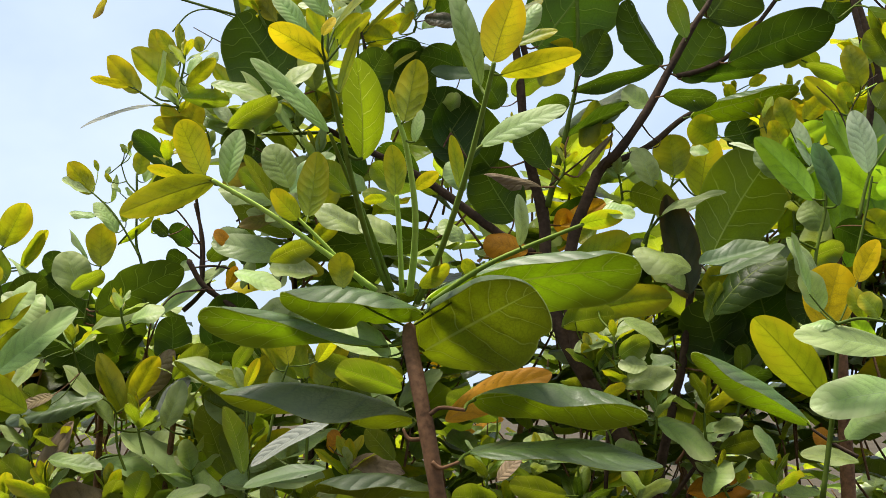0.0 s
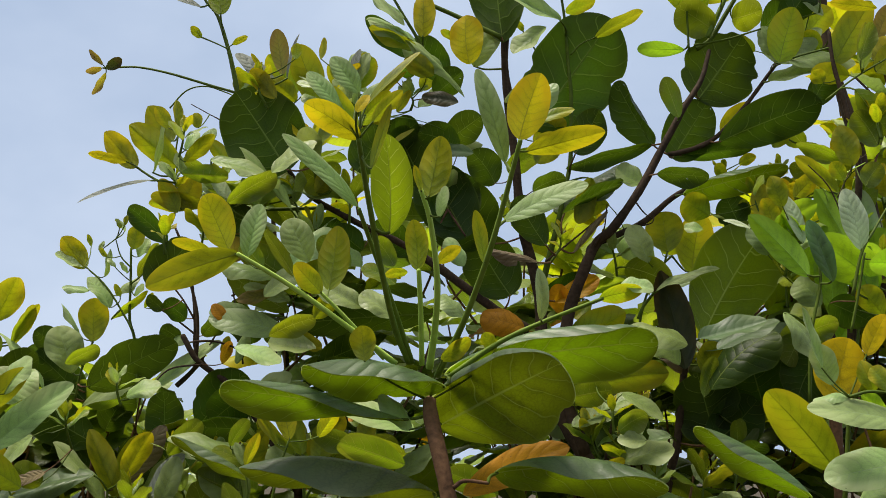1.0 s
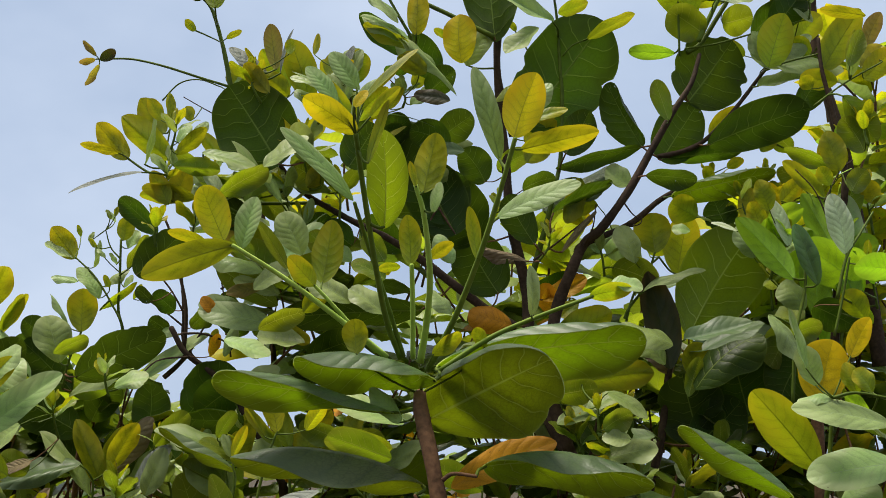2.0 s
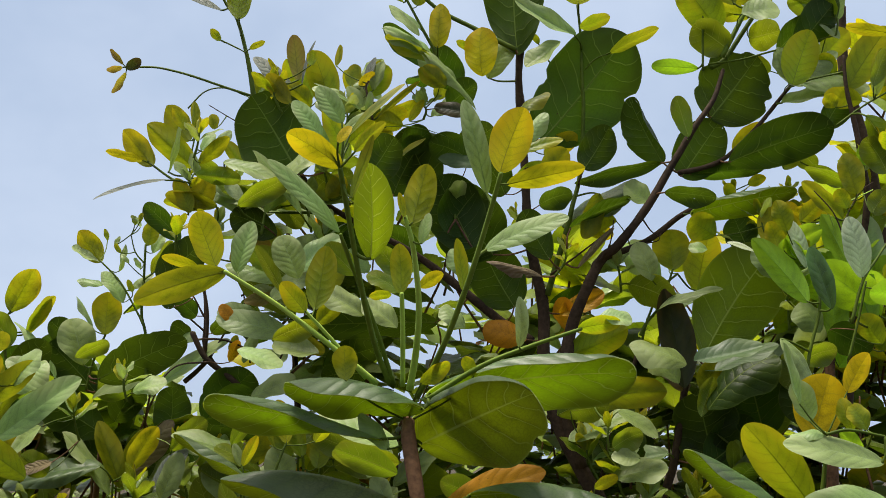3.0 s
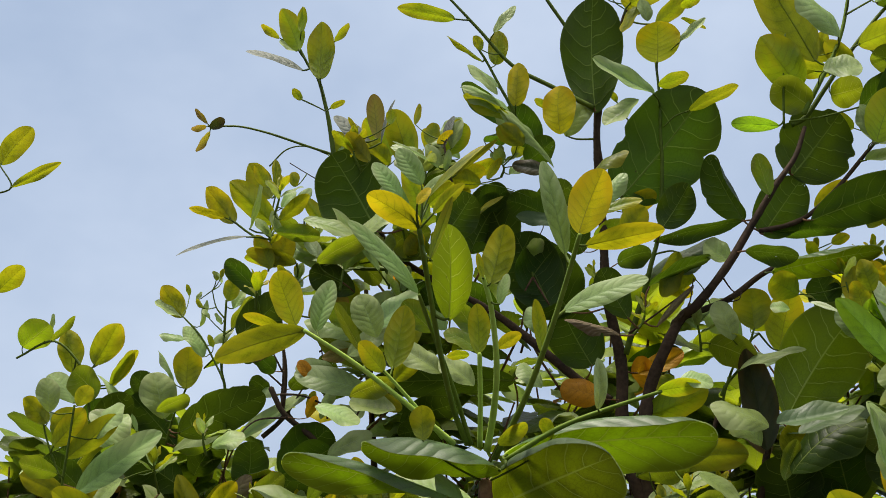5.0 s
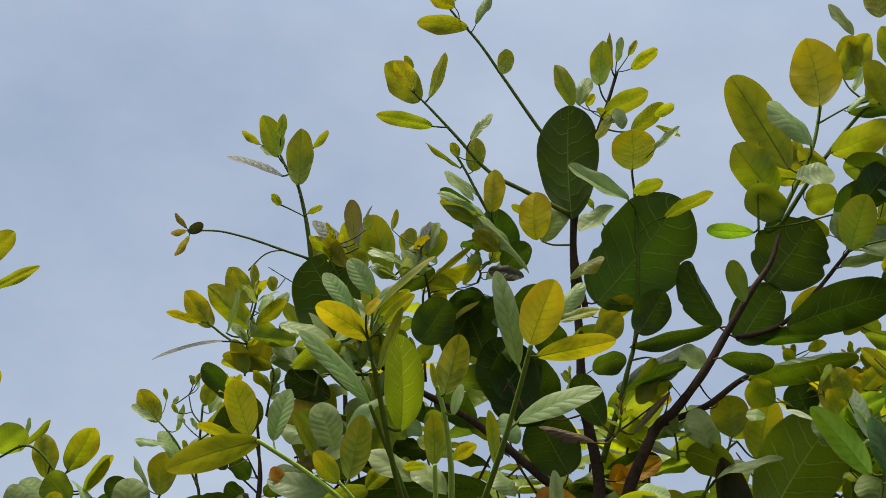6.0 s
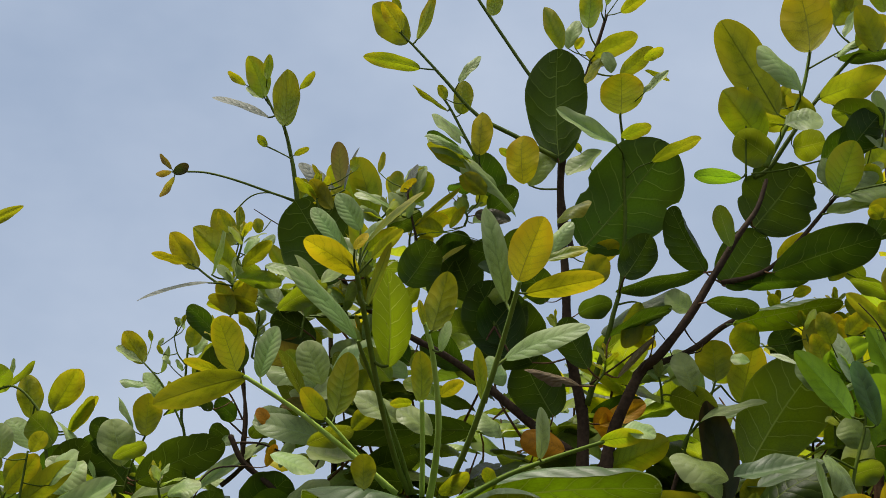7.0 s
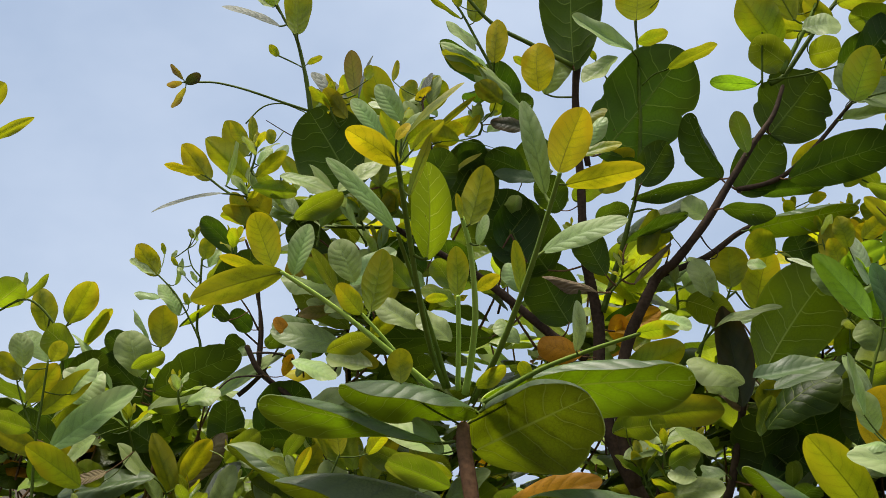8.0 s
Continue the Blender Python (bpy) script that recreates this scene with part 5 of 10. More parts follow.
leaf(tree, "pale", 0.159, 1.718, 1.716, 53, -27, 59, 0.047, 0.043, 2)
leaf(tree, "sage", -0.076, 1.823, 1.970, 37, 13, -175, 0.079, 0.039, 0)
leaf(tree, "sage", -0.075, 1.826, 1.975, 31, 2, -47, 0.068, 0.029, 0)
leaf(tree, "young", -0.080, 1.824, 1.980, 39, -17, 72, 0.064, 0.034, 0)
leaf(tree, "pale", -0.077, 1.821, 1.985, 51, 18, -121, 0.066, 0.032, 2)
leaf(tree, "pale", -0.080, 1.823, 1.990, 58, -11, -3, 0.052, 0.022, 3)
leaf(tree, "gold", -0.082, 1.819, 1.995, 56, -13, 93, 0.053, 0.026, 2)
leaf(tree, "young", -0.081, 1.818, 2.000, 69, 16, -103, 0.042, 0.021, 0)
leaf(tree, "gold", -0.083, 1.818, 2.005, 80, -13, 7, 0.039, 0.018, 2)
leaf(tree, "sage", -0.142, 1.838, 2.021, 24, 5, -22, 0.055, 0.026, 0)
leaf(tree, "pale", -0.145, 1.835, 2.026, 43, 1, 117, 0.044, 0.023, 3)
leaf(tree, "young", -0.140, 1.835, 2.030, 45, -8, -111, 0.039, 0.018, 1)
leaf(tree, "pale", -0.142, 1.838, 2.034, 46, 9, 21, 0.038, 0.017, 1)
leaf(tree, "sage", -0.142, 1.836, 2.038, 65, -1, 129, 0.037, 0.016, 2)
leaf(tree, "young", -0.140, 1.837, 2.042, 65, -5, -89, 0.026, 0.014, 1)
leaf(tree, "young", -0.141, 1.838, 2.046, 73, 5, 92, 0.022, 0.012, 3)
leaf(tree, "young", -0.154, 1.780, 2.081, 19, -12, -1, 0.043, 0.022, 2)
leaf(tree, "young", -0.157, 1.777, 2.086, 37, 16, 132, 0.046, 0.022, 2)
leaf(tree, "young", -0.155, 1.779, 2.091, 63, -6, -113, 0.036, 0.020, 2)
leaf(tree, "young", -0.158, 1.782, 2.095, 50, -6, 23, 0.032, 0.014, 0)
leaf(tree, "young", -0.158, 1.780, 2.101, 81, 5, -154, 0.028, 0.012, 0)
leaf(tree, "young", -0.158, 1.782, 2.105, 79, -11, -88, 0.027, 0.015, 3)
leaf(tree, "pale", -0.036, 1.778, 2.046, 29, -4, -90, 0.051, 0.022, 0)
leaf(tree, "young", -0.041, 1.779, 2.050, 24, 2, 75, 0.045, 0.024, 0)
leaf(tree, "sage", -0.038, 1.776, 2.054, 40, 4, -148, 0.037, 0.020, 2)
leaf(tree, "young", -0.039, 1.780, 2.058, 50, -9, -26, 0.037, 0.019, 3)
leaf(tree, "sage", -0.041, 1.778, 2.063, 68, 9, 136, 0.030, 0.016, 0)
leaf(tree, "young", -0.040, 1.779, 2.066, 65, -2, -108, 0.025, 0.013, 0)
leaf(tree, "young", -0.042, 1.780, 2.070, 94, -4, -92, 0.024, 0.010, 1)
leaf(tree, "gold", -0.013, 1.859, 2.050, 19, 7, -10, 0.051, 0.022, 1)
leaf(tree, "sage", -0.015, 1.856, 2.056, 37, 1, 113, 0.045, 0.023, 2)
leaf(tree, "sage", -0.010, 1.857, 2.061, 44, -8, -114, 0.044, 0.020, 3)
leaf(tree, "gold", -0.012, 1.860, 2.066, 49, 9, 27, 0.041, 0.020, 1)
leaf(tree, "young", -0.011, 1.857, 2.071, 68, -5, 148, 0.033, 0.018, 2)
leaf(tree, "young", -0.010, 1.859, 2.076, 97, -1, 123, 0.023, 0.009, 3)
leaf(tree, "sage", -0.279, 1.802, 2.010, 26, -16, 158, 0.046, 0.021, 3)
leaf(tree, "sage", -0.275, 1.804, 2.014, 32, 20, -61, 0.041, 0.020, 1)
leaf(tree, "young", -0.279, 1.802, 2.018, 54, -12, 63, 0.031, 0.017, 0)
leaf(tree, "gold", -0.275, 1.799, 2.022, 47, 9, -126, 0.032, 0.016, 1)
leaf(tree, "young", -0.276, 1.801, 2.026, 66, 4, 17, 0.028, 0.015, 0)
leaf(tree, "gold", -0.275, 1.797, 2.030, 91, -15, 76, 0.019, 0.010, 1)
leaf(tree, "young", -0.296, 1.846, 1.945, 28, 2, -130, 0.035, 0.015, 3)
leaf(tree, "young", -0.298, 1.850, 1.949, 37, -3, -6, 0.036, 0.019, 3)
leaf(tree, "pale", -0.299, 1.846, 1.954, 49, 3, 162, 0.028, 0.012, 0)
leaf(tree, "sage", -0.297, 1.849, 1.958, 55, -2, -44, 0.029, 0.013, 1)
leaf(tree, "young", -0.300, 1.847, 1.962, 54, -0, 96, 0.022, 0.009, 0)
leaf(tree, "young", -0.298, 1.847, 1.966, 65, 1, -107, 0.018, 0.009, 0)
leaf(tree, "sage", -0.216, 1.831, 1.932, 12, 15, 153, 0.054, 0.025, 1)
leaf(tree, "pale", -0.215, 1.835, 1.936, 30, -13, -33, 0.049, 0.027, 1)
leaf(tree, "pale", -0.219, 1.832, 1.941, 56, -13, 82, 0.043, 0.022, 1)
leaf(tree, "pale", -0.218, 1.830, 1.945, 65, 15, -102, 0.040, 0.021, 1)
leaf(tree, "pale", -0.220, 1.832, 1.948, 59, -16, -22, 0.037, 0.020, 1)
leaf(tree, "young", -0.223, 1.829, 1.952, 68, 22, -174, 0.030, 0.012, 3)
leaf(tree, "young", -0.222, 1.829, 1.956, 77, 7, -81, 0.026, 0.012, 2)
leaf(tree, "gold", 0.036, 1.865, 2.000, 22, 9, 97, 0.044, 0.020, 3)
leaf(tree, "gold", 0.042, 1.865, 2.005, 35, -17, -139, 0.044, 0.024, 3)
leaf(tree, "gold", 0.041, 1.869, 2.010, 52, 15, 12, 0.042, 0.019, 2)
leaf(tree, "young", 0.041, 1.866, 2.015, 61, -4, 141, 0.033, 0.018, 0)
leaf(tree, "young", 0.044, 1.869, 2.019, 62, -9, -84, 0.028, 0.012, 2)
leaf(tree, "young", 0.043, 1.869, 2.023, 84, 7, 102, 0.025, 0.011, 1)
leaf(tree, "sage", 0.079, 1.825, 2.082, 29, 32, -176, 0.040, 0.021, 3)
leaf(tree, "sage", 0.080, 1.829, 2.086, 37, -13, -75, 0.034, 0.017, 1)
leaf(tree, "pale", 0.074, 1.829, 2.089, 52, -25, 35, 0.025, 0.014, 2)
leaf(tree, "sage", 0.074, 1.827, 2.092, 60, 24, -142, 0.026, 0.013, 2)
leaf(tree, "young", 0.073, 1.830, 2.096, 74, -17, -68, 0.022, 0.012, 0)
leaf(tree, "young", 0.069, 1.829, 2.099, 110, 3, -101, 0.017, 0.009, 2)
leaf(tree, "sage", -0.161, 1.798, 1.897, 42, -8, -128, 0.063, 0.033, 1)
leaf(tree, "sage", -0.163, 1.802, 1.900, 25, 9, 18, 0.057, 0.025, 3)
leaf(tree, "sage", -0.162, 1.797, 1.906, 42, -5, 156, 0.049, 0.021, 0)
leaf(tree, "young", -0.159, 1.801, 1.910, 51, -1, -66, 0.043, 0.020, 0)
leaf(tree, "sage", -0.161, 1.800, 1.915, 69, 2, 104, 0.038, 0.019, 2)
leaf(tree, "young", -0.159, 1.799, 1.920, 67, -9, -164, 0.032, 0.017, 0)
leaf(tree, "young", -0.158, 1.801, 1.924, 76, 7, -9, 0.033, 0.014, 3)
leaf(tree, "pale", -0.100, 1.846, 1.909, 31, 1, -85, 0.051, 0.021, 0)
leaf(tree, "sage", -0.106, 1.847, 1.913, 32, -17, 53, 0.055, 0.023, 3)
leaf(tree, "sage", -0.105, 1.844, 1.918, 55, 19, -136, 0.055, 0.025, 2)
leaf(tree, "pale", -0.108, 1.847, 1.923, 57, -19, -28, 0.043, 0.020, 1)
leaf(tree, "young", -0.111, 1.844, 1.927, 52, 21, 160, 0.036, 0.019, 1)
leaf(tree, "young", -0.111, 1.845, 1.932, 74, -0, -82, 0.035, 0.016, 1)
leaf(tree, "young", -0.114, 1.845, 1.936, 95, -12, -53, 0.030, 0.015, 3)
leaf(tree, "sage", -0.022, 1.852, 1.916, 38, 15, 63, 0.062, 0.032, 0)
leaf(tree, "green", -0.019, 1.851, 1.921, 46, -7, -142, 0.056, 0.029, 1)
leaf(tree, "green", -0.022, 1.856, 1.925, 33, -9, -1, 0.056, 0.025, 1)
leaf(tree, "green", -0.024, 1.854, 1.929, 49, 19, 146, 0.040, 0.017, 0)
leaf(tree, "sage", -0.021, 1.857, 1.934, 58, -16, -115, 0.043, 0.018, 2)
leaf(tree, "young", -0.024, 1.860, 1.939, 64, 6, 37, 0.033, 0.014, 1)
leaf(tree, "young", -0.025, 1.860, 1.943, 82, 11, 175, 0.034, 0.014, 1)
leaf(tree, "sage", 0.131, 1.819, 1.922, 30, 9, -161, 0.057, 0.031, 3)
leaf(tree, "sage", 0.129, 1.826, 1.925, 44, -30, -35, 0.041, 0.018, 1)
leaf(tree, "sage", 0.126, 1.824, 1.929, 52, 27, 159, 0.046, 0.024, 1)
leaf(tree, "sage", 0.128, 1.829, 1.932, 52, -29, -83, 0.037, 0.021, 3)
leaf(tree, "sage", 0.125, 1.829, 1.936, 98, 18, -178, 0.038, 0.020, 1)
leaf(tree, "young", 0.125, 1.830, 1.940, 74, 4, -152, 0.029, 0.015, 1)
leaf(tree, "young", 0.124, 1.833, 1.943, 87, -19, -114, 0.025, 0.012, 0)
leaf(tree, "young", 0.244, 1.814, 1.890, 16, 21, -121, 0.035, 0.015, 1)
leaf(tree, "young", 0.239, 1.818, 1.894, 48, -30, -19, 0.032, 0.016, 0)
leaf(tree, "sage", 0.235, 1.815, 1.897, 43, 18, 127, 0.028, 0.012, 0)
leaf(tree, "young", 0.237, 1.816, 1.901, 45, 2, -87, 0.024, 0.010, 1)
leaf(tree, "young", 0.231, 1.816, 1.904, 77, -32, -8, 0.023, 0.011, 3)
leaf(tree, "young", 0.231, 1.814, 1.908, 87, 17, -112, 0.022, 0.012, 1)
leaf(tree, "pale", -0.255, 1.864, 1.872, 37, 7, 9, 0.050, 0.020, 2)
leaf(tree, "young", -0.255, 1.859, 1.875, 35, -6, 151, 0.053, 0.027, 2)
leaf(tree, "young", -0.252, 1.862, 1.880, 39, 2, -69, 0.047, 0.020, 1)
leaf(tree, "pale", -0.255, 1.863, 1.884, 42, 3, 60, 0.042, 0.019, 1)
leaf(tree, "pale", -0.252, 1.860, 1.888, 64, -6, -146, 0.032, 0.015, 1)
leaf(tree, "gold", -0.253, 1.863, 1.892, 64, 6, 32, 0.029, 0.012, 0)
leaf(tree, "young", -0.252, 1.861, 1.896, 84, -4, 130, 0.022, 0.010, 2)
leaf(tree, "young", -0.300, 1.792, 1.851, 24, 11, 43, 0.045, 0.020, 1)
leaf(tree, "young", -0.297, 1.788, 1.856, 38, -7, -171, 0.041, 0.019, 2)
leaf(tree, "gold", -0.296, 1.793, 1.860, 43, -3, -37, 0.028, 0.015, 2)
leaf(tree, "young", -0.298, 1.792, 1.864, 68, 7, 122, 0.030, 0.014, 1)
leaf(tree, "young", -0.296, 1.792, 1.868, 64, -12, -130, 0.026, 0.014, 0)
leaf(tree, "young", -0.297, 1.794, 1.872, 81, 12, 60, 0.019, 0.008, 2)
leaf(tree, "pale", -0.075, 1.839, 1.852, 35, 5, 19, 0.058, 0.029, 3)
leaf(tree, "sage", -0.075, 1.834, 1.857, 43, -11, 141, 0.053, 0.025, 3)
leaf(tree, "pale", -0.071, 1.835, 1.862, 43, 9, -76, 0.044, 0.018, 1)
leaf(tree, "olive", -0.073, 1.835, 1.867, 70, -4, 67, 0.048, 0.021, 0)
leaf(tree, "pale", -0.071, 1.833, 1.871, 70, -3, -150, 0.043, 0.017, 3)
leaf(tree, "young", -0.071, 1.835, 1.876, 62, 6, 13, 0.038, 0.021, 1)
leaf(tree, "young", -0.070, 1.832, 1.880, 91, -5, 73, 0.028, 0.015, 1)
leaf(tree, "sage", 0.570, 1.865, 1.947, 20, 2, 33, 0.045, 0.022, 1)
leaf(tree, "young", 0.571, 1.860, 1.951, 31, -3, 158, 0.040, 0.020, 0)
leaf(tree, "young", 0.575, 1.863, 1.955, 38, 1, -77, 0.038, 0.018, 0)
leaf(tree, "young", 0.571, 1.863, 1.960, 61, 1, 67, 0.033, 0.014, 2)
leaf(tree, "young", 0.573, 1.862, 1.964, 73, -3, -180, 0.022, 0.010, 1)
leaf(tree, "young", 0.573, 1.863, 1.969, 83, 3, 16, 0.018, 0.009, 3)
leaf(tree, "young", 0.606, 1.788, 1.898, 17, -9, -74, 0.047, 0.020, 0)
leaf(tree, "sage", 0.600, 1.788, 1.902, 34, 0, 58, 0.037, 0.018, 1)
leaf(tree, "sage", 0.602, 1.786, 1.907, 53, 5, -150, 0.036, 0.017, 0)
leaf(tree, "gold", 0.602, 1.790, 1.911, 55, -11, -33, 0.031, 0.015, 1)
leaf(tree, "young", 0.599, 1.788, 1.915, 69, 11, 150, 0.024, 0.012, 2)
leaf(tree, "young", 0.601, 1.789, 1.919, 73, -5, -96, 0.021, 0.010, 3)
leaf(tree, "young", 0.658, 1.870, 1.955, 32, 14, -39, 0.033, 0.017, 3)
leaf(tree, "young", 0.655, 1.868, 1.958, 38, -6, 82, 0.033, 0.019, 0)
leaf(tree, "sage", 0.659, 1.866, 1.962, 44, -2, -132, 0.029, 0.013, 1)
leaf(tree, "gold", 0.658, 1.869, 1.966, 53, 6, 34, 0.025, 0.013, 0)
leaf(tree, "young", 0.659, 1.866, 1.970, 79, -13, 127, 0.025, 0.013, 1)
leaf(tree, "gold", 0.660, 1.866, 1.973, 87, 8, 20, 0.016, 0.007, 3)
leaf(tree, "young", 0.673, 1.804, 1.895, 27, 19, 71, 0.044, 0.019, 1)
leaf(tree, "green", 0.676, 1.802, 1.899, 29, -6, -140, 0.040, 0.021, 3)
leaf(tree, "young", 0.674, 1.808, 1.903, 36, -17, -11, 0.039, 0.021, 1)
leaf(tree, "green", 0.671, 1.807, 1.907, 58, 23, 147, 0.041, 0.022, 1)
leaf(tree, "green", 0.674, 1.809, 1.911, 65, -12, -126, 0.034, 0.015, 3)
leaf(tree, "young", 0.670, 1.812, 1.914, 63, 19, 73, 0.032, 0.016, 1)
leaf(tree, "young", 0.670, 1.812, 1.918, 91, 4, -161, 0.025, 0.013, 1)
leaf(tree, "young", 0.655, 1.847, 2.044, 27, 21, 158, 0.038, 0.019, 3)
leaf(tree, "young", 0.657, 1.852, 2.048, 43, -19, -47, 0.030, 0.013, 1)
leaf(tree, "gold", 0.652, 1.851, 2.052, 46, 6, 84, 0.025, 0.012, 1)
leaf(tree, "young", 0.653, 1.851, 2.057, 76, 4, -121, 0.023, 0.012, 1)
leaf(tree, "young", 0.651, 1.852, 2.060, 95, -11, -82, 0.017, 0.008, 1)
leaf(tree, "pale", 0.590, 1.860, 1.873, 38, 23, -30, 0.050, 0.027, 3)
leaf(tree, "pale", 0.586, 1.857, 1.876, 28, -15, 88, 0.047, 0.025, 3)
leaf(tree, "green", 0.592, 1.855, 1.881, 44, 9, -111, 0.037, 0.018, 3)
leaf(tree, "green", 0.591, 1.856, 1.885, 61, 5, 37, 0.037, 0.019, 1)
leaf(tree, "green", 0.593, 1.852, 1.888, 58, -21, 164, 0.033, 0.017, 2)
leaf(tree, "young", 0.594, 1.854, 1.892, 71, 18, -3, 0.031, 0.015, 2)
leaf(tree, "young", 0.595, 1.852, 1.896, 88, -4, 58, 0.028, 0.015, 0)
leaf(tree, "gold", 0.304, 1.790, 1.834, 27, 3, 43, 0.037, 0.018, 3)
leaf(tree, "young", 0.308, 1.786, 1.838, 38, -3, -139, 0.031, 0.014, 1)
leaf(tree, "young", 0.307, 1.789, 1.842, 47, 9, -6, 0.032, 0.015, 1)
leaf(tree, "sage", 0.306, 1.786, 1.846, 51, -8, 120, 0.028, 0.014, 3)
leaf(tree, "gold", 0.309, 1.787, 1.850, 63, 6, -78, 0.022, 0.009, 1)
leaf(tree, "gold", 0.307, 1.787, 1.854, 73, 1, 57, 0.023, 0.013, 1)
leaf(tree, "pale", 0.395, 1.829, 1.823, 30, 13, -97, 0.046, 0.021, 3)
leaf(tree, "pale", 0.390, 1.830, 1.828, 39, -18, 27, 0.038, 0.019, 1)
leaf(tree, "sage", 0.390, 1.826, 1.833, 54, 16, -170, 0.034, 0.016, 3)
leaf(tree, "pale", 0.391, 1.827, 1.837, 48, 4, -64, 0.030, 0.015, 3)
leaf(tree, "young", 0.387, 1.826, 1.842, 71, -17, 18, 0.030, 0.012, 3)
leaf(tree, "young", 0.386, 1.824, 1.847, 76, 17, -158, 0.023, 0.010, 2)
leaf(tree, "green", 0.189, 1.741, 1.380, 19, -1, -4, 0.068, 0.034, 2)
leaf(tree, "green", 0.188, 1.736, 1.385, 34, 1, 153, 0.062, 0.025, 2)
leaf(tree, "green", 0.191, 1.739, 1.390, 36, -1, -62, 0.056, 0.026, 2)
leaf(tree, "pale", 0.187, 1.739, 1.396, 52, 1, 71, 0.052, 0.021, 3)
leaf(tree, "green", 0.189, 1.737, 1.401, 68, 0, -160, 0.044, 0.025, 3)
leaf(tree, "young", 0.189, 1.740, 1.406, 63, -1, 2, 0.042, 0.019, 0)
leaf(tree, "young", 0.189, 1.738, 1.412, 88, 1, 179, 0.033, 0.018, 2)
leaf(tree, "young", 0.251, 1.773, 1.383, 24, -29, 100, 0.062, 0.034, 3)
leaf(tree, "sage", 0.255, 1.769, 1.387, 19, -19, -175, 0.054, 0.025, 1)
leaf(tree, "pale", 0.258, 1.771, 1.392, 43, 26, -12, 0.047, 0.022, 1)
leaf(tree, "pale", 0.257, 1.766, 1.397, 62, -24, 82, 0.041, 0.017, 3)
leaf(tree, "sage", 0.261, 1.765, 1.401, 79, 31, -37, 0.037, 0.016, 3)
leaf(tree, "young", 0.261, 1.764, 1.406, 77, 2, 35, 0.043, 0.017, 1)
leaf(tree, "young", 0.263, 1.760, 1.410, 99, -9, 52, 0.029, 0.014, 0)
leaf(tree, "pale", 0.352, 1.781, 1.532, 27, 13, -93, 0.056, 0.031, 1)
leaf(tree, "green", 0.345, 1.781, 1.537, 37, -18, 68, 0.052, 0.028, 3)
leaf(tree, "green", 0.347, 1.778, 1.541, 53, 20, -125, 0.046, 0.021, 3)
leaf(tree, "olive", 0.345, 1.781, 1.545, 48, -12, -22, 0.039, 0.020, 1)
leaf(tree, "olive", 0.342, 1.776, 1.550, 47, 11, 155, 0.034, 0.017, 2)
leaf(tree, "gold", 0.343, 1.777, 1.554, 74, 5, -70, 0.028, 0.011, 1)
leaf(tree, "young", 0.340, 1.776, 1.559, 88, -15, -13, 0.033, 0.014, 1)
leaf(tree, "green", 0.387, 1.759, 1.513, 25, 1, 13, 0.064, 0.033, 2)
leaf(tree, "young", 0.386, 1.754, 1.517, 18, -2, 143, 0.058, 0.029, 0)
leaf(tree, "pale", 0.390, 1.758, 1.523, 45, 2, -60, 0.046, 0.022, 0)
leaf(tree, "green", 0.386, 1.757, 1.527, 51, -1, 72, 0.048, 0.024, 3)
leaf(tree, "young", 0.389, 1.756, 1.532, 63, 0, -126, 0.034, 0.018, 2)
leaf(tree, "gold", 0.388, 1.757, 1.537, 66, 1, 25, 0.030, 0.015, 3)
leaf(tree, "young", 0.388, 1.756, 1.541, 77, -2, 153, 0.024, 0.010, 1)
leaf(tree, "pale", 0.423, 1.730, 1.464, 15, -11, 76, 0.048, 0.020, 3)
leaf(tree, "pale", 0.427, 1.727, 1.470, 37, 10, -141, 0.050, 0.027, 3)
leaf(tree, "sage", 0.426, 1.730, 1.475, 56, -1, -15, 0.047, 0.019, 3)
leaf(tree, "sage", 0.424, 1.726, 1.479, 53, -5, 133, 0.037, 0.018, 1)
leaf(tree, "pale", 0.427, 1.726, 1.483, 59, 11, -92, 0.039, 0.018, 2)
leaf(tree, "young", 0.425, 1.727, 1.487, 62, -5, 6, 0.027, 0.011, 3)
leaf(tree, "young", 0.424, 1.725, 1.492, 95, -8, 30, 0.024, 0.011, 3)
leaf(tree, "green", 0.496, 1.755, 1.469, 31, 5, 70, 0.073, 0.033, 2)
leaf(tree, "olive", 0.500, 1.753, 1.474, 33, -9, -153, 0.064, 0.031, 2)
leaf(tree, "pale", 0.500, 1.757, 1.479, 47, 9, 8, 0.050, 0.027, 2)
leaf(tree, "green", 0.499, 1.754, 1.484, 58, -3, 128, 0.055, 0.025, 1)
leaf(tree, "olive", 0.503, 1.755, 1.489, 53, -5, -109, 0.038, 0.016, 1)
leaf(tree, "gold", 0.502, 1.756, 1.495, 79, 8, 49, 0.035, 0.016, 2)
leaf(tree, "young", 0.502, 1.755, 1.500, 86, -3, 129, 0.028, 0.013, 1)
leaf(tree, "green", 0.362, 1.715, 1.447, 29, 5, -98, 0.042, 0.020, 1)
leaf(tree, "green", 0.357, 1.717, 1.450, 37, -24, 13, 0.049, 0.026, 3)
leaf(tree, "green", 0.356, 1.713, 1.454, 48, 24, 179, 0.036, 0.015, 2)
leaf(tree, "pale", 0.357, 1.716, 1.458, 52, -8, -69, 0.035, 0.019, 0)
leaf(tree, "green", 0.352, 1.715, 1.461, 64, -17, 51, 0.034, 0.017, 2)
leaf(tree, "young", 0.353, 1.714, 1.465, 76, 6, -100, 0.024, 0.012, 1)
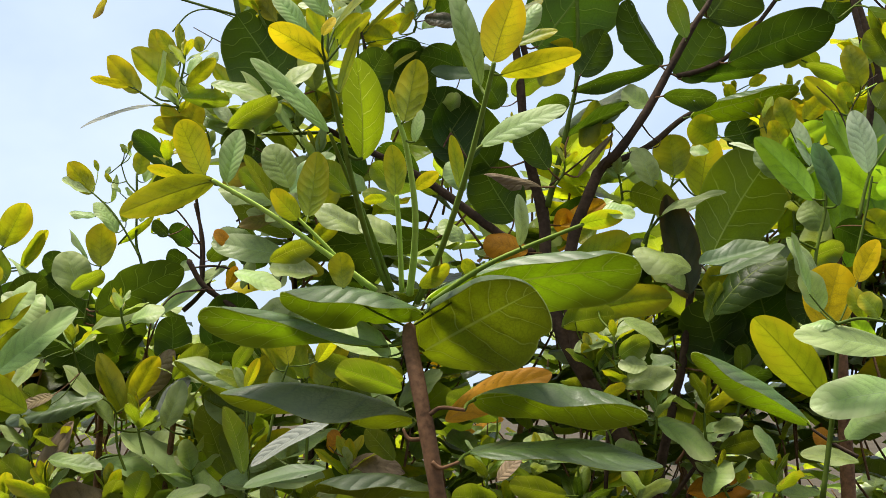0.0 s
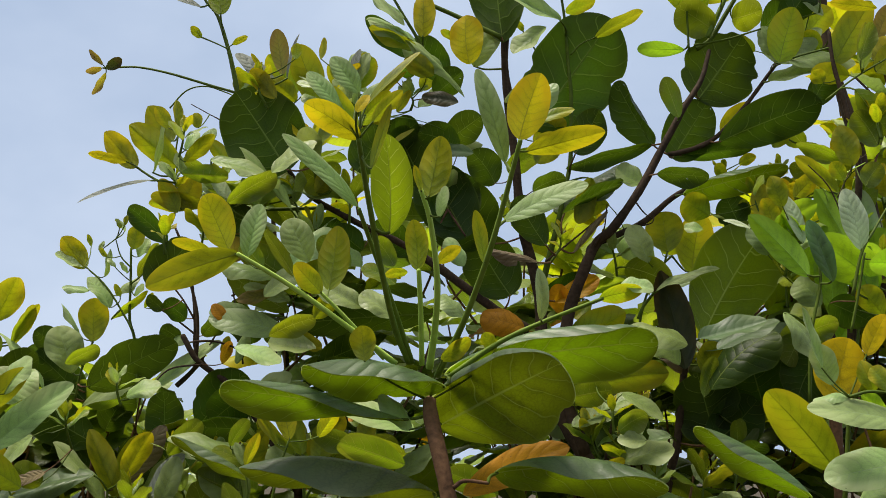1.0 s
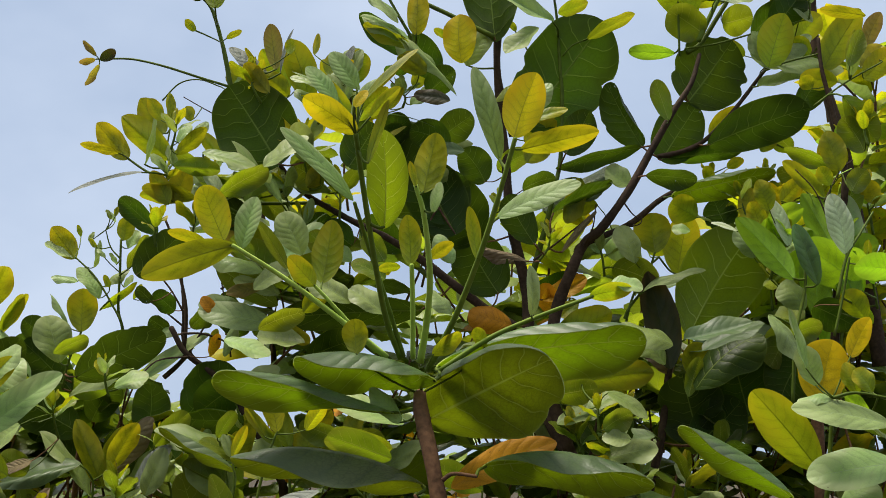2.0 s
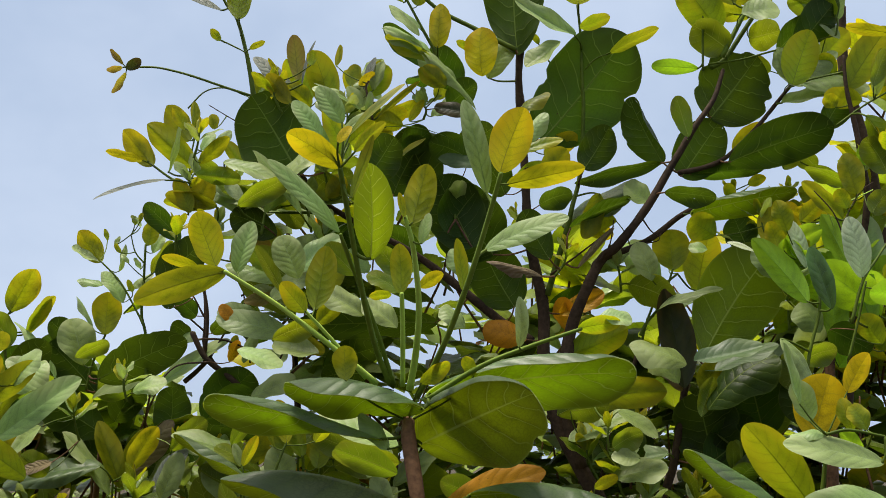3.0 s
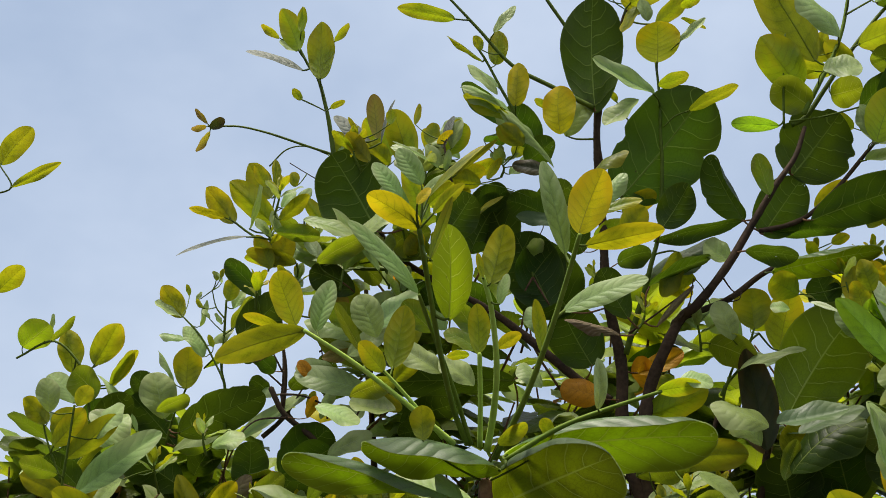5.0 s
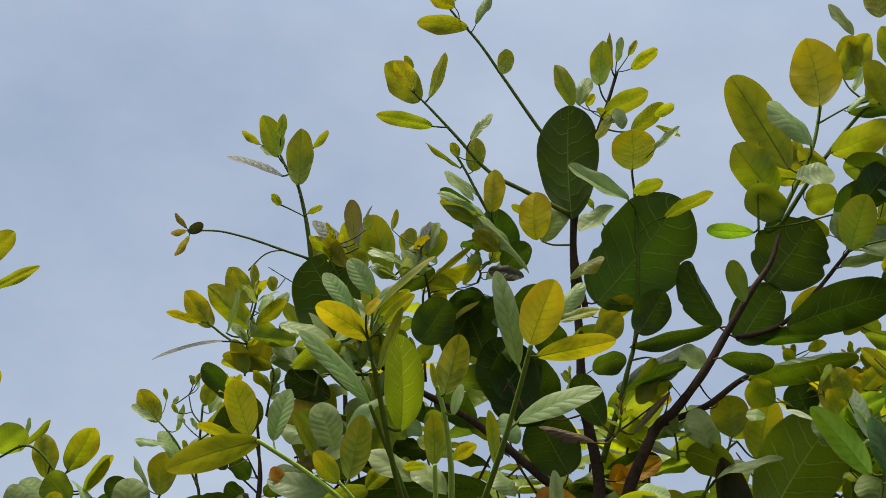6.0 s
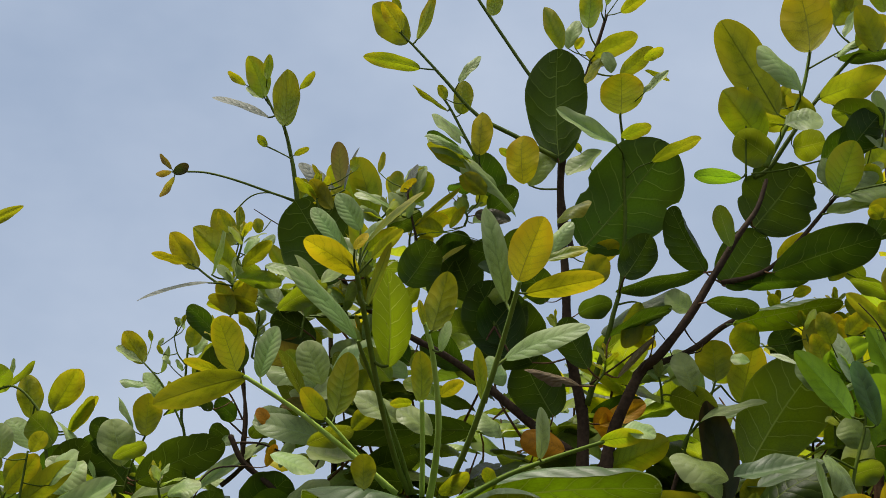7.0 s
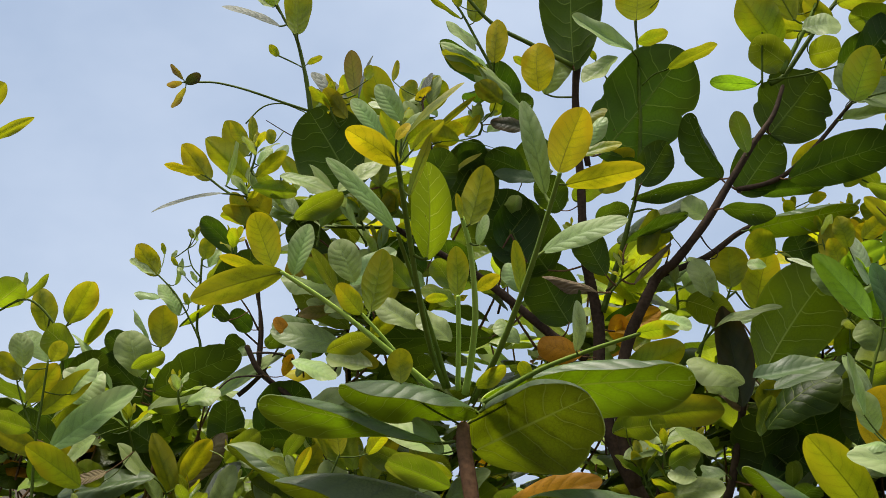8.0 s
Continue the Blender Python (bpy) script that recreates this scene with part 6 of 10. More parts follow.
leaf(tree, "young", 0.350, 1.715, 1.468, 92, -12, -58, 0.026, 0.014, 0)
leaf(tree, "dark", 0.554, 1.777, 1.499, 27, -13, -173, 0.084, 0.046, 1)
leaf(tree, "sage", 0.556, 1.784, 1.505, 30, -1, -33, 0.074, 0.031, 1)
leaf(tree, "dark", 0.553, 1.783, 1.510, 36, 15, 105, 0.065, 0.036, 1)
leaf(tree, "waxy", 0.558, 1.785, 1.516, 60, -21, -126, 0.053, 0.030, 0)
leaf(tree, "dark", 0.557, 1.788, 1.522, 80, 19, 85, 0.046, 0.025, 1)
leaf(tree, "green", 0.558, 1.788, 1.527, 71, -3, 157, 0.047, 0.021, 0)
leaf(tree, "green", 0.560, 1.791, 1.533, 98, -3, 158, 0.042, 0.020, 1)
leaf(tree, "pale", 0.396, 1.716, 1.353, 36, -30, -146, 0.062, 0.027, 1)
leaf(tree, "young", 0.395, 1.721, 1.356, 16, 29, 14, 0.054, 0.027, 1)
leaf(tree, "pale", 0.396, 1.717, 1.361, 40, -13, 146, 0.062, 0.033, 1)
leaf(tree, "green", 0.401, 1.721, 1.365, 49, -25, -110, 0.049, 0.023, 1)
leaf(tree, "green", 0.399, 1.723, 1.369, 57, 19, 86, 0.051, 0.027, 1)
leaf(tree, "young", 0.403, 1.722, 1.372, 68, -21, 163, 0.043, 0.020, 3)
leaf(tree, "young", 0.405, 1.725, 1.376, 110, -2, 127, 0.034, 0.018, 1)
leaf(tree, "young", 0.405, 1.726, 1.380, 79, 10, 105, 0.034, 0.018, 0)
leaf(tree, "pale", 0.524, 1.748, 1.367, 17, -10, -57, 0.051, 0.022, 0)
leaf(tree, "pale", 0.518, 1.745, 1.373, 39, 10, 122, 0.056, 0.023, 1)
leaf(tree, "pale", 0.521, 1.746, 1.377, 45, 3, -102, 0.051, 0.020, 2)
leaf(tree, "sage", 0.516, 1.747, 1.381, 52, -12, 44, 0.044, 0.021, 0)
leaf(tree, "young", 0.517, 1.745, 1.386, 70, 13, -142, 0.043, 0.017, 0)
leaf(tree, "young", 0.516, 1.747, 1.390, 73, -10, -58, 0.030, 0.013, 0)
leaf(tree, "young", 0.513, 1.747, 1.394, 63, 2, 93, 0.032, 0.014, 2)
leaf(tree, "olive", 0.593, 1.721, 1.368, 30, 11, -163, 0.065, 0.033, 2)
leaf(tree, "sage", 0.592, 1.728, 1.372, 40, -28, -33, 0.050, 0.022, 3)
leaf(tree, "green", 0.588, 1.727, 1.377, 58, 26, 156, 0.044, 0.023, 1)
leaf(tree, "green", 0.590, 1.730, 1.382, 66, -14, -118, 0.043, 0.021, 1)
leaf(tree, "green", 0.586, 1.733, 1.386, 79, 29, 112, 0.038, 0.019, 3)
leaf(tree, "young", 0.586, 1.733, 1.391, 68, -2, -140, 0.031, 0.013, 2)
leaf(tree, "young", 0.584, 1.737, 1.395, 85, -26, -86, 0.031, 0.017, 1)
leaf(tree, "dark", 0.314, 1.755, 1.328, 27, 12, -32, 0.072, 0.033, 3)
leaf(tree, "green", 0.311, 1.751, 1.334, 39, -8, 108, 0.057, 0.028, 0)
leaf(tree, "dark", 0.317, 1.750, 1.339, 29, -3, -126, 0.067, 0.035, 1)
leaf(tree, "dark", 0.315, 1.754, 1.345, 39, 9, 19, 0.060, 0.032, 1)
leaf(tree, "dark", 0.317, 1.750, 1.351, 67, -12, 147, 0.040, 0.017, 1)
leaf(tree, "green", 0.319, 1.751, 1.357, 76, 12, -6, 0.046, 0.023, 2)
leaf(tree, "dark", 0.319, 1.750, 1.362, 87, -2, 79, 0.039, 0.018, 3)
leaf(tree, "young", 0.229, 1.770, 1.321, 12, 15, 160, 0.072, 0.033, 0)
leaf(tree, "pale", 0.231, 1.774, 1.327, 39, -7, -59, 0.061, 0.031, 1)
leaf(tree, "green", 0.225, 1.772, 1.332, 42, 2, 104, 0.056, 0.031, 1)
leaf(tree, "young", 0.227, 1.771, 1.337, 46, 10, -119, 0.041, 0.020, 1)
leaf(tree, "green", 0.224, 1.774, 1.342, 55, -17, -4, 0.037, 0.016, 2)
leaf(tree, "young", 0.222, 1.771, 1.347, 79, 17, -168, 0.035, 0.018, 2)
leaf(tree, "young", 0.222, 1.772, 1.352, 73, -5, -68, 0.035, 0.020, 3)
leaf(tree, "young", 0.366, 1.711, 1.571, 29, 6, 110, 0.032, 0.015, 3)
leaf(tree, "young", 0.371, 1.711, 1.575, 30, -8, -106, 0.031, 0.014, 1)
leaf(tree, "young", 0.368, 1.714, 1.579, 62, 7, 38, 0.026, 0.011, 0)
leaf(tree, "young", 0.368, 1.711, 1.582, 61, -0, 165, 0.026, 0.012, 2)
leaf(tree, "gold", 0.370, 1.714, 1.586, 71, -7, -75, 0.021, 0.009, 1)
leaf(tree, "young", 0.368, 1.714, 1.589, 71, 8, 89, 0.019, 0.008, 2)
leaf(tree, "sage", 0.414, 1.789, 1.583, 21, -17, 176, 0.041, 0.019, 1)
leaf(tree, "gold", 0.417, 1.792, 1.587, 33, 23, -37, 0.029, 0.015, 3)
leaf(tree, "gold", 0.414, 1.789, 1.591, 56, -17, 81, 0.025, 0.010, 0)
leaf(tree, "gold", 0.418, 1.788, 1.594, 64, 24, -63, 0.025, 0.014, 1)
leaf(tree, "gold", 0.417, 1.787, 1.598, 85, -1, 41, 0.020, 0.009, 3)
leaf(tree, "young", 0.418, 1.785, 1.601, 94, -15, 73, 0.015, 0.006, 1)
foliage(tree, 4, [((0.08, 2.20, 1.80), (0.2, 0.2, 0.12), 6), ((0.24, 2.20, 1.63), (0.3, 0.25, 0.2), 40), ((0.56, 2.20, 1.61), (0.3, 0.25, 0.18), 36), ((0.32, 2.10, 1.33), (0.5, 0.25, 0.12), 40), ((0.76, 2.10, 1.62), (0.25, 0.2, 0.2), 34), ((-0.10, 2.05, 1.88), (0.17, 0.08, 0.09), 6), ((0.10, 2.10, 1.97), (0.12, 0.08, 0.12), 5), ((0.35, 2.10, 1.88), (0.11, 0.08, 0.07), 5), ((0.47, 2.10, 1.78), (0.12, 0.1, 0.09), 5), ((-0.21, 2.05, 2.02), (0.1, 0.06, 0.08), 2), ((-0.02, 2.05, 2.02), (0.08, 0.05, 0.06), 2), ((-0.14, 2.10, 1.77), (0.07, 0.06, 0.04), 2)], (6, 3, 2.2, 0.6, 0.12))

# ---------------------------------------------------------------- dense leafy shrub with pale and yellow shoots
left_thicket = shrub("dense leafy shrub with pale and yellow shoots", -0.4, 1.95)
stem(left_thicket, "stem", SHOOT, 0.0028, 0.0019, (-0.374, 1.949, 1.628), (-0.382, 1.949, 1.712), (-0.392, 1.949, 1.749), (-0.393, 1.949, 1.806), (-0.395, 1.949, 1.867))
stem(left_thicket, "stem", SHOOT, 0.0019, 0.0014, (-0.383, 1.934, 1.729), (-0.393, 1.934, 1.747), (-0.428, 1.934, 1.800), (-0.465, 1.934, 1.835))
stem(left_thicket, "stem", DARK_BARK, 0.0033, 0.0019, (-0.287, 1.967, 1.713), (-0.288, 1.967, 1.751), (-0.295, 1.967, 1.808), (-0.306, 1.967, 1.857), (-0.327, 1.967, 1.906))
stem(left_thicket, "stem", SHOOT, 0.0023, 0.0019, (-0.481, 1.965, 1.620), (-0.473, 1.965, 1.667), (-0.456, 1.965, 1.714))
stem(left_thicket, "branch", DARK_BARK, 0.0046, 0.0037, (-0.164, 1.952, 1.580), (-0.192, 1.952, 1.606), (-0.230, 1.952, 1.636), (-0.274, 1.952, 1.683), (-0.284, 1.952, 1.711))
stem(left_thicket, "stem", DARK_BARK, 0.0037, 0.0023, (-0.280, 1.942, 1.673), (-0.277, 1.942, 1.719), (-0.281, 1.942, 1.766), (-0.294, 1.942, 1.814))
stem(left_thicket, "twig", DARK_BARK, 0.0019, 0.0014, (-0.283, 1.966, 1.722), (-0.321, 1.966, 1.751), (-0.351, 1.966, 1.770))
stem(left_thicket, "twig", DARK_BARK, 0.0019, 0.0014, (-0.274, 1.953, 1.674), (-0.251, 1.953, 1.720), (-0.233, 1.953, 1.749))
stem(left_thicket, "stem", DARK_BARK, 0.0036, 0.0027, (-0.553, 1.915, 1.133), (-0.547, 1.915, 1.328), (-0.545, 1.915, 1.400), (-0.528, 1.915, 1.455))
stem(left_thicket, "stem", SHOOT, 0.0027, 0.0018, (-0.364, 1.914, 1.222), (-0.376, 1.914, 1.346), (-0.401, 1.914, 1.418), (-0.405, 1.914, 1.473))
stem(left_thicket, "stem", SHOOT, 0.0027, 0.0018, (-0.188, 1.900, 1.225), (-0.190, 1.900, 1.356), (-0.186, 1.900, 1.409))
stem(left_thicket, "stem", SHOOT, 0.0028, 0.0019, (-0.607, 1.947, 1.630), (-0.622, 1.947, 1.693), (-0.634, 1.947, 1.735), (-0.693, 1.947, 1.784), (-0.758, 1.947, 1.752))
stem(left_thicket, "stem", SHOOT, 0.0024, 0.0016, (-0.530, 1.694, 1.445), (-0.535, 1.694, 1.541), (-0.533, 1.694, 1.591), (-0.531, 1.694, 1.657))
stem(left_thicket, "twig", SHOOT, 0.0016, 0.0012, (-0.542, 1.710, 1.542), (-0.575, 1.710, 1.607), (-0.590, 1.710, 1.656))
stem(left_thicket, "twig", DARK_BARK, 0.0020, 0.0014, (-0.277, 1.923, 1.708), (-0.245, 1.923, 1.708), (-0.208, 1.923, 1.696), (-0.161, 1.923, 1.670))
stem(left_thicket, "twig", DARK_BARK, 0.0018, 0.0011, (-0.281, 1.932, 1.746), (-0.305, 1.932, 1.784), (-0.339, 1.932, 1.822))
stem(left_thicket, "twig", DARK_BARK, 0.0018, 0.0013, (-0.202, 1.946, 1.673), (-0.211, 1.946, 1.738), (-0.224, 1.946, 1.804))
stem(left_thicket, "twig", DARK_BARK, 0.0018, 0.0011, (-0.261, 1.914, 1.670), (-0.315, 1.914, 1.662), (-0.349, 1.914, 1.625))
stem(left_thicket, "twig", DARK_BARK, 0.0017, 0.0011, (-0.217, 1.912, 1.780), (-0.181, 1.912, 1.799), (-0.163, 1.912, 1.817))
stem(left_thicket, "twig", DARK_BARK, 0.0018, 0.0011, (-0.151, 1.919, 1.670), (-0.134, 1.919, 1.716), (-0.125, 1.919, 1.762))
stem(left_thicket, "twig", SHOOT, 0.0015, 0.0009, (-0.392, 1.941, 1.834), (-0.409, 1.941, 1.853), (-0.419, 1.941, 1.882))
stem(left_thicket, "twig", SHOOT, 0.0015, 0.0009, (-0.390, 1.935, 1.804), (-0.368, 1.935, 1.823), (-0.357, 1.935, 1.851))
stem(left_thicket, "twig", SHOOT, 0.0017, 0.0013, (-0.822, 1.793, 1.948), (-0.772, 1.793, 1.997), (-0.730, 1.793, 2.016), (-0.755, 1.793, 2.054))
stem(left_thicket, "stem", SHOOT, 0.0026, 0.0019, (-0.081, 1.807, 1.380), (-0.079, 1.807, 1.456), (-0.082, 1.807, 1.529), (-0.096, 1.807, 1.576))
stem(left_thicket, "stem", SHOOT, 0.0021, 0.0016, (-0.081, 1.818, 1.456), (-0.058, 1.818, 1.499), (-0.054, 1.818, 1.542))
stem(left_thicket, "stem", SHOOT, 0.0021, 0.0016, (-0.166, 1.802, 1.406), (-0.172, 1.802, 1.474), (-0.186, 1.802, 1.533))
stem(left_thicket, "shoot", SHOOT, 0.0022, 0.0014, (-0.036, 1.895, 1.493), (-0.046, 1.887, 1.518), (-0.053, 1.881, 1.543))
stem(left_thicket, "shoot", SHOOT, 0.0022, 0.0014, (-0.101, 1.909, 1.482), (-0.105, 1.902, 1.513), (-0.101, 1.897, 1.544))
stem(left_thicket, "shoot", SHOOT, 0.0022, 0.0014, (-0.153, 1.821, 1.509), (-0.156, 1.826, 1.530), (-0.152, 1.830, 1.551))
stem(left_thicket, "shoot", SHOOT, 0.0022, 0.0014, (-0.239, 1.864, 1.476), (-0.229, 1.880, 1.501), (-0.227, 1.890, 1.526))
stem(left_thicket, "shoot", SHOOT, 0.0022, 0.0014, (-0.264, 1.849, 1.435), (-0.270, 1.862, 1.463), (-0.284, 1.865, 1.491))
stem(left_thicket, "shoot", SHOOT, 0.0022, 0.0014, (-0.338, 1.849, 1.412), (-0.350, 1.858, 1.443), (-0.355, 1.862, 1.473))
stem(left_thicket, "shoot", SHOOT, 0.0022, 0.0014, (-0.474, 1.900, 1.374), (-0.474, 1.897, 1.405), (-0.475, 1.898, 1.437))
stem(left_thicket, "shoot", SHOOT, 0.0022, 0.0014, (-0.528, 1.906, 1.378), (-0.538, 1.901, 1.408), (-0.536, 1.890, 1.437))
stem(left_thicket, "shoot", SHOOT, 0.0022, 0.0014, (-0.256, 1.888, 1.331), (-0.273, 1.896, 1.366), (-0.281, 1.898, 1.401))
stem(left_thicket, "shoot", SHOOT, 0.0022, 0.0014, (-0.167, 1.816, 1.371), (-0.170, 1.816, 1.401), (-0.174, 1.816, 1.431))
stem(left_thicket, "shoot", SHOOT, 0.0022, 0.0014, (-0.109, 1.878, 1.340), (-0.111, 1.876, 1.371), (-0.115, 1.881, 1.402))
stem(left_thicket, "shoot", SHOOT, 0.0022, 0.0014, (-0.023, 1.831, 1.337), (-0.021, 1.829, 1.371), (-0.018, 1.821, 1.405))
stem(left_thicket, "shoot", SHOOT, 0.0022, 0.0014, (0.022, 1.904, 1.409), (0.028, 1.899, 1.440), (0.027, 1.894, 1.472))
stem(left_thicket, "shoot", SHOOT, 0.0022, 0.0014, (-0.406, 1.897, 1.285), (-0.408, 1.893, 1.321), (-0.408, 1.897, 1.357))
stem(left_thicket, "shoot", SHOOT, 0.0022, 0.0014, (-0.476, 1.866, 1.311), (-0.487, 1.863, 1.340), (-0.492, 1.853, 1.369))
stem(left_thicket, "shoot", SHOOT, 0.0022, 0.0014, (-0.127, 1.911, 1.266), (-0.137, 1.903, 1.298), (-0.153, 1.899, 1.330))
stem(left_thicket, "shoot", SHOOT, 0.0022, 0.0014, (-0.531, 1.828, 1.294), (-0.539, 1.820, 1.324), (-0.540, 1.818, 1.354))
stem(left_thicket, "shoot", SHOOT, 0.0022, 0.0014, (-0.302, 1.869, 1.505), (-0.299, 1.877, 1.525), (-0.298, 1.878, 1.544))
stem(left_thicket, "shoot", SHOOT, 0.0022, 0.0014, (-0.443, 1.851, 1.536), (-0.447, 1.837, 1.561), (-0.450, 1.830, 1.586))
stem(left_thicket, "shoot", SHOOT, 0.0022, 0.0014, (-0.347, 1.772, 1.596), (-0.352, 1.766, 1.617), (-0.353, 1.764, 1.638))
leaf(left_thicket, "gold", -0.473, 1.961, 1.837, 84, 39, 171, 0.069, 0.041, 1)
leaf(left_thicket, "pale", -0.476, 1.963, 1.837, 33, -31, 72, 0.057, 0.029, 3)
leaf(left_thicket, "young", -0.476, 1.992, 1.880, 84, 20, 162, 0.022, 0.010, 0)
leaf(left_thicket, "pale", -0.442, 1.964, 1.822, 98, 3, 68, 0.048, 0.015, 1)
leaf(left_thicket, "young", -0.392, 1.952, 1.866, 90, -7, -178, 0.041, 0.031, 0)
leaf(left_thicket, "pale", -0.411, 1.963, 1.899, 58, -13, 71, 0.024, 0.019, 3)
leaf(left_thicket, "pale", -0.389, 1.974, 1.857, 78, 27, -25, 0.035, 0.027, 1)
leaf(left_thicket, "green", -0.380, 1.945, 1.818, 62, -11, -110, 0.065, 0.035, 2)
leaf(left_thicket, "dark", -0.322, 1.902, 1.867, 76, 46, 160, 0.090, 0.039, 2)
leaf(left_thicket, "pale", -0.463, 1.952, 1.796, 12, -40, 82, 0.046, 0.023, 2)
leaf(left_thicket, "pale", -0.419, 1.927, 1.764, 59, -21, 60, 0.064, 0.036, 1)
leaf(left_thicket, "gold", -0.426, 1.952, 1.781, 82, 36, 166, 0.032, 0.016, 0)
leaf(left_thicket, "young", -0.422, 1.945, 1.747, 44, -26, -113, 0.077, 0.018, 4)
leaf(left_thicket, "sage", -0.423, 1.968, 1.790, 46, 36, -59, 0.050, 0.028, 2)
leaf(left_thicket, "gold", -0.452, 1.952, 1.712, 90, 1, -175, 0.073, 0.051, 1)
leaf(left_thicket, "sage", -0.475, 1.926, 1.658, 78, -16, 37, 0.082, 0.064, 1)
leaf(left_thicket, "pale", -0.481, 1.971, 1.722, 60, -9, 75, 0.066, 0.015, 2)
leaf(left_thicket, "gold", -0.605, 1.945, 1.749, 76, -17, -141, 0.075, 0.042, 1)
leaf(left_thicket, "young", -0.598, 1.987, 1.712, 65, -19, -125, 0.079, 0.027, 0)
leaf(left_thicket, "pale", -0.537, 1.972, 1.636, 50, -11, 76, 0.127, 0.028, 1)
leaf(left_thicket, "pale", -0.340, 1.984, 1.668, -31, -36, 110, 0.148, 0.049, 1)
leaf(left_thicket, "dark", -0.475, 1.998, 1.618, 79, 46, 165, 0.122, 0.067, 0)
leaf(left_thicket, "dark", -0.599, 1.930, 1.619, 65, -27, -135, 0.097, 0.061, 0)
leaf(left_thicket, "green", -0.613, 1.972, 1.607, 62, -22, -125, 0.079, 0.029, 0)
leaf(left_thicket, "young", -0.394, 1.931, 1.461, 90, 25, 180, 0.119, 0.040, 3)
leaf(left_thicket, "young", -0.406, 1.977, 1.480, 78, -20, -149, 0.087, 0.043, 3)
leaf(left_thicket, "gold", -0.376, 1.903, 1.490, 73, -24, -143, 0.083, 0.039, 1)
leaf(left_thicket, "withered", -0.392, 1.970, 1.482, 82, 33, -15, 0.112, 0.044, 2)
leaf(left_thicket, "sage", -0.414, 1.926, 1.449, 51, -14, 73, 0.132, 0.043, 1)
leaf(left_thicket, "sage", -0.364, 1.957, 1.444, 63, 25, -50, 0.105, 0.059, 0)
leaf(left_thicket, "dark", -0.344, 1.991, 1.548, 90, -1, -178, 0.084, 0.066, 1)
leaf(left_thicket, "dark", -0.184, 1.911, 1.624, -58, 44, 42, 0.076, 0.070, 0)
leaf(left_thicket, "orange", -0.281, 1.983, 1.549, 65, 45, 147, 0.039, 0.029, 4)
leaf(left_thicket, "pale", -0.205, 1.900, 1.504, 27, -23, 79, 0.110, 0.058, 0)
leaf(left_thicket, "green", -0.280, 1.957, 1.539, 28, 33, -74, 0.113, 0.060, 0)
leaf(left_thicket, "young", -0.131, 1.952, 1.524, 76, 29, 153, 0.082, 0.026, 4)
leaf(left_thicket, "young", -0.113, 1.995, 1.524, 88, 15, 172, 0.073, 0.041, 0)
leaf(left_thicket, "olive", -0.067, 1.921, 1.523, 80, -23, -157, 0.067, 0.030, 0)
leaf(left_thicket, "young", -0.074, 1.948, 1.513, 89, 8, 174, 0.046, 0.036, 1)
leaf(left_thicket, "olive", -0.192, 1.997, 1.506, 77, -15, -139, 0.052, 0.029, 4)
leaf(left_thicket, "sage", -0.204, 1.979, 1.502, 90, -0, 40, 0.044, 0.024, 1)
leaf(left_thicket, "green", 0.050, 1.963, 1.524, 5, 59, 94, 0.106, 0.056, 0)
leaf(left_thicket, "sage", 0.041, 1.988, 1.482, 45, 28, -65, 0.091, 0.059, 0)
leaf(left_thicket, "dark", -0.230, 1.935, 1.746, -57, -44, -43, 0.047, 0.043, 0)
leaf(left_thicket, "dark", -0.298, 1.947, 1.748, 58, 45, 138, 0.048, 0.039, 0)
leaf(left_thicket, "dark", -0.267, 1.937, 1.719, 48, -27, -117, 0.049, 0.041, 2)
leaf(left_thicket, "dark", -0.221, 1.994, 1.715, 49, -37, -125, 0.047, 0.044, 0)
leaf(left_thicket, "sage", -0.205, 1.910, 1.670, 79, 13, -40, 0.057, 0.028, 2)
leaf(left_thicket, "orange", -0.230, 1.920, 1.671, 77, -14, -136, 0.039, 0.021, 0)
leaf(left_thicket, "dark", -0.004, 1.911, 1.659, -11, 54, 81, 0.073, 0.063, 4)
leaf(left_thicket, "dark", -0.083, 1.964, 1.673, 33, -48, -116, 0.101, 0.065, 0)
leaf(left_thicket, "young", -0.231, 1.926, 1.685, 95, -14, 162, 0.033, 0.017, 4)
leaf(left_thicket, "pale", -0.142, 1.975, 1.712, -63, -25, 129, 0.047, 0.049, 0)
leaf(left_thicket, "pale", -0.233, 1.929, 1.333, 34, -16, 79, 0.201, 0.096, 3)
leaf(left_thicket, "pale", -0.224, 1.861, 1.366, 4, 32, -88, 0.164, 0.065, 3)
leaf(left_thicket, "sage", -0.041, 1.870, 1.446, -28, -28, 104, 0.155, 0.048, 3)
leaf(left_thicket, "gold", -0.179, 1.885, 1.404, 59, -49, -141, 0.076, 0.033, 0)
leaf(left_thicket, "green", -0.226, 1.929, 1.370, 87, 21, 173, 0.124, 0.057, 0)
leaf(left_thicket, "green", -0.180, 1.903, 1.372, 85, 30, 170, 0.093, 0.046, 2)
leaf(left_thicket, "orange", -0.049, 1.898, 1.409, 77, -16, 40, 0.029, 0.023, 0)
leaf(left_thicket, "sage", 0.107, 1.942, 1.322, 6, -24, 87, 0.195, 0.096, 1)
leaf(left_thicket, "withered", 0.061, 1.874, 1.382, 10, -56, 82, 0.094, 0.029, 0)
leaf(left_thicket, "dark", 0.042, 1.925, 1.417, 9, 53, 98, 0.092, 0.072, 0)
leaf(left_thicket, "dark", -0.035, 1.885, 1.366, 78, -17, -143, 0.075, 0.062, 0)
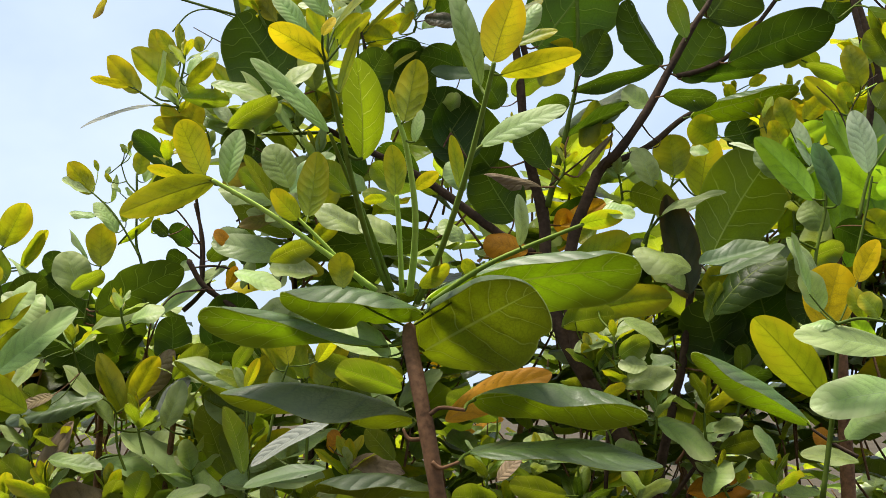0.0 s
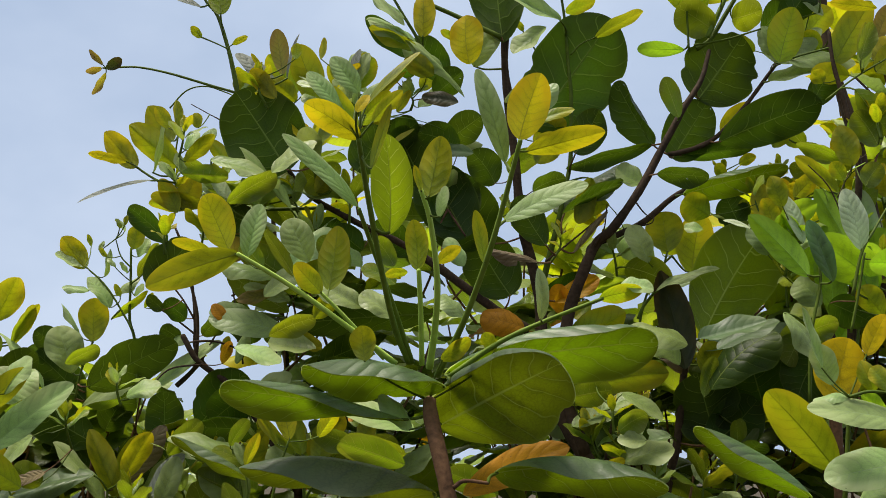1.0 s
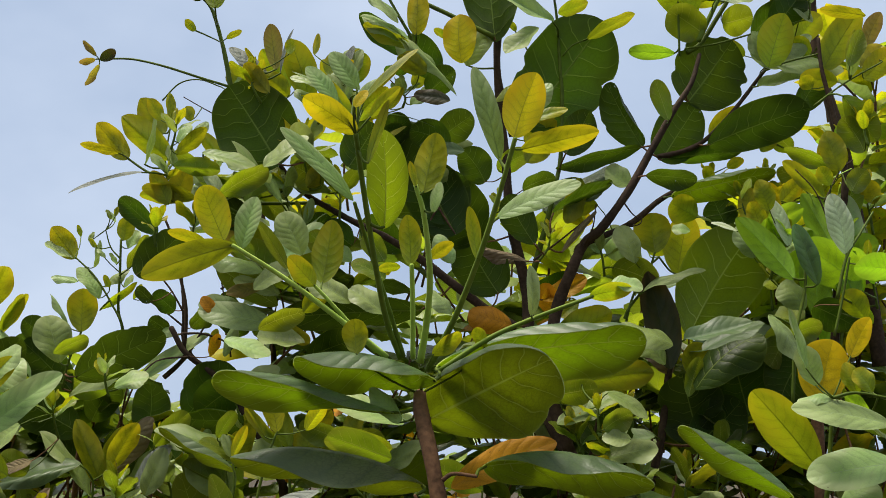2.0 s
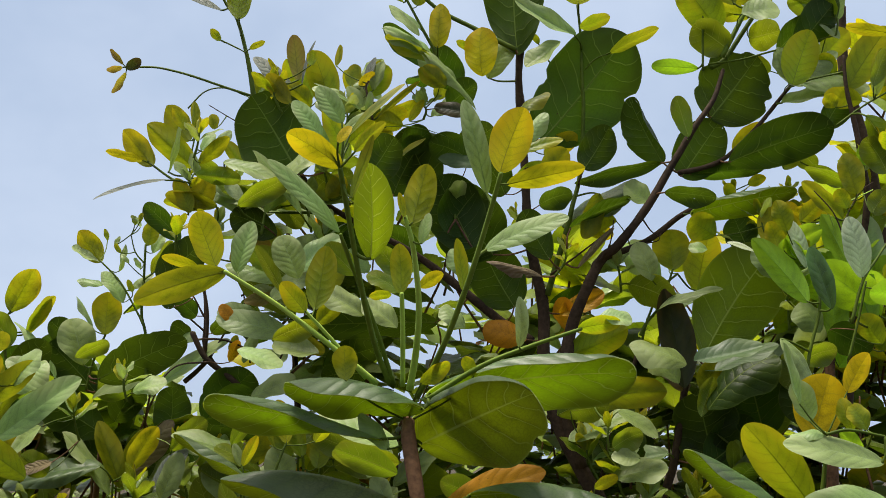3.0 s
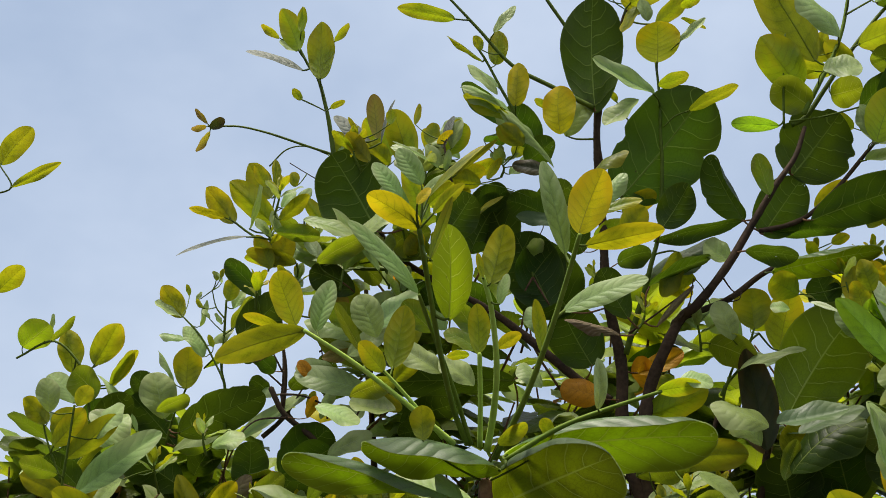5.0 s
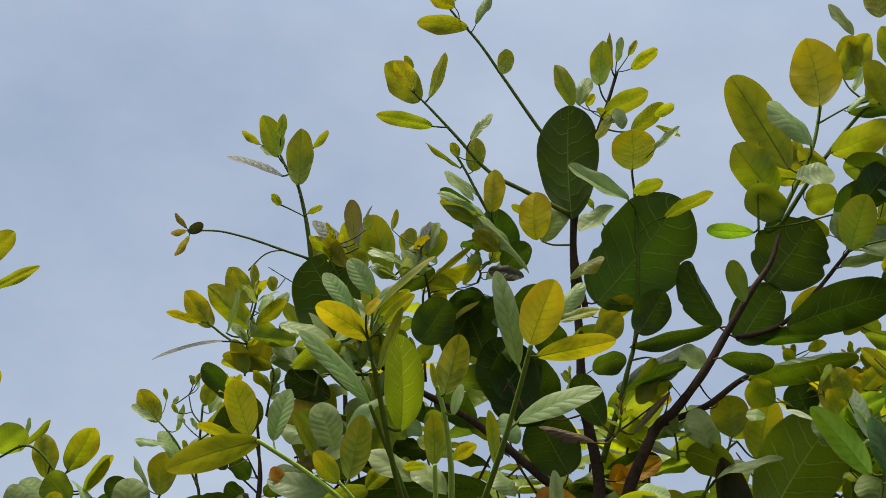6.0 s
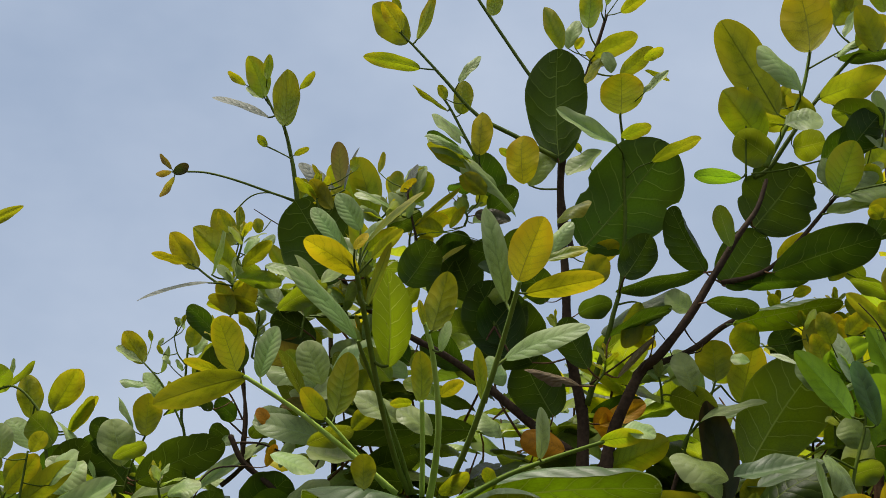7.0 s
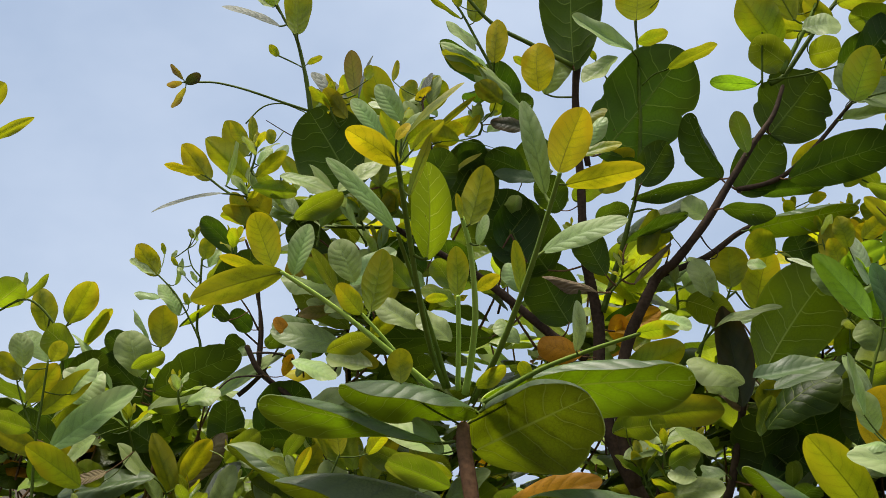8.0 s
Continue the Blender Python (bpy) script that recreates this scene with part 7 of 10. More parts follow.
leaf(left_thicket, "green", -0.528, 1.877, 1.349, 65, 35, 141, 0.071, 0.075, 0)
leaf(left_thicket, "withered", -0.528, 1.878, 1.336, 78, 26, -26, 0.142, 0.042, 0)
leaf(left_thicket, "withered", -0.406, 1.893, 1.339, 1, -45, 89, 0.128, 0.059, 3)
leaf(left_thicket, "orange", -0.515, 1.921, 1.409, 76, 39, -21, 0.054, 0.025, 1)
leaf(left_thicket, "pale", -0.438, 1.929, 1.399, -18, 26, -98, 0.098, 0.058, 0)
leaf(left_thicket, "green", -0.330, 1.949, 1.325, 81, 32, 163, 0.054, 0.054, 2)
leaf(left_thicket, "green", -0.577, 1.887, 1.329, 79, 45, 165, 0.066, 0.062, 0)
leaf(left_thicket, "gold", -0.551, 1.877, 1.482, 92, 39, -177, 0.093, 0.061, 1)
leaf(left_thicket, "green", -0.630, 1.948, 1.547, 63, -4, -98, 0.127, 0.037, 2)
leaf(left_thicket, "green", -0.751, 1.947, 1.772, 53, -33, -126, 0.061, 0.059, 3)
leaf(left_thicket, "young", -0.666, 1.975, 1.734, 92, 16, -172, 0.079, 0.045, 3)
leaf(left_thicket, "young", -0.603, 1.916, 1.742, 74, -19, -139, 0.079, 0.047, 1)
leaf(left_thicket, "olive", -0.597, 1.979, 1.715, 64, -13, -115, 0.072, 0.030, 4)
leaf(left_thicket, "green", -0.692, 1.931, 1.782, 53, -16, -110, 0.059, 0.017, 4)
leaf(left_thicket, "pale", -0.726, 1.998, 1.810, 90, -0, 66, 0.030, 0.011, 3)
leaf(left_thicket, "pale", -0.660, 1.981, 1.681, 53, -27, 59, 0.070, 0.051, 0)
leaf(left_thicket, "green", -0.598, 1.926, 1.688, 73, 44, 156, 0.064, 0.064, 4)
leaf(left_thicket, "sage", -0.556, 1.668, 1.643, 81, -10, 44, 0.052, 0.036, 1)
leaf(left_thicket, "young", -0.573, 1.703, 1.630, 82, 50, 169, 0.056, 0.033, 1)
leaf(left_thicket, "olive", -0.547, 1.714, 1.598, 90, -2, -168, 0.058, 0.057, 0)
leaf(left_thicket, "olive", -0.527, 1.696, 1.656, 72, -22, -139, 0.035, 0.027, 0)
leaf(left_thicket, "olive", -0.533, 1.700, 1.524, 62, 66, 150, 0.077, 0.038, 0)
leaf(left_thicket, "green", -0.531, 1.665, 1.556, 26, 61, 113, 0.062, 0.037, 0)
leaf(left_thicket, "pale", -0.496, 1.707, 1.610, 68, 29, -41, 0.064, 0.048, 1)
leaf(left_thicket, "young", -0.394, 1.900, 1.779, 80, 26, 158, 0.023, 0.012, 0)
leaf(left_thicket, "sage", -0.379, 1.928, 1.783, 67, 27, -43, 0.025, 0.018, 0)
leaf(left_thicket, "pale", -0.399, 1.882, 1.823, 57, -16, 67, 0.020, 0.014, 2)
leaf(left_thicket, "sage", -0.395, 1.933, 1.822, 61, -14, 67, 0.023, 0.014, 3)
leaf(left_thicket, "young", -0.376, 1.978, 1.771, 69, -18, -130, 0.029, 0.011, 0)
leaf(left_thicket, "pale", -0.334, 1.967, 1.837, 60, 32, -47, 0.029, 0.025, 2)
leaf(left_thicket, "sage", -0.357, 1.944, 1.851, 81, 21, -24, 0.023, 0.012, 0)
leaf(left_thicket, "green", -0.350, 1.970, 1.827, 61, -25, -127, 0.024, 0.015, 4)
leaf(left_thicket, "young", -0.420, 1.901, 1.844, 73, 35, 152, 0.019, 0.010, 4)
leaf(left_thicket, "sage", -0.455, 1.969, 1.868, 79, 28, -23, 0.018, 0.010, 1)
leaf(left_thicket, "green", -0.407, 1.920, 1.895, 71, -6, 72, 0.018, 0.016, 1)
leaf(left_thicket, "young", -0.391, 1.895, 1.895, 92, -10, 167, 0.017, 0.009, 4)
leaf(left_thicket, "dark", -0.326, 1.905, 1.757, 63, 42, 143, 0.035, 0.025, 4)
leaf(left_thicket, "dark", -0.310, 1.962, 1.712, 57, 47, 138, 0.041, 0.037, 2)
leaf(left_thicket, "pale", -0.325, 1.950, 1.702, 42, 34, -63, 0.033, 0.033, 2)
leaf(left_thicket, "dark", -0.196, 1.954, 1.748, 65, 39, 143, 0.041, 0.037, 4)
leaf(left_thicket, "dark", -0.162, 1.925, 1.707, 52, -36, -127, 0.036, 0.037, 0)
leaf(left_thicket, "green", -0.211, 1.980, 1.809, 53, -33, -125, 0.032, 0.026, 2)
leaf(left_thicket, "pale", -0.191, 1.977, 1.765, 34, 36, -69, 0.032, 0.033, 3)
leaf(left_thicket, "olive", -0.777, 1.836, 2.067, 63, -24, -128, 0.083, 0.042, 1)
leaf(left_thicket, "olive", -0.723, 1.779, 2.012, 40, -41, -119, 0.093, 0.020, 1)
leaf(left_thicket, "young", -0.776, 1.881, 1.855, 57, -27, -125, 0.062, 0.040, 1)
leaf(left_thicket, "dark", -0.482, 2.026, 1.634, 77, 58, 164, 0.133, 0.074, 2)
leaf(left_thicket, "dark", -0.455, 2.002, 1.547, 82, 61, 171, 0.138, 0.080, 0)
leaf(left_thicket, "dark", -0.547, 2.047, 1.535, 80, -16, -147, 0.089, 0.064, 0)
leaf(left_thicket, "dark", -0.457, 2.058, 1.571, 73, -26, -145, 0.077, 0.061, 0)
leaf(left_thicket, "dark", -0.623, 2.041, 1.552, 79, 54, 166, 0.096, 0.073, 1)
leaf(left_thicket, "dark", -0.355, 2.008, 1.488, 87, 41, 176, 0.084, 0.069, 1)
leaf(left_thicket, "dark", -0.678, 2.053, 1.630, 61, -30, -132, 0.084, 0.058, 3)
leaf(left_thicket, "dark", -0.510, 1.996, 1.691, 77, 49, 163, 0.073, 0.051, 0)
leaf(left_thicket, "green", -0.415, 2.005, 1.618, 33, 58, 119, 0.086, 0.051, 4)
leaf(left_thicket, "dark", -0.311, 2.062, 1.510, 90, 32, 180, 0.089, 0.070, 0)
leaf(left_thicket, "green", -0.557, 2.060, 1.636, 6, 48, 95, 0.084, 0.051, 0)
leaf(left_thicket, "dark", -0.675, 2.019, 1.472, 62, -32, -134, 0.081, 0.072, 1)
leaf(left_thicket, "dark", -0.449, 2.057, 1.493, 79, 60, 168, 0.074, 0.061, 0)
leaf(left_thicket, "thick", -0.385, 1.994, 1.542, 30, -28, -105, 0.094, 0.059, 4)
leaf(left_thicket, "young", -0.079, 1.784, 1.524, 85, 21, 167, 0.078, 0.034, 1)
leaf(left_thicket, "young", -0.090, 1.774, 1.524, 69, 39, 149, 0.081, 0.021, 4)
leaf(left_thicket, "gold", -0.047, 1.803, 1.533, 76, -25, -150, 0.056, 0.031, 1)
leaf(left_thicket, "gold", -0.060, 1.816, 1.514, 89, 8, 173, 0.038, 0.032, 0)
leaf(left_thicket, "young", -0.157, 1.860, 1.518, 80, 26, 157, 0.036, 0.027, 4)
leaf(left_thicket, "sage", -0.175, 1.813, 1.518, 18, -31, 80, 0.117, 0.054, 1)
leaf(left_thicket, "sage", -0.296, 1.813, 1.452, 86, 20, -12, 0.076, 0.038, 0)
leaf(left_thicket, "sage", -0.344, 1.786, 1.611, 22, 41, -75, 0.054, 0.045, 1)
leaf(left_thicket, "green", 0.054, 1.778, 1.407, 69, 38, 148, 0.062, 0.039, 0)
leaf(left_thicket, "sage", 0.021, 1.776, 1.498, 58, 24, -57, 0.054, 0.053, 0)
leaf(left_thicket, "green", -0.040, 1.847, 1.511, 34, -58, -120, 0.103, 0.068, 2)
leaf(left_thicket, "green", -0.185, 1.778, 1.537, 67, -24, -134, 0.047, 0.027, 0)
leaf(left_thicket, "olive", -0.252, 1.863, 1.544, 82, 22, 161, 0.033, 0.027, 0)
leaf(left_thicket, "withered", -0.018, 1.820, 1.400, -14, 55, -102, 0.080, 0.036, 1)
leaf(left_thicket, "orange", -0.050, 1.834, 1.424, 78, 24, -27, 0.027, 0.026, 0)
leaf(left_thicket, "green", -0.145, 1.796, 1.499, 29, -22, 78, 0.078, 0.051, 0)
leaf(left_thicket, "sage", -0.479, 1.827, 1.405, -12, 28, -96, 0.085, 0.046, 3)
leaf(left_thicket, "green", -0.358, 1.857, 1.334, 79, -16, -144, 0.055, 0.041, 3)
leaf(left_thicket, "sage", -0.295, 1.821, 1.345, 16, 33, -81, 0.071, 0.039, 0)
leaf(left_thicket, "young", -0.458, 1.787, 1.350, 49, 63, 135, 0.075, 0.026, 4)
leaf(left_thicket, "sage", -0.544, 1.825, 1.606, 54, 37, -50, 0.068, 0.070, 2)
leaf(left_thicket, "green", -0.190, 2.033, 1.470, 76, 48, 162, 0.118, 0.072, 3)
leaf(left_thicket, "green", -0.105, 2.046, 1.470, 67, -40, -146, 0.110, 0.083, 2)
leaf(left_thicket, "green", -0.301, 1.980, 1.360, 48, -45, -128, 0.088, 0.065, 0)
leaf(left_thicket, "green", -0.129, 2.026, 1.318, 58, -56, -143, 0.098, 0.062, 1)
leaf(left_thicket, "green", 0.027, 1.989, 1.322, 82, 32, 165, 0.088, 0.061, 3)
leaf(left_thicket, "green", -0.484, 1.953, 1.417, 72, 63, 160, 0.086, 0.050, 3)
leaf(left_thicket, "green", -0.634, 2.049, 1.336, 90, 42, 180, 0.078, 0.062, 0)
leaf(left_thicket, "green", -0.334, 2.021, 1.490, 77, 50, 164, 0.077, 0.051, 3)
leaf(left_thicket, "green", -0.292, 1.836, 1.525, 64, -37, -141, 0.072, 0.037, 1)
leaf(left_thicket, "sage", -0.169, 1.816, 1.609, 34, 37, -68, 0.076, 0.054, 0)
leaf(left_thicket, "green", -0.445, 1.805, 1.662, 36, -41, -116, 0.057, 0.030, 2)
leaf(left_thicket, "pale", -0.068, 1.839, 1.610, 31, -31, 73, 0.059, 0.052, 2)
leaf(left_thicket, "green", -0.000, 1.875, 1.489, -19, 69, 73, 0.071, 0.038, 2)
leaf(left_thicket, "green", -0.189, 1.849, 1.474, 58, 63, 145, 0.067, 0.038, 3)
leaf(left_thicket, "olive", 0.005, 1.802, 1.540, 82, -21, -159, 0.045, 0.030, 3)
leaf(left_thicket, "green", -0.470, 1.804, 1.485, 73, 59, 161, 0.051, 0.040, 3)
leaf(left_thicket, "young", -0.045, 1.884, 1.522, 26, 20, -135, 0.045, 0.025, 1)
leaf(left_thicket, "gold", -0.050, 1.887, 1.527, 43, -19, 18, 0.052, 0.022, 0)
leaf(left_thicket, "young", -0.050, 1.882, 1.532, 46, 17, -177, 0.037, 0.017, 3)
leaf(left_thicket, "young", -0.050, 1.884, 1.537, 65, -5, -37, 0.036, 0.019, 1)
leaf(left_thicket, "young", -0.053, 1.882, 1.541, 73, -20, 52, 0.032, 0.017, 3)
leaf(left_thicket, "young", -0.053, 1.881, 1.546, 87, 11, -81, 0.024, 0.010, 3)
leaf(left_thicket, "green", -0.107, 1.900, 1.517, 23, -12, 124, 0.066, 0.035, 0)
leaf(left_thicket, "green", -0.101, 1.901, 1.522, 31, 10, -90, 0.049, 0.024, 2)
leaf(left_thicket, "green", -0.105, 1.901, 1.527, 38, -6, 64, 0.044, 0.024, 1)
leaf(left_thicket, "pale", -0.101, 1.897, 1.532, 41, 1, -139, 0.039, 0.016, 1)
leaf(left_thicket, "green", -0.102, 1.900, 1.537, 63, 8, -10, 0.034, 0.018, 1)
leaf(left_thicket, "young", -0.103, 1.897, 1.542, 73, -10, 86, 0.034, 0.017, 0)
leaf(left_thicket, "gold", -0.100, 1.896, 1.547, 81, 12, -68, 0.026, 0.011, 2)
leaf(left_thicket, "young", -0.158, 1.826, 1.533, 24, 9, 95, 0.037, 0.016, 1)
leaf(left_thicket, "sage", -0.153, 1.826, 1.538, 39, -14, -125, 0.036, 0.018, 1)
leaf(left_thicket, "young", -0.153, 1.830, 1.542, 45, 8, -9, 0.031, 0.013, 2)
leaf(left_thicket, "sage", -0.155, 1.827, 1.546, 51, 3, 125, 0.032, 0.018, 1)
leaf(left_thicket, "gold", -0.152, 1.829, 1.550, 78, -14, -119, 0.028, 0.014, 1)
leaf(left_thicket, "young", -0.153, 1.830, 1.554, 83, 9, 96, 0.024, 0.011, 2)
leaf(left_thicket, "young", -0.231, 1.883, 1.505, 46, 21, 77, 0.056, 0.027, 0)
leaf(left_thicket, "sage", -0.229, 1.881, 1.510, 56, -5, -179, 0.045, 0.019, 1)
leaf(left_thicket, "pale", -0.227, 1.886, 1.513, 43, -13, -51, 0.048, 0.025, 1)
leaf(left_thicket, "sage", -0.230, 1.886, 1.517, 57, 19, 100, 0.038, 0.021, 1)
leaf(left_thicket, "sage", -0.227, 1.886, 1.521, 75, -10, -167, 0.035, 0.018, 3)
leaf(left_thicket, "gold", -0.227, 1.890, 1.525, 63, 7, 6, 0.026, 0.013, 3)
leaf(left_thicket, "gold", -0.227, 1.889, 1.529, 73, 0, 166, 0.028, 0.012, 3)
leaf(left_thicket, "young", -0.273, 1.864, 1.467, 24, -14, 53, 0.068, 0.028, 1)
leaf(left_thicket, "sage", -0.273, 1.860, 1.472, 38, 24, -158, 0.051, 0.028, 3)
leaf(left_thicket, "young", -0.274, 1.865, 1.476, 58, -19, -58, 0.057, 0.027, 1)
leaf(left_thicket, "sage", -0.279, 1.863, 1.480, 54, 25, 142, 0.038, 0.018, 0)
leaf(left_thicket, "sage", -0.279, 1.864, 1.485, 74, 2, -104, 0.035, 0.017, 0)
leaf(left_thicket, "gold", -0.282, 1.865, 1.489, 87, -24, -39, 0.034, 0.015, 2)
leaf(left_thicket, "gold", -0.284, 1.864, 1.494, 91, 8, -115, 0.031, 0.013, 3)
leaf(left_thicket, "green", -0.349, 1.857, 1.447, 28, 2, -140, 0.066, 0.027, 3)
leaf(left_thicket, "green", -0.353, 1.861, 1.452, 45, -3, 35, 0.054, 0.022, 2)
leaf(left_thicket, "green", -0.352, 1.858, 1.457, 45, 9, 178, 0.045, 0.020, 1)
leaf(left_thicket, "green", -0.352, 1.862, 1.462, 49, -11, -33, 0.041, 0.022, 3)
leaf(left_thicket, "green", -0.354, 1.861, 1.467, 71, 12, 143, 0.041, 0.018, 1)
leaf(left_thicket, "young", -0.353, 1.862, 1.471, 59, -7, -92, 0.033, 0.014, 0)
leaf(left_thicket, "gold", -0.355, 1.863, 1.476, 80, 9, 95, 0.033, 0.018, 1)
leaf(left_thicket, "green", -0.476, 1.895, 1.410, 28, 3, 135, 0.062, 0.029, 3)
leaf(left_thicket, "young", -0.472, 1.898, 1.415, 33, -3, -73, 0.057, 0.030, 0)
leaf(left_thicket, "green", -0.476, 1.898, 1.420, 45, 2, 73, 0.044, 0.022, 1)
leaf(left_thicket, "young", -0.474, 1.895, 1.425, 43, 1, -168, 0.042, 0.021, 3)
leaf(left_thicket, "green", -0.474, 1.899, 1.430, 64, -3, -36, 0.041, 0.020, 3)
leaf(left_thicket, "young", -0.476, 1.898, 1.435, 67, 3, 104, 0.037, 0.019, 1)
leaf(left_thicket, "young", -0.474, 1.898, 1.440, 81, -2, -115, 0.030, 0.014, 0)
leaf(left_thicket, "young", -0.536, 1.902, 1.412, 25, 13, -29, 0.057, 0.026, 0)
leaf(left_thicket, "sage", -0.540, 1.898, 1.417, 41, -20, 89, 0.060, 0.033, 1)
leaf(left_thicket, "young", -0.536, 1.895, 1.422, 47, 19, -108, 0.042, 0.019, 3)
leaf(left_thicket, "sage", -0.538, 1.896, 1.427, 60, -4, 20, 0.040, 0.018, 1)
leaf(left_thicket, "pale", -0.537, 1.891, 1.431, 52, -9, 164, 0.045, 0.020, 1)
leaf(left_thicket, "young", -0.536, 1.892, 1.436, 69, 11, -24, 0.033, 0.017, 3)
leaf(left_thicket, "young", -0.537, 1.890, 1.440, 84, -12, 42, 0.032, 0.017, 1)
leaf(left_thicket, "pale", -0.276, 1.895, 1.370, 9, 9, 114, 0.059, 0.031, 1)
leaf(left_thicket, "pale", -0.272, 1.895, 1.376, 34, 3, -117, 0.062, 0.034, 3)
leaf(left_thicket, "green", -0.277, 1.899, 1.380, 34, -11, 28, 0.064, 0.034, 0)
leaf(left_thicket, "pale", -0.277, 1.895, 1.385, 54, 13, -165, 0.062, 0.031, 2)
leaf(left_thicket, "green", -0.277, 1.898, 1.390, 67, -10, -64, 0.053, 0.027, 2)
leaf(left_thicket, "gold", -0.280, 1.898, 1.395, 66, 5, 93, 0.048, 0.025, 3)
leaf(left_thicket, "young", -0.280, 1.898, 1.399, 83, 3, -117, 0.038, 0.017, 3)
leaf(left_thicket, "gold", -0.282, 1.899, 1.404, 80, -13, -45, 0.037, 0.017, 2)
leaf(left_thicket, "green", -0.167, 1.816, 1.405, 28, 2, -103, 0.053, 0.022, 1)
leaf(left_thicket, "pale", -0.172, 1.819, 1.409, 30, -7, 30, 0.059, 0.026, 1)
leaf(left_thicket, "young", -0.172, 1.815, 1.415, 52, 8, 177, 0.044, 0.022, 3)
leaf(left_thicket, "green", -0.170, 1.818, 1.419, 48, -5, -54, 0.046, 0.020, 1)
leaf(left_thicket, "green", -0.174, 1.816, 1.424, 61, 1, 99, 0.044, 0.020, 1)
leaf(left_thicket, "young", -0.173, 1.816, 1.429, 72, 4, -116, 0.030, 0.013, 2)
leaf(left_thicket, "gold", -0.174, 1.817, 1.433, 79, -8, 2, 0.029, 0.016, 3)
leaf(left_thicket, "pale", -0.112, 1.875, 1.375, 34, 11, 152, 0.064, 0.034, 2)
leaf(left_thicket, "pale", -0.109, 1.878, 1.380, 40, -9, -82, 0.059, 0.025, 3)
leaf(left_thicket, "pale", -0.114, 1.880, 1.385, 31, 1, 48, 0.055, 0.023, 1)
leaf(left_thicket, "sage", -0.113, 1.877, 1.390, 69, 6, -165, 0.050, 0.021, 2)
leaf(left_thicket, "pale", -0.113, 1.881, 1.395, 64, -11, -40, 0.044, 0.021, 1)
leaf(left_thicket, "young", -0.115, 1.880, 1.400, 84, 10, 169, 0.035, 0.014, 1)
leaf(left_thicket, "young", -0.114, 1.880, 1.404, 81, -3, -119, 0.029, 0.012, 1)
leaf(left_thicket, "pale", -0.018, 1.829, 1.376, 34, 14, -57, 0.061, 0.026, 3)
leaf(left_thicket, "young", -0.023, 1.827, 1.380, 39, -13, 74, 0.064, 0.029, 1)
leaf(left_thicket, "young", -0.018, 1.825, 1.384, 32, 12, -108, 0.059, 0.031, 1)
leaf(left_thicket, "pale", -0.021, 1.826, 1.390, 58, -4, 32, 0.045, 0.021, 1)
leaf(left_thicket, "pale", -0.019, 1.822, 1.394, 53, -8, 164, 0.040, 0.017, 3)
leaf(left_thicket, "gold", -0.018, 1.823, 1.399, 64, 12, -40, 0.048, 0.021, 3)
leaf(left_thicket, "young", -0.020, 1.822, 1.403, 65, -9, 53, 0.042, 0.023, 1)
leaf(left_thicket, "gold", -0.018, 1.820, 1.407, 72, -8, 164, 0.032, 0.016, 3)
leaf(left_thicket, "sage", 0.029, 1.901, 1.445, 41, 1, -27, 0.056, 0.031, 1)
leaf(left_thicket, "sage", 0.026, 1.897, 1.450, 36, -7, 116, 0.055, 0.027, 0)
leaf(left_thicket, "sage", 0.030, 1.896, 1.454, 31, 10, -102, 0.050, 0.026, 1)
leaf(left_thicket, "young", 0.027, 1.897, 1.460, 74, -6, 19, 0.043, 0.020, 2)
leaf(left_thicket, "sage", 0.027, 1.894, 1.465, 69, -1, 157, 0.045, 0.021, 1)
leaf(left_thicket, "gold", 0.028, 1.895, 1.469, 60, 9, -83, 0.039, 0.016, 3)
leaf(left_thicket, "gold", 0.026, 1.894, 1.474, 72, -8, 35, 0.034, 0.018, 3)
leaf(left_thicket, "pale", -0.411, 1.895, 1.325, 15, 6, 60, 0.064, 0.035, 1)
leaf(left_thicket, "green", -0.407, 1.892, 1.332, 45, -5, -145, 0.057, 0.031, 1)
leaf(left_thicket, "green", -0.407, 1.896, 1.337, 48, -3, -31, 0.066, 0.030, 1)
leaf(left_thicket, "green", -0.409, 1.895, 1.343, 62, 6, 119, 0.048, 0.020, 0)
leaf(left_thicket, "young", -0.407, 1.895, 1.348, 60, -6, -126, 0.045, 0.023, 1)
leaf(left_thicket, "young", -0.408, 1.897, 1.354, 80, 5, 35, 0.043, 0.018, 2)
leaf(left_thicket, "young", -0.408, 1.897, 1.360, 94, -1, -176, 0.029, 0.015, 0)
leaf(left_thicket, "sage", -0.490, 1.864, 1.344, 22, -22, 52, 0.052, 0.022, 1)
leaf(left_thicket, "young", -0.489, 1.858, 1.348, 25, 12, -173, 0.054, 0.023, 2)
leaf(left_thicket, "pale", -0.488, 1.861, 1.354, 48, 5, -36, 0.049, 0.021, 3)
leaf(left_thicket, "young", -0.492, 1.858, 1.358, 59, -22, 60, 0.040, 0.021, 3)
leaf(left_thicket, "young", -0.490, 1.855, 1.363, 81, 21, -94, 0.044, 0.019, 1)
leaf(left_thicket, "young", -0.491, 1.855, 1.367, 71, 1, -27, 0.034, 0.015, 0)
leaf(left_thicket, "young", -0.493, 1.852, 1.371, 101, -11, 3, 0.033, 0.015, 3)
leaf(left_thicket, "young", -0.136, 1.904, 1.302, 25, -16, -47, 0.064, 0.031, 1)
leaf(left_thicket, "sage", -0.143, 1.901, 1.308, 41, 5, 110, 0.068, 0.028, 0)
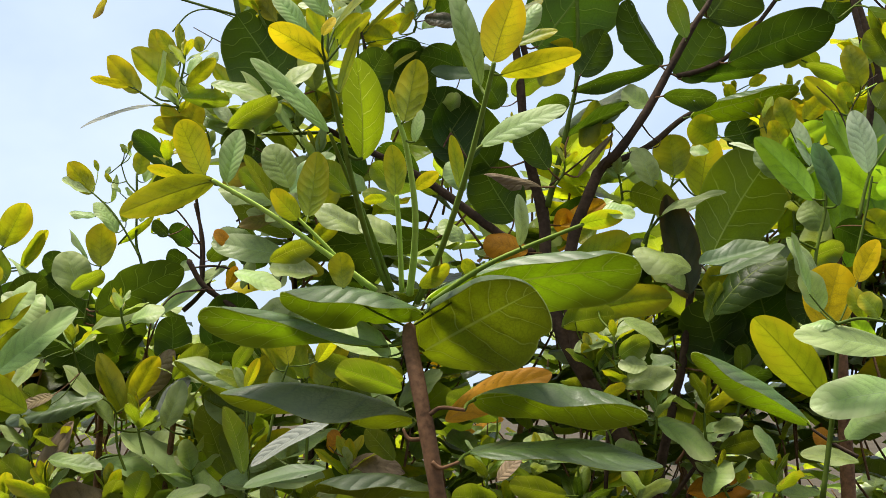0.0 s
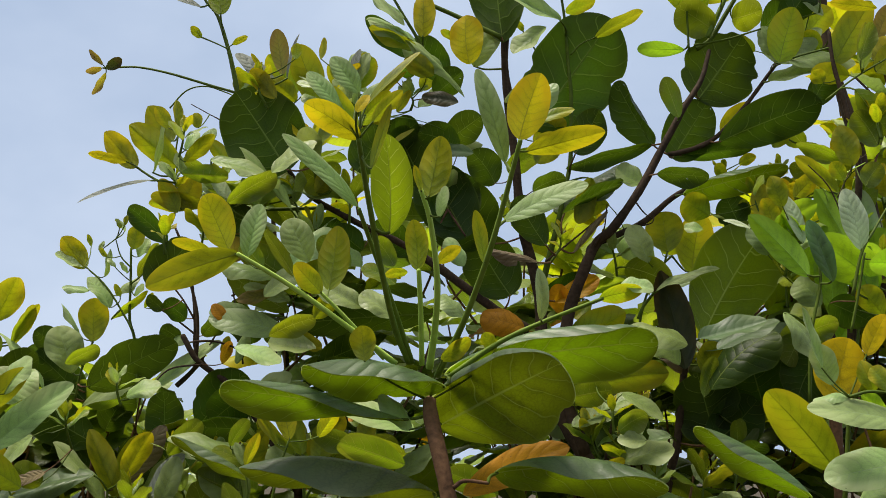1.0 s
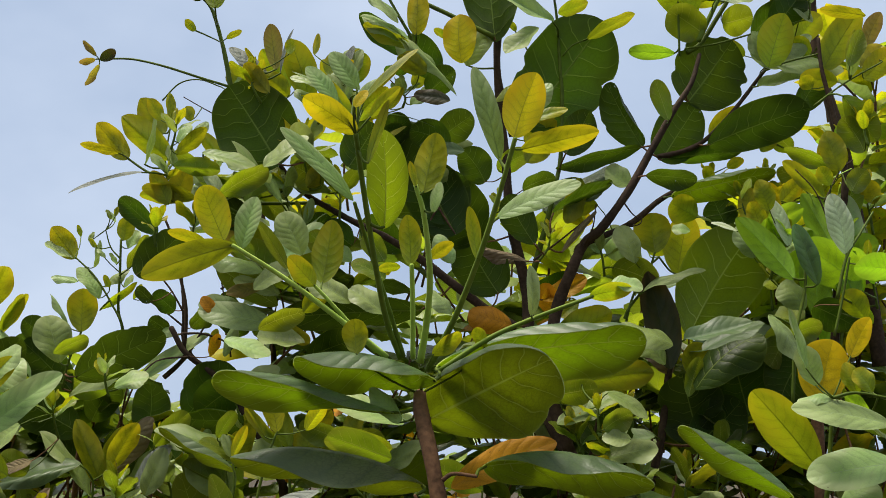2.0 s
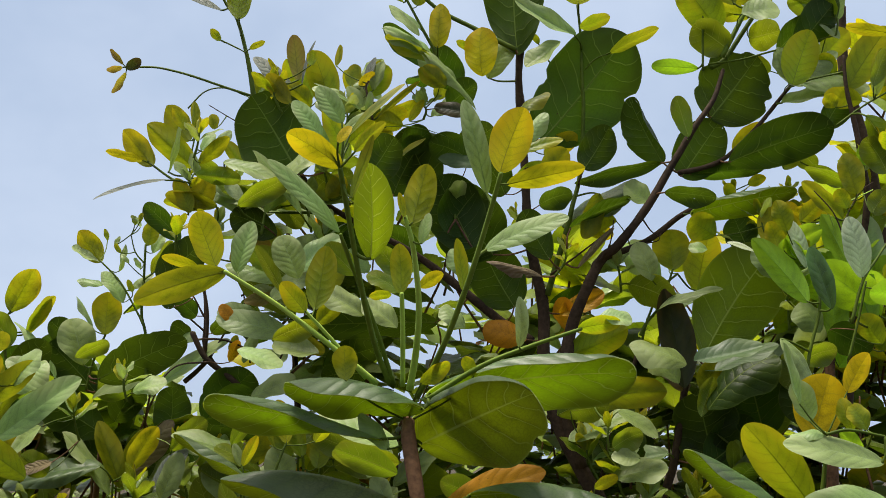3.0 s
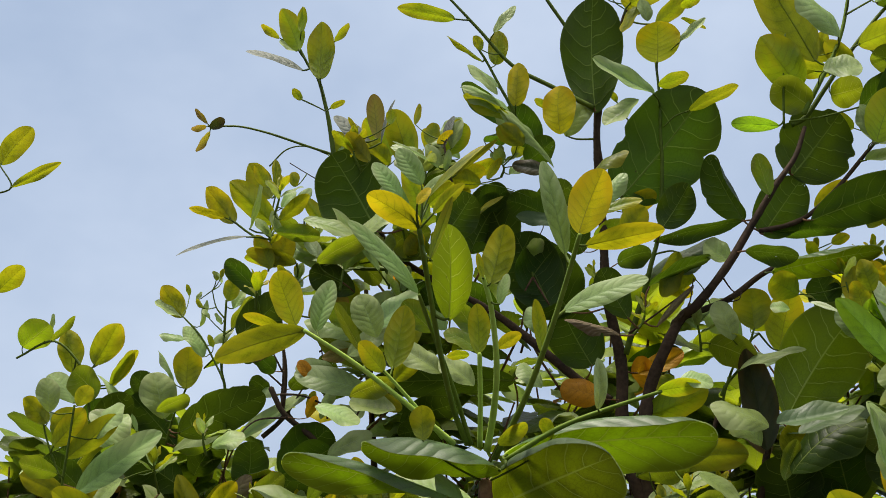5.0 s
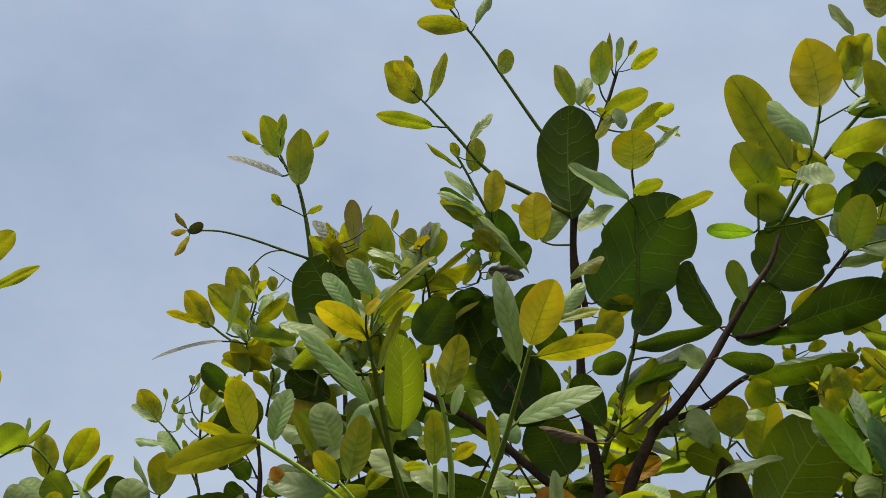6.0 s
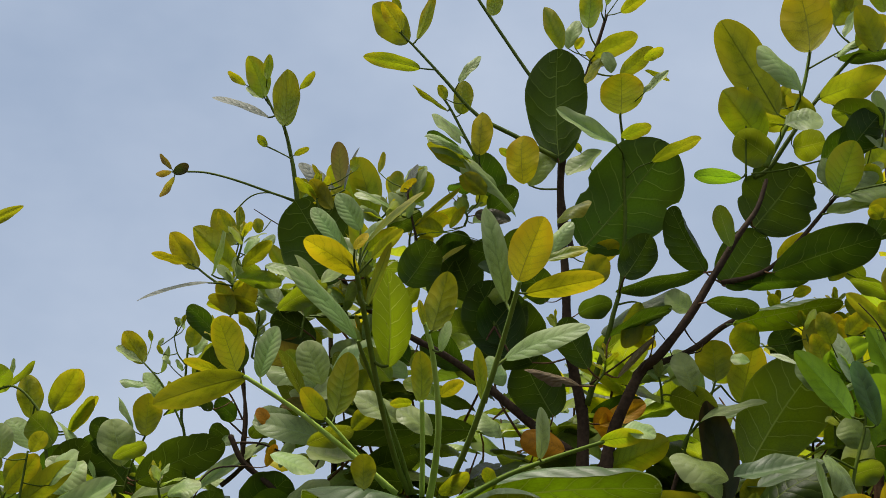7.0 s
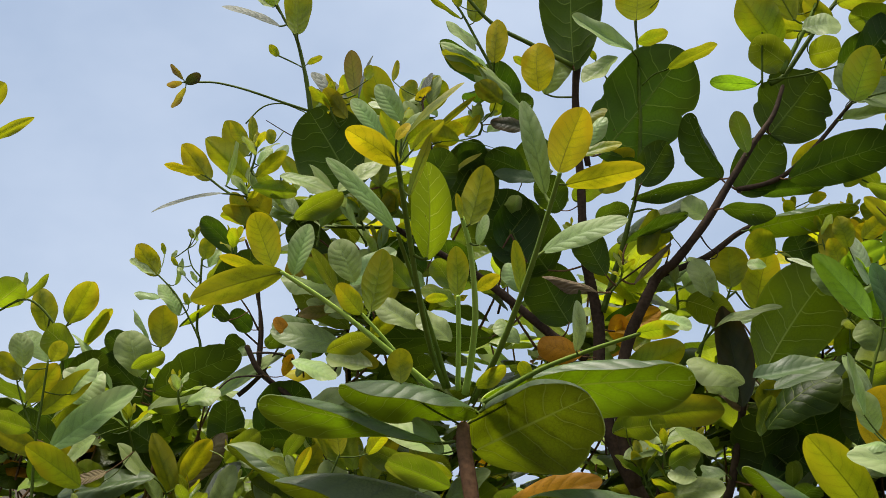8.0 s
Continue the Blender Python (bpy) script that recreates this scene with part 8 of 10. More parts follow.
leaf(left_thicket, "pale", -0.142, 1.901, 1.313, 54, 11, -99, 0.050, 0.022, 0)
leaf(left_thicket, "pale", -0.147, 1.902, 1.318, 63, -27, -4, 0.055, 0.031, 2)
leaf(left_thicket, "pale", -0.149, 1.899, 1.323, 73, 27, -148, 0.046, 0.023, 2)
leaf(left_thicket, "gold", -0.150, 1.900, 1.328, 76, -5, -69, 0.037, 0.015, 1)
leaf(left_thicket, "young", -0.154, 1.900, 1.333, 98, -17, -44, 0.033, 0.016, 2)
leaf(left_thicket, "green", -0.541, 1.822, 1.327, 12, -5, 56, 0.054, 0.025, 2)
leaf(left_thicket, "green", -0.539, 1.817, 1.333, 32, 4, -175, 0.056, 0.031, 1)
leaf(left_thicket, "green", -0.537, 1.820, 1.338, 46, 2, -60, 0.051, 0.024, 1)
leaf(left_thicket, "green", -0.542, 1.820, 1.342, 44, -5, 65, 0.041, 0.022, 3)
leaf(left_thicket, "young", -0.539, 1.818, 1.348, 66, 5, -149, 0.043, 0.022, 1)
leaf(left_thicket, "young", -0.540, 1.820, 1.352, 68, -2, -14, 0.034, 0.016, 1)
leaf(left_thicket, "young", -0.541, 1.817, 1.357, 67, 1, 144, 0.026, 0.010, 1)
leaf(left_thicket, "young", -0.299, 1.880, 1.528, 37, 5, -1, 0.040, 0.020, 0)
leaf(left_thicket, "sage", -0.302, 1.877, 1.531, 26, 3, 97, 0.030, 0.013, 1)
leaf(left_thicket, "gold", -0.296, 1.876, 1.535, 37, -6, -122, 0.033, 0.018, 0)
leaf(left_thicket, "young", -0.298, 1.880, 1.539, 50, 6, 13, 0.022, 0.010, 2)
leaf(left_thicket, "young", -0.299, 1.877, 1.544, 71, -1, 132, 0.020, 0.009, 2)
leaf(left_thicket, "gold", -0.297, 1.878, 1.547, 83, -5, -103, 0.018, 0.008, 1)
leaf(left_thicket, "green", -0.447, 1.838, 1.566, 37, 1, -24, 0.051, 0.025, 1)
leaf(left_thicket, "green", -0.450, 1.834, 1.569, 33, -14, 106, 0.039, 0.018, 0)
leaf(left_thicket, "young", -0.446, 1.833, 1.573, 38, 17, -103, 0.044, 0.022, 3)
leaf(left_thicket, "pale", -0.450, 1.834, 1.578, 69, -12, 23, 0.043, 0.019, 3)
leaf(left_thicket, "green", -0.450, 1.830, 1.581, 59, 9, -172, 0.038, 0.017, 1)
leaf(left_thicket, "young", -0.449, 1.831, 1.585, 76, 6, -41, 0.026, 0.014, 2)
leaf(left_thicket, "gold", -0.451, 1.829, 1.589, 80, -16, 49, 0.029, 0.015, 0)
leaf(left_thicket, "sage", -0.349, 1.765, 1.620, 21, 6, -100, 0.045, 0.023, 1)
leaf(left_thicket, "young", -0.353, 1.767, 1.625, 45, -6, 34, 0.038, 0.021, 3)
leaf(left_thicket, "pale", -0.353, 1.763, 1.629, 45, 4, 177, 0.031, 0.014, 3)
leaf(left_thicket, "sage", -0.352, 1.766, 1.633, 61, 0, -43, 0.028, 0.015, 2)
leaf(left_thicket, "young", -0.354, 1.765, 1.637, 64, -5, 83, 0.026, 0.013, 2)
leaf(left_thicket, "young", -0.353, 1.764, 1.641, 87, 5, -93, 0.019, 0.010, 3)
foliage(left_thicket, 4, [((-0.56, 2.20, 1.47), (0.28, 0.25, 0.14), 22), ((-0.12, 2.30, 1.53), (0.26, 0.2, 0.1), 18), ((-0.29, 2.20, 1.30), (0.5, 0.25, 0.08), 22), ((-0.61, 2.15, 1.59), (0.14, 0.1, 0.08), 10), ((-0.43, 2.15, 1.63), (0.06, 0.06, 0.05), 4), ((-0.06, 2.15, 1.69), (0.09, 0.1, 0.06), 7), ((-0.58, 2.25, 1.59), (0.16, 0.08, 0.07), 14), ((-0.77, 2.20, 1.60), (0.12, 0.08, 0.07), 8)], (5, 3.2, 2.6, 0.6, 0.14))

# ---------------------------------------------------------------- shrub crowded with bright fresh green leaves
right_thicket = shrub("shrub crowded with bright fresh green leaves", 0.68, 1.78)
stem(right_thicket, "stem", DARK_BARK, 0.0067, 0.0025, (0.713, 1.754, 1.599), (0.738, 1.754, 1.835), (0.750, 1.754, 1.931), (0.745, 1.754, 1.984), (0.734, 1.754, 2.051), (0.723, 1.754, 2.106), (0.720, 1.754, 2.156))
stem(right_thicket, "stem", SHOOT, 0.0025, 0.0017, (0.723, 1.747, 1.648), (0.740, 1.747, 1.748), (0.760, 1.747, 1.816))
stem(right_thicket, "twig", SHOOT, 0.0017, 0.0013, (0.703, 1.736, 2.042), (0.749, 1.736, 2.077), (0.810, 1.736, 2.113))
stem(right_thicket, "twig", DARK_BARK, 0.0017, 0.0013, (0.751, 1.742, 2.079), (0.782, 1.742, 2.043), (0.804, 1.742, 2.016))
stem(right_thicket, "stem", SHOOT, 0.0027, 0.0019, (0.619, 1.621, 1.587), (0.627, 1.621, 1.678), (0.642, 1.621, 1.740), (0.644, 1.621, 1.771))
stem(right_thicket, "stem", SHOOT, 0.0020, 0.0016, (0.683, 1.632, 1.681), (0.699, 1.632, 1.743), (0.709, 1.632, 1.790))
stem(right_thicket, "twig", DARK_BARK, 0.0013, 0.0008, (0.693, 1.659, 1.842), (0.675, 1.659, 1.890), (0.648, 1.659, 1.922))
stem(right_thicket, "twig", DARK_BARK, 0.0011, 0.0008, (0.684, 1.651, 1.873), (0.708, 1.651, 1.918), (0.728, 1.651, 1.935))
stem(right_thicket, "shoot", SHOOT, 0.0022, 0.0014, (0.719, 1.739, 1.784), (0.720, 1.740, 1.817), (0.719, 1.743, 1.850))
stem(right_thicket, "shoot", SHOOT, 0.0022, 0.0014, (0.626, 1.735, 1.776), (0.633, 1.723, 1.802), (0.642, 1.716, 1.829))
stem(right_thicket, "shoot", SHOOT, 0.0022, 0.0014, (0.795, 1.775, 1.852), (0.791, 1.774, 1.885), (0.785, 1.776, 1.918))
stem(right_thicket, "shoot", SHOOT, 0.0022, 0.0014, (0.696, 1.761, 1.867), (0.700, 1.763, 1.891), (0.695, 1.764, 1.916))
stem(right_thicket, "shoot", SHOOT, 0.0022, 0.0014, (0.737, 1.732, 1.942), (0.741, 1.739, 1.966), (0.745, 1.744, 1.990))
stem(right_thicket, "shoot", SHOOT, 0.0022, 0.0014, (0.761, 1.681, 1.966), (0.762, 1.695, 1.990), (0.766, 1.701, 2.013))
stem(right_thicket, "shoot", SHOOT, 0.0022, 0.0014, (0.770, 1.704, 1.729), (0.768, 1.709, 1.761), (0.762, 1.711, 1.793))
stem(right_thicket, "shoot", SHOOT, 0.0022, 0.0014, (0.701, 1.773, 1.711), (0.700, 1.774, 1.740), (0.705, 1.771, 1.769))
stem(right_thicket, "shoot", SHOOT, 0.0022, 0.0014, (0.639, 1.777, 1.737), (0.637, 1.773, 1.762), (0.638, 1.772, 1.787))
leaf(right_thicket, "pale", 0.763, 1.758, 1.817, 91, -11, -6, 0.097, 0.047, 2)
leaf(right_thicket, "fresh", 0.671, 1.787, 1.805, 57, 31, 128, 0.099, 0.045, 2)
leaf(right_thicket, "pale", 0.670, 1.786, 1.831, 90, -7, 3, 0.075, 0.034, 0)
leaf(right_thicket, "fresh", 0.730, 1.760, 1.800, 79, 10, 131, 0.112, 0.040, 0)
leaf(right_thicket, "fresh", 0.688, 1.724, 1.711, 88, 3, 138, 0.143, 0.047, 1)
leaf(right_thicket, "fresh", 0.748, 1.714, 1.734, 65, 23, 131, 0.092, 0.043, 0)
leaf(right_thicket, "fresh", 0.736, 1.752, 1.817, 28, -54, -113, 0.061, 0.042, 3)
leaf(right_thicket, "young", 0.738, 1.788, 1.938, 88, 3, 146, 0.063, 0.037, 3)
leaf(right_thicket, "green", 0.723, 1.732, 1.946, 25, 28, 102, 0.075, 0.028, 2)
leaf(right_thicket, "gold", 0.612, 1.724, 1.847, 80, 15, 146, 0.045, 0.029, 1)
leaf(right_thicket, "gold", 0.653, 1.765, 1.855, 80, 15, 145, 0.060, 0.031, 1)
leaf(right_thicket, "gold", 0.679, 1.771, 1.900, 41, 43, 121, 0.038, 0.027, 1)
leaf(right_thicket, "olive", 0.708, 1.723, 1.906, 65, 25, 132, 0.027, 0.026, 1)
leaf(right_thicket, "green", 0.742, 1.703, 1.901, 86, -34, -173, 0.041, 0.034, 1)
leaf(right_thicket, "gold", 0.791, 1.749, 1.894, 80, 13, 141, 0.037, 0.031, 1)
leaf(right_thicket, "fresh", 0.796, 1.765, 1.785, 57, 25, 124, 0.046, 0.038, 1)
leaf(right_thicket, "sage", 0.666, 1.706, 1.727, 72, -31, 32, 0.051, 0.054, 2)
leaf(right_thicket, "olive", 0.646, 1.738, 1.782, 79, 13, 141, 0.036, 0.032, 1)
leaf(right_thicket, "fresh", 0.795, 1.796, 1.720, 42, 37, 119, 0.049, 0.039, 0)
leaf(right_thicket, "fresh", 0.710, 1.780, 1.685, 81, -28, -162, 0.059, 0.038, 3)
leaf(right_thicket, "young", 0.781, 1.794, 1.712, 75, 21, 142, 0.043, 0.030, 1)
leaf(right_thicket, "green", 0.672, 1.786, 1.720, -75, 25, 32, 0.078, 0.067, 0)
leaf(right_thicket, "dark", 0.688, 1.794, 1.669, -88, 29, 3, 0.078, 0.080, 0)
leaf(right_thicket, "green", 0.768, 1.716, 1.965, 70, 23, 137, 0.061, 0.042, 2)
leaf(right_thicket, "green", 0.737, 1.706, 2.049, -66, -23, -50, 0.084, 0.043, 3)
leaf(right_thicket, "sage", 0.664, 1.796, 2.126, -5, 50, -94, 0.107, 0.062, 2)
leaf(right_thicket, "young", 0.706, 1.752, 2.074, 58, 28, 127, 0.024, 0.026, 1)
leaf(right_thicket, "gold", 0.785, 1.761, 2.112, 63, 37, -40, 0.051, 0.039, 3)
leaf(right_thicket, "green", 0.749, 1.707, 2.094, 84, -19, -161, 0.062, 0.028, 4)
leaf(right_thicket, "young", 0.720, 1.798, 2.145, 58, 28, 127, 0.038, 0.027, 1)
leaf(right_thicket, "fresh", 0.615, 1.706, 1.843, 59, -52, -142, 0.066, 0.038, 1)
leaf(right_thicket, "gold", 0.648, 1.739, 1.893, 74, -41, -156, 0.048, 0.030, 0)
leaf(right_thicket, "fresh", 0.646, 1.709, 1.820, 60, 24, 126, 0.051, 0.041, 4)
leaf(right_thicket, "fresh", 0.690, 1.787, 1.785, 69, 25, 138, 0.059, 0.040, 1)
leaf(right_thicket, "pale", 0.614, 1.775, 1.814, 83, -25, 16, 0.056, 0.033, 2)
leaf(right_thicket, "fresh", 0.739, 1.670, 1.748, 49, 36, 124, 0.113, 0.066, 1)
leaf(right_thicket, "olive", 0.688, 1.593, 1.903, 81, 13, 145, 0.059, 0.036, 3)
leaf(right_thicket, "olive", 0.694, 1.679, 1.885, 56, 34, 130, 0.080, 0.027, 1)
leaf(right_thicket, "young", 0.676, 1.594, 1.883, 72, 24, 141, 0.030, 0.022, 0)
leaf(right_thicket, "dark", 0.672, 1.683, 1.729, -36, -41, -65, 0.064, 0.056, 0)
leaf(right_thicket, "young", 0.733, 1.646, 1.706, 68, 30, 141, 0.049, 0.037, 3)
leaf(right_thicket, "young", 0.615, 1.682, 1.867, 80, 16, 147, 0.048, 0.030, 3)
leaf(right_thicket, "waxy", 0.472, 1.605, 1.671, 18, 37, -79, 0.096, 0.045, 3)
leaf(right_thicket, "green", 0.629, 1.658, 1.681, 37, -54, -121, 0.050, 0.037, 2)
leaf(right_thicket, "pale", 0.586, 1.602, 1.705, -67, 25, -134, 0.079, 0.040, 2)
leaf(right_thicket, "fresh", 0.720, 1.743, 1.822, 30, -4, -20, 0.068, 0.028, 3)
leaf(right_thicket, "pale", 0.717, 1.740, 1.826, 24, 6, 114, 0.057, 0.027, 1)
leaf(right_thicket, "fresh", 0.721, 1.741, 1.831, 43, -5, -107, 0.055, 0.023, 0)
leaf(right_thicket, "young", 0.719, 1.743, 1.836, 58, -0, 18, 0.054, 0.022, 0)
leaf(right_thicket, "fresh", 0.719, 1.741, 1.840, 56, 3, 171, 0.049, 0.022, 1)
leaf(right_thicket, "gold", 0.720, 1.743, 1.845, 64, -6, -72, 0.047, 0.021, 1)
leaf(right_thicket, "young", 0.718, 1.744, 1.849, 73, 4, 69, 0.040, 0.021, 2)
leaf(right_thicket, "young", 0.719, 1.743, 1.853, 76, 1, -166, 0.031, 0.015, 1)
leaf(right_thicket, "pale", 0.636, 1.724, 1.807, 36, 24, -38, 0.050, 0.026, 1)
leaf(right_thicket, "pale", 0.633, 1.722, 1.810, 30, -8, 70, 0.048, 0.023, 0)
leaf(right_thicket, "fresh", 0.637, 1.718, 1.815, 47, -20, 179, 0.040, 0.020, 1)
leaf(right_thicket, "young", 0.640, 1.720, 1.819, 57, 23, -21, 0.038, 0.017, 3)
leaf(right_thicket, "pale", 0.638, 1.718, 1.823, 60, -12, 81, 0.033, 0.018, 1)
leaf(right_thicket, "young", 0.642, 1.717, 1.828, 101, 13, 22, 0.036, 0.016, 3)
leaf(right_thicket, "young", 0.642, 1.716, 1.832, 87, 3, 46, 0.023, 0.010, 1)
leaf(right_thicket, "pale", 0.792, 1.772, 1.889, 21, 6, -142, 0.066, 0.037, 1)
leaf(right_thicket, "pale", 0.790, 1.777, 1.894, 31, -11, -13, 0.052, 0.028, 3)
leaf(right_thicket, "fresh", 0.787, 1.774, 1.899, 40, 9, 127, 0.058, 0.024, 1)
leaf(right_thicket, "fresh", 0.791, 1.775, 1.903, 44, -1, -103, 0.056, 0.025, 1)
leaf(right_thicket, "fresh", 0.786, 1.777, 1.907, 40, -4, 52, 0.048, 0.021, 2)
leaf(right_thicket, "gold", 0.787, 1.775, 1.912, 68, 8, -155, 0.042, 0.020, 3)
leaf(right_thicket, "young", 0.786, 1.777, 1.917, 71, -10, -45, 0.035, 0.016, 0)
leaf(right_thicket, "young", 0.785, 1.776, 1.921, 94, 6, -139, 0.029, 0.014, 2)
leaf(right_thicket, "young", 0.701, 1.765, 1.895, 25, -10, -40, 0.043, 0.024, 3)
leaf(right_thicket, "gold", 0.696, 1.763, 1.900, 34, 4, 94, 0.047, 0.025, 1)
leaf(right_thicket, "sage", 0.699, 1.762, 1.905, 51, 4, -128, 0.036, 0.017, 1)
leaf(right_thicket, "sage", 0.696, 1.765, 1.910, 58, -10, 1, 0.031, 0.016, 1)
leaf(right_thicket, "young", 0.695, 1.764, 1.915, 81, 11, 173, 0.031, 0.016, 3)
leaf(right_thicket, "gold", 0.696, 1.764, 1.919, 64, -2, -98, 0.022, 0.010, 0)
leaf(right_thicket, "fresh", 0.739, 1.739, 1.969, 24, 9, 106, 0.042, 0.021, 1)
leaf(right_thicket, "pale", 0.744, 1.739, 1.974, 36, -14, -126, 0.038, 0.018, 1)
leaf(right_thicket, "fresh", 0.743, 1.743, 1.978, 45, 12, 17, 0.035, 0.020, 1)
leaf(right_thicket, "fresh", 0.743, 1.740, 1.982, 66, -1, 148, 0.032, 0.018, 1)
leaf(right_thicket, "fresh", 0.746, 1.742, 1.985, 54, -13, -101, 0.032, 0.017, 3)
leaf(right_thicket, "gold", 0.744, 1.744, 1.989, 72, 13, 79, 0.031, 0.017, 0)
leaf(right_thicket, "young", 0.745, 1.743, 1.993, 77, -3, 155, 0.027, 0.011, 2)
leaf(right_thicket, "young", 0.761, 1.693, 1.993, 27, -4, 154, 0.041, 0.017, 2)
leaf(right_thicket, "young", 0.765, 1.698, 1.998, 37, -15, -90, 0.035, 0.019, 1)
leaf(right_thicket, "gold", 0.763, 1.699, 2.003, 57, 18, 73, 0.042, 0.020, 3)
leaf(right_thicket, "young", 0.765, 1.698, 2.007, 59, -9, 173, 0.033, 0.016, 2)
leaf(right_thicket, "young", 0.766, 1.701, 2.011, 87, 18, 65, 0.031, 0.016, 1)
leaf(right_thicket, "young", 0.766, 1.702, 2.016, 92, 1, 140, 0.026, 0.013, 1)
leaf(right_thicket, "fresh", 0.767, 1.706, 1.765, 18, 11, 177, 0.060, 0.026, 3)
leaf(right_thicket, "fresh", 0.768, 1.711, 1.771, 42, -11, -40, 0.048, 0.019, 0)
leaf(right_thicket, "fresh", 0.764, 1.708, 1.776, 39, 11, 138, 0.059, 0.024, 1)
leaf(right_thicket, "fresh", 0.766, 1.710, 1.781, 59, -3, -98, 0.041, 0.018, 3)
leaf(right_thicket, "young", 0.763, 1.712, 1.786, 64, -8, 26, 0.037, 0.015, 2)
leaf(right_thicket, "young", 0.763, 1.710, 1.791, 80, 7, -152, 0.040, 0.018, 1)
leaf(right_thicket, "young", 0.762, 1.712, 1.796, 82, -8, -65, 0.027, 0.012, 1)
leaf(right_thicket, "pale", 0.703, 1.774, 1.744, 19, 7, -73, 0.052, 0.025, 1)
leaf(right_thicket, "young", 0.699, 1.774, 1.749, 21, 1, 60, 0.054, 0.022, 1)
leaf(right_thicket, "sage", 0.703, 1.771, 1.754, 42, -7, -158, 0.053, 0.025, 1)
leaf(right_thicket, "sage", 0.704, 1.774, 1.759, 52, 10, -11, 0.040, 0.019, 3)
leaf(right_thicket, "young", 0.703, 1.771, 1.764, 79, -7, 108, 0.036, 0.017, 0)
leaf(right_thicket, "young", 0.705, 1.771, 1.768, 64, 1, -110, 0.029, 0.014, 1)
leaf(right_thicket, "young", 0.705, 1.772, 1.772, 80, 3, 48, 0.027, 0.014, 3)
leaf(right_thicket, "sage", 0.636, 1.770, 1.765, 9, -5, 164, 0.050, 0.023, 2)
leaf(right_thicket, "green", 0.639, 1.774, 1.771, 37, 4, -52, 0.048, 0.026, 1)
leaf(right_thicket, "green", 0.636, 1.773, 1.776, 61, -2, 86, 0.035, 0.016, 1)
leaf(right_thicket, "olive", 0.639, 1.772, 1.781, 60, -2, -143, 0.033, 0.018, 2)
leaf(right_thicket, "gold", 0.638, 1.774, 1.785, 52, 4, -2, 0.025, 0.011, 1)
leaf(right_thicket, "young", 0.638, 1.772, 1.790, 84, -3, 100, 0.025, 0.014, 3)
foliage(right_thicket, 5, [((0.80, 2.10, 1.84), (0.16, 0.2, 0.12), 24), ((0.91, 2.10, 2.13), (0.08, 0.15, 0.12), 5), ((0.70, 2.10, 1.99), (0.1, 0.08, 0.05), 3), ((0.83, 2.10, 2.06), (0.1, 0.1, 0.07), 3), ((0.85, 2.00, 2.22), (0.07, 0.1, 0.08), 4), ((0.89, 2.00, 2.00), (0.08, 0.1, 0.08), 4)], (0.3, 4, 2.5, 6, 0.1), 0.25)

# ---------------------------------------------------------------- shrub with amber and pale green young leaves
near_shrub = shrub("shrub with amber and pale green young leaves", 0.5, 1.2)
stem(near_shrub, "stem", SHOOT, 0.0028, 0.0020, (0.516, 1.193, 1.404), (0.528, 1.193, 1.479), (0.533, 1.193, 1.523), (0.538, 1.193, 1.568))
stem(near_shrub, "twig", SHOOT, 0.0017, 0.0014, (0.528, 1.162, 1.566), (0.550, 1.162, 1.571), (0.583, 1.162, 1.566))
leaf(near_shrub, "pale", 0.531, 1.169, 1.568, -12, -29, 96, 0.036, 0.020, 2)
leaf(near_shrub, "young", 0.562, 1.193, 1.572, 90, -20, 1, 0.033, 0.019, 1)
leaf(near_shrub, "young", 0.570, 1.173, 1.572, 74, -34, 27, 0.028, 0.025, 1)
leaf(near_shrub, "pale", 0.505, 1.166, 1.593, 84, -13, 23, 0.062, 0.011, 3)
leaf(near_shrub, "pale", 0.518, 1.180, 1.578, 75, 13, 131, 0.042, 0.029, 0)
leaf(near_shrub, "fresh", 0.568, 1.185, 1.550, 57, 29, 127, 0.030, 0.017, 3)
leaf(near_shrub, "pale", 0.539, 1.186, 1.458, 40, 17, -76, 0.044, 0.046, 2)

# ---------------------------------------------------------------- leafy green shrub with fresh upright yellow-green shoots
front_shrub = shrub("leafy green shrub with fresh upright yellow-green shoots", 0.17, 1.1)
stem(front_shrub, "trunk", BARK, 0.0090, 0.0066, (0.221, 1.097, -0.030), (0.211, 1.077, 0.553), (0.191, 1.077, 1.106), (0.171, 1.077, 1.364), (0.163, 1.077, 1.401), (0.156, 1.077, 1.443), (0.145, 1.085, 1.499), (0.134, 1.108, 1.545), (0.132, 1.120, 1.562))
stem(front_shrub, "twig", BARK, 0.0021, 0.0015, (0.156, 1.068, 1.444), (0.164, 1.068, 1.439), (0.179, 1.068, 1.444))
stem(front_shrub, "twig", BARK, 0.0021, 0.0015, (0.148, 1.085, 1.463), (0.135, 1.085, 1.463), (0.130, 1.085, 1.471))
stem(front_shrub, "twig", BARK, 0.0021, 0.0015, (0.154, 1.071, 1.484), (0.164, 1.071, 1.490), (0.184, 1.071, 1.488))
leaf(front_shrub, "young", 0.065, 1.102, 1.809, 80, 27, 159, 0.058, 0.022, 1)
leaf(front_shrub, "young", 0.070, 1.097, 1.819, 73, -25, -145, 0.032, 0.017, 0)
leaf(front_shrub, "pale", 0.058, 1.114, 1.818, 38, -40, 63, 0.050, 0.022, 3)
leaf(front_shrub, "young", 0.113, 1.096, 1.678, -11, 50, 82, 0.021, 0.011, 0)
leaf(front_shrub, "pale", 0.234, 1.105, 1.827, 78, 29, -23, 0.039, 0.019, 2)
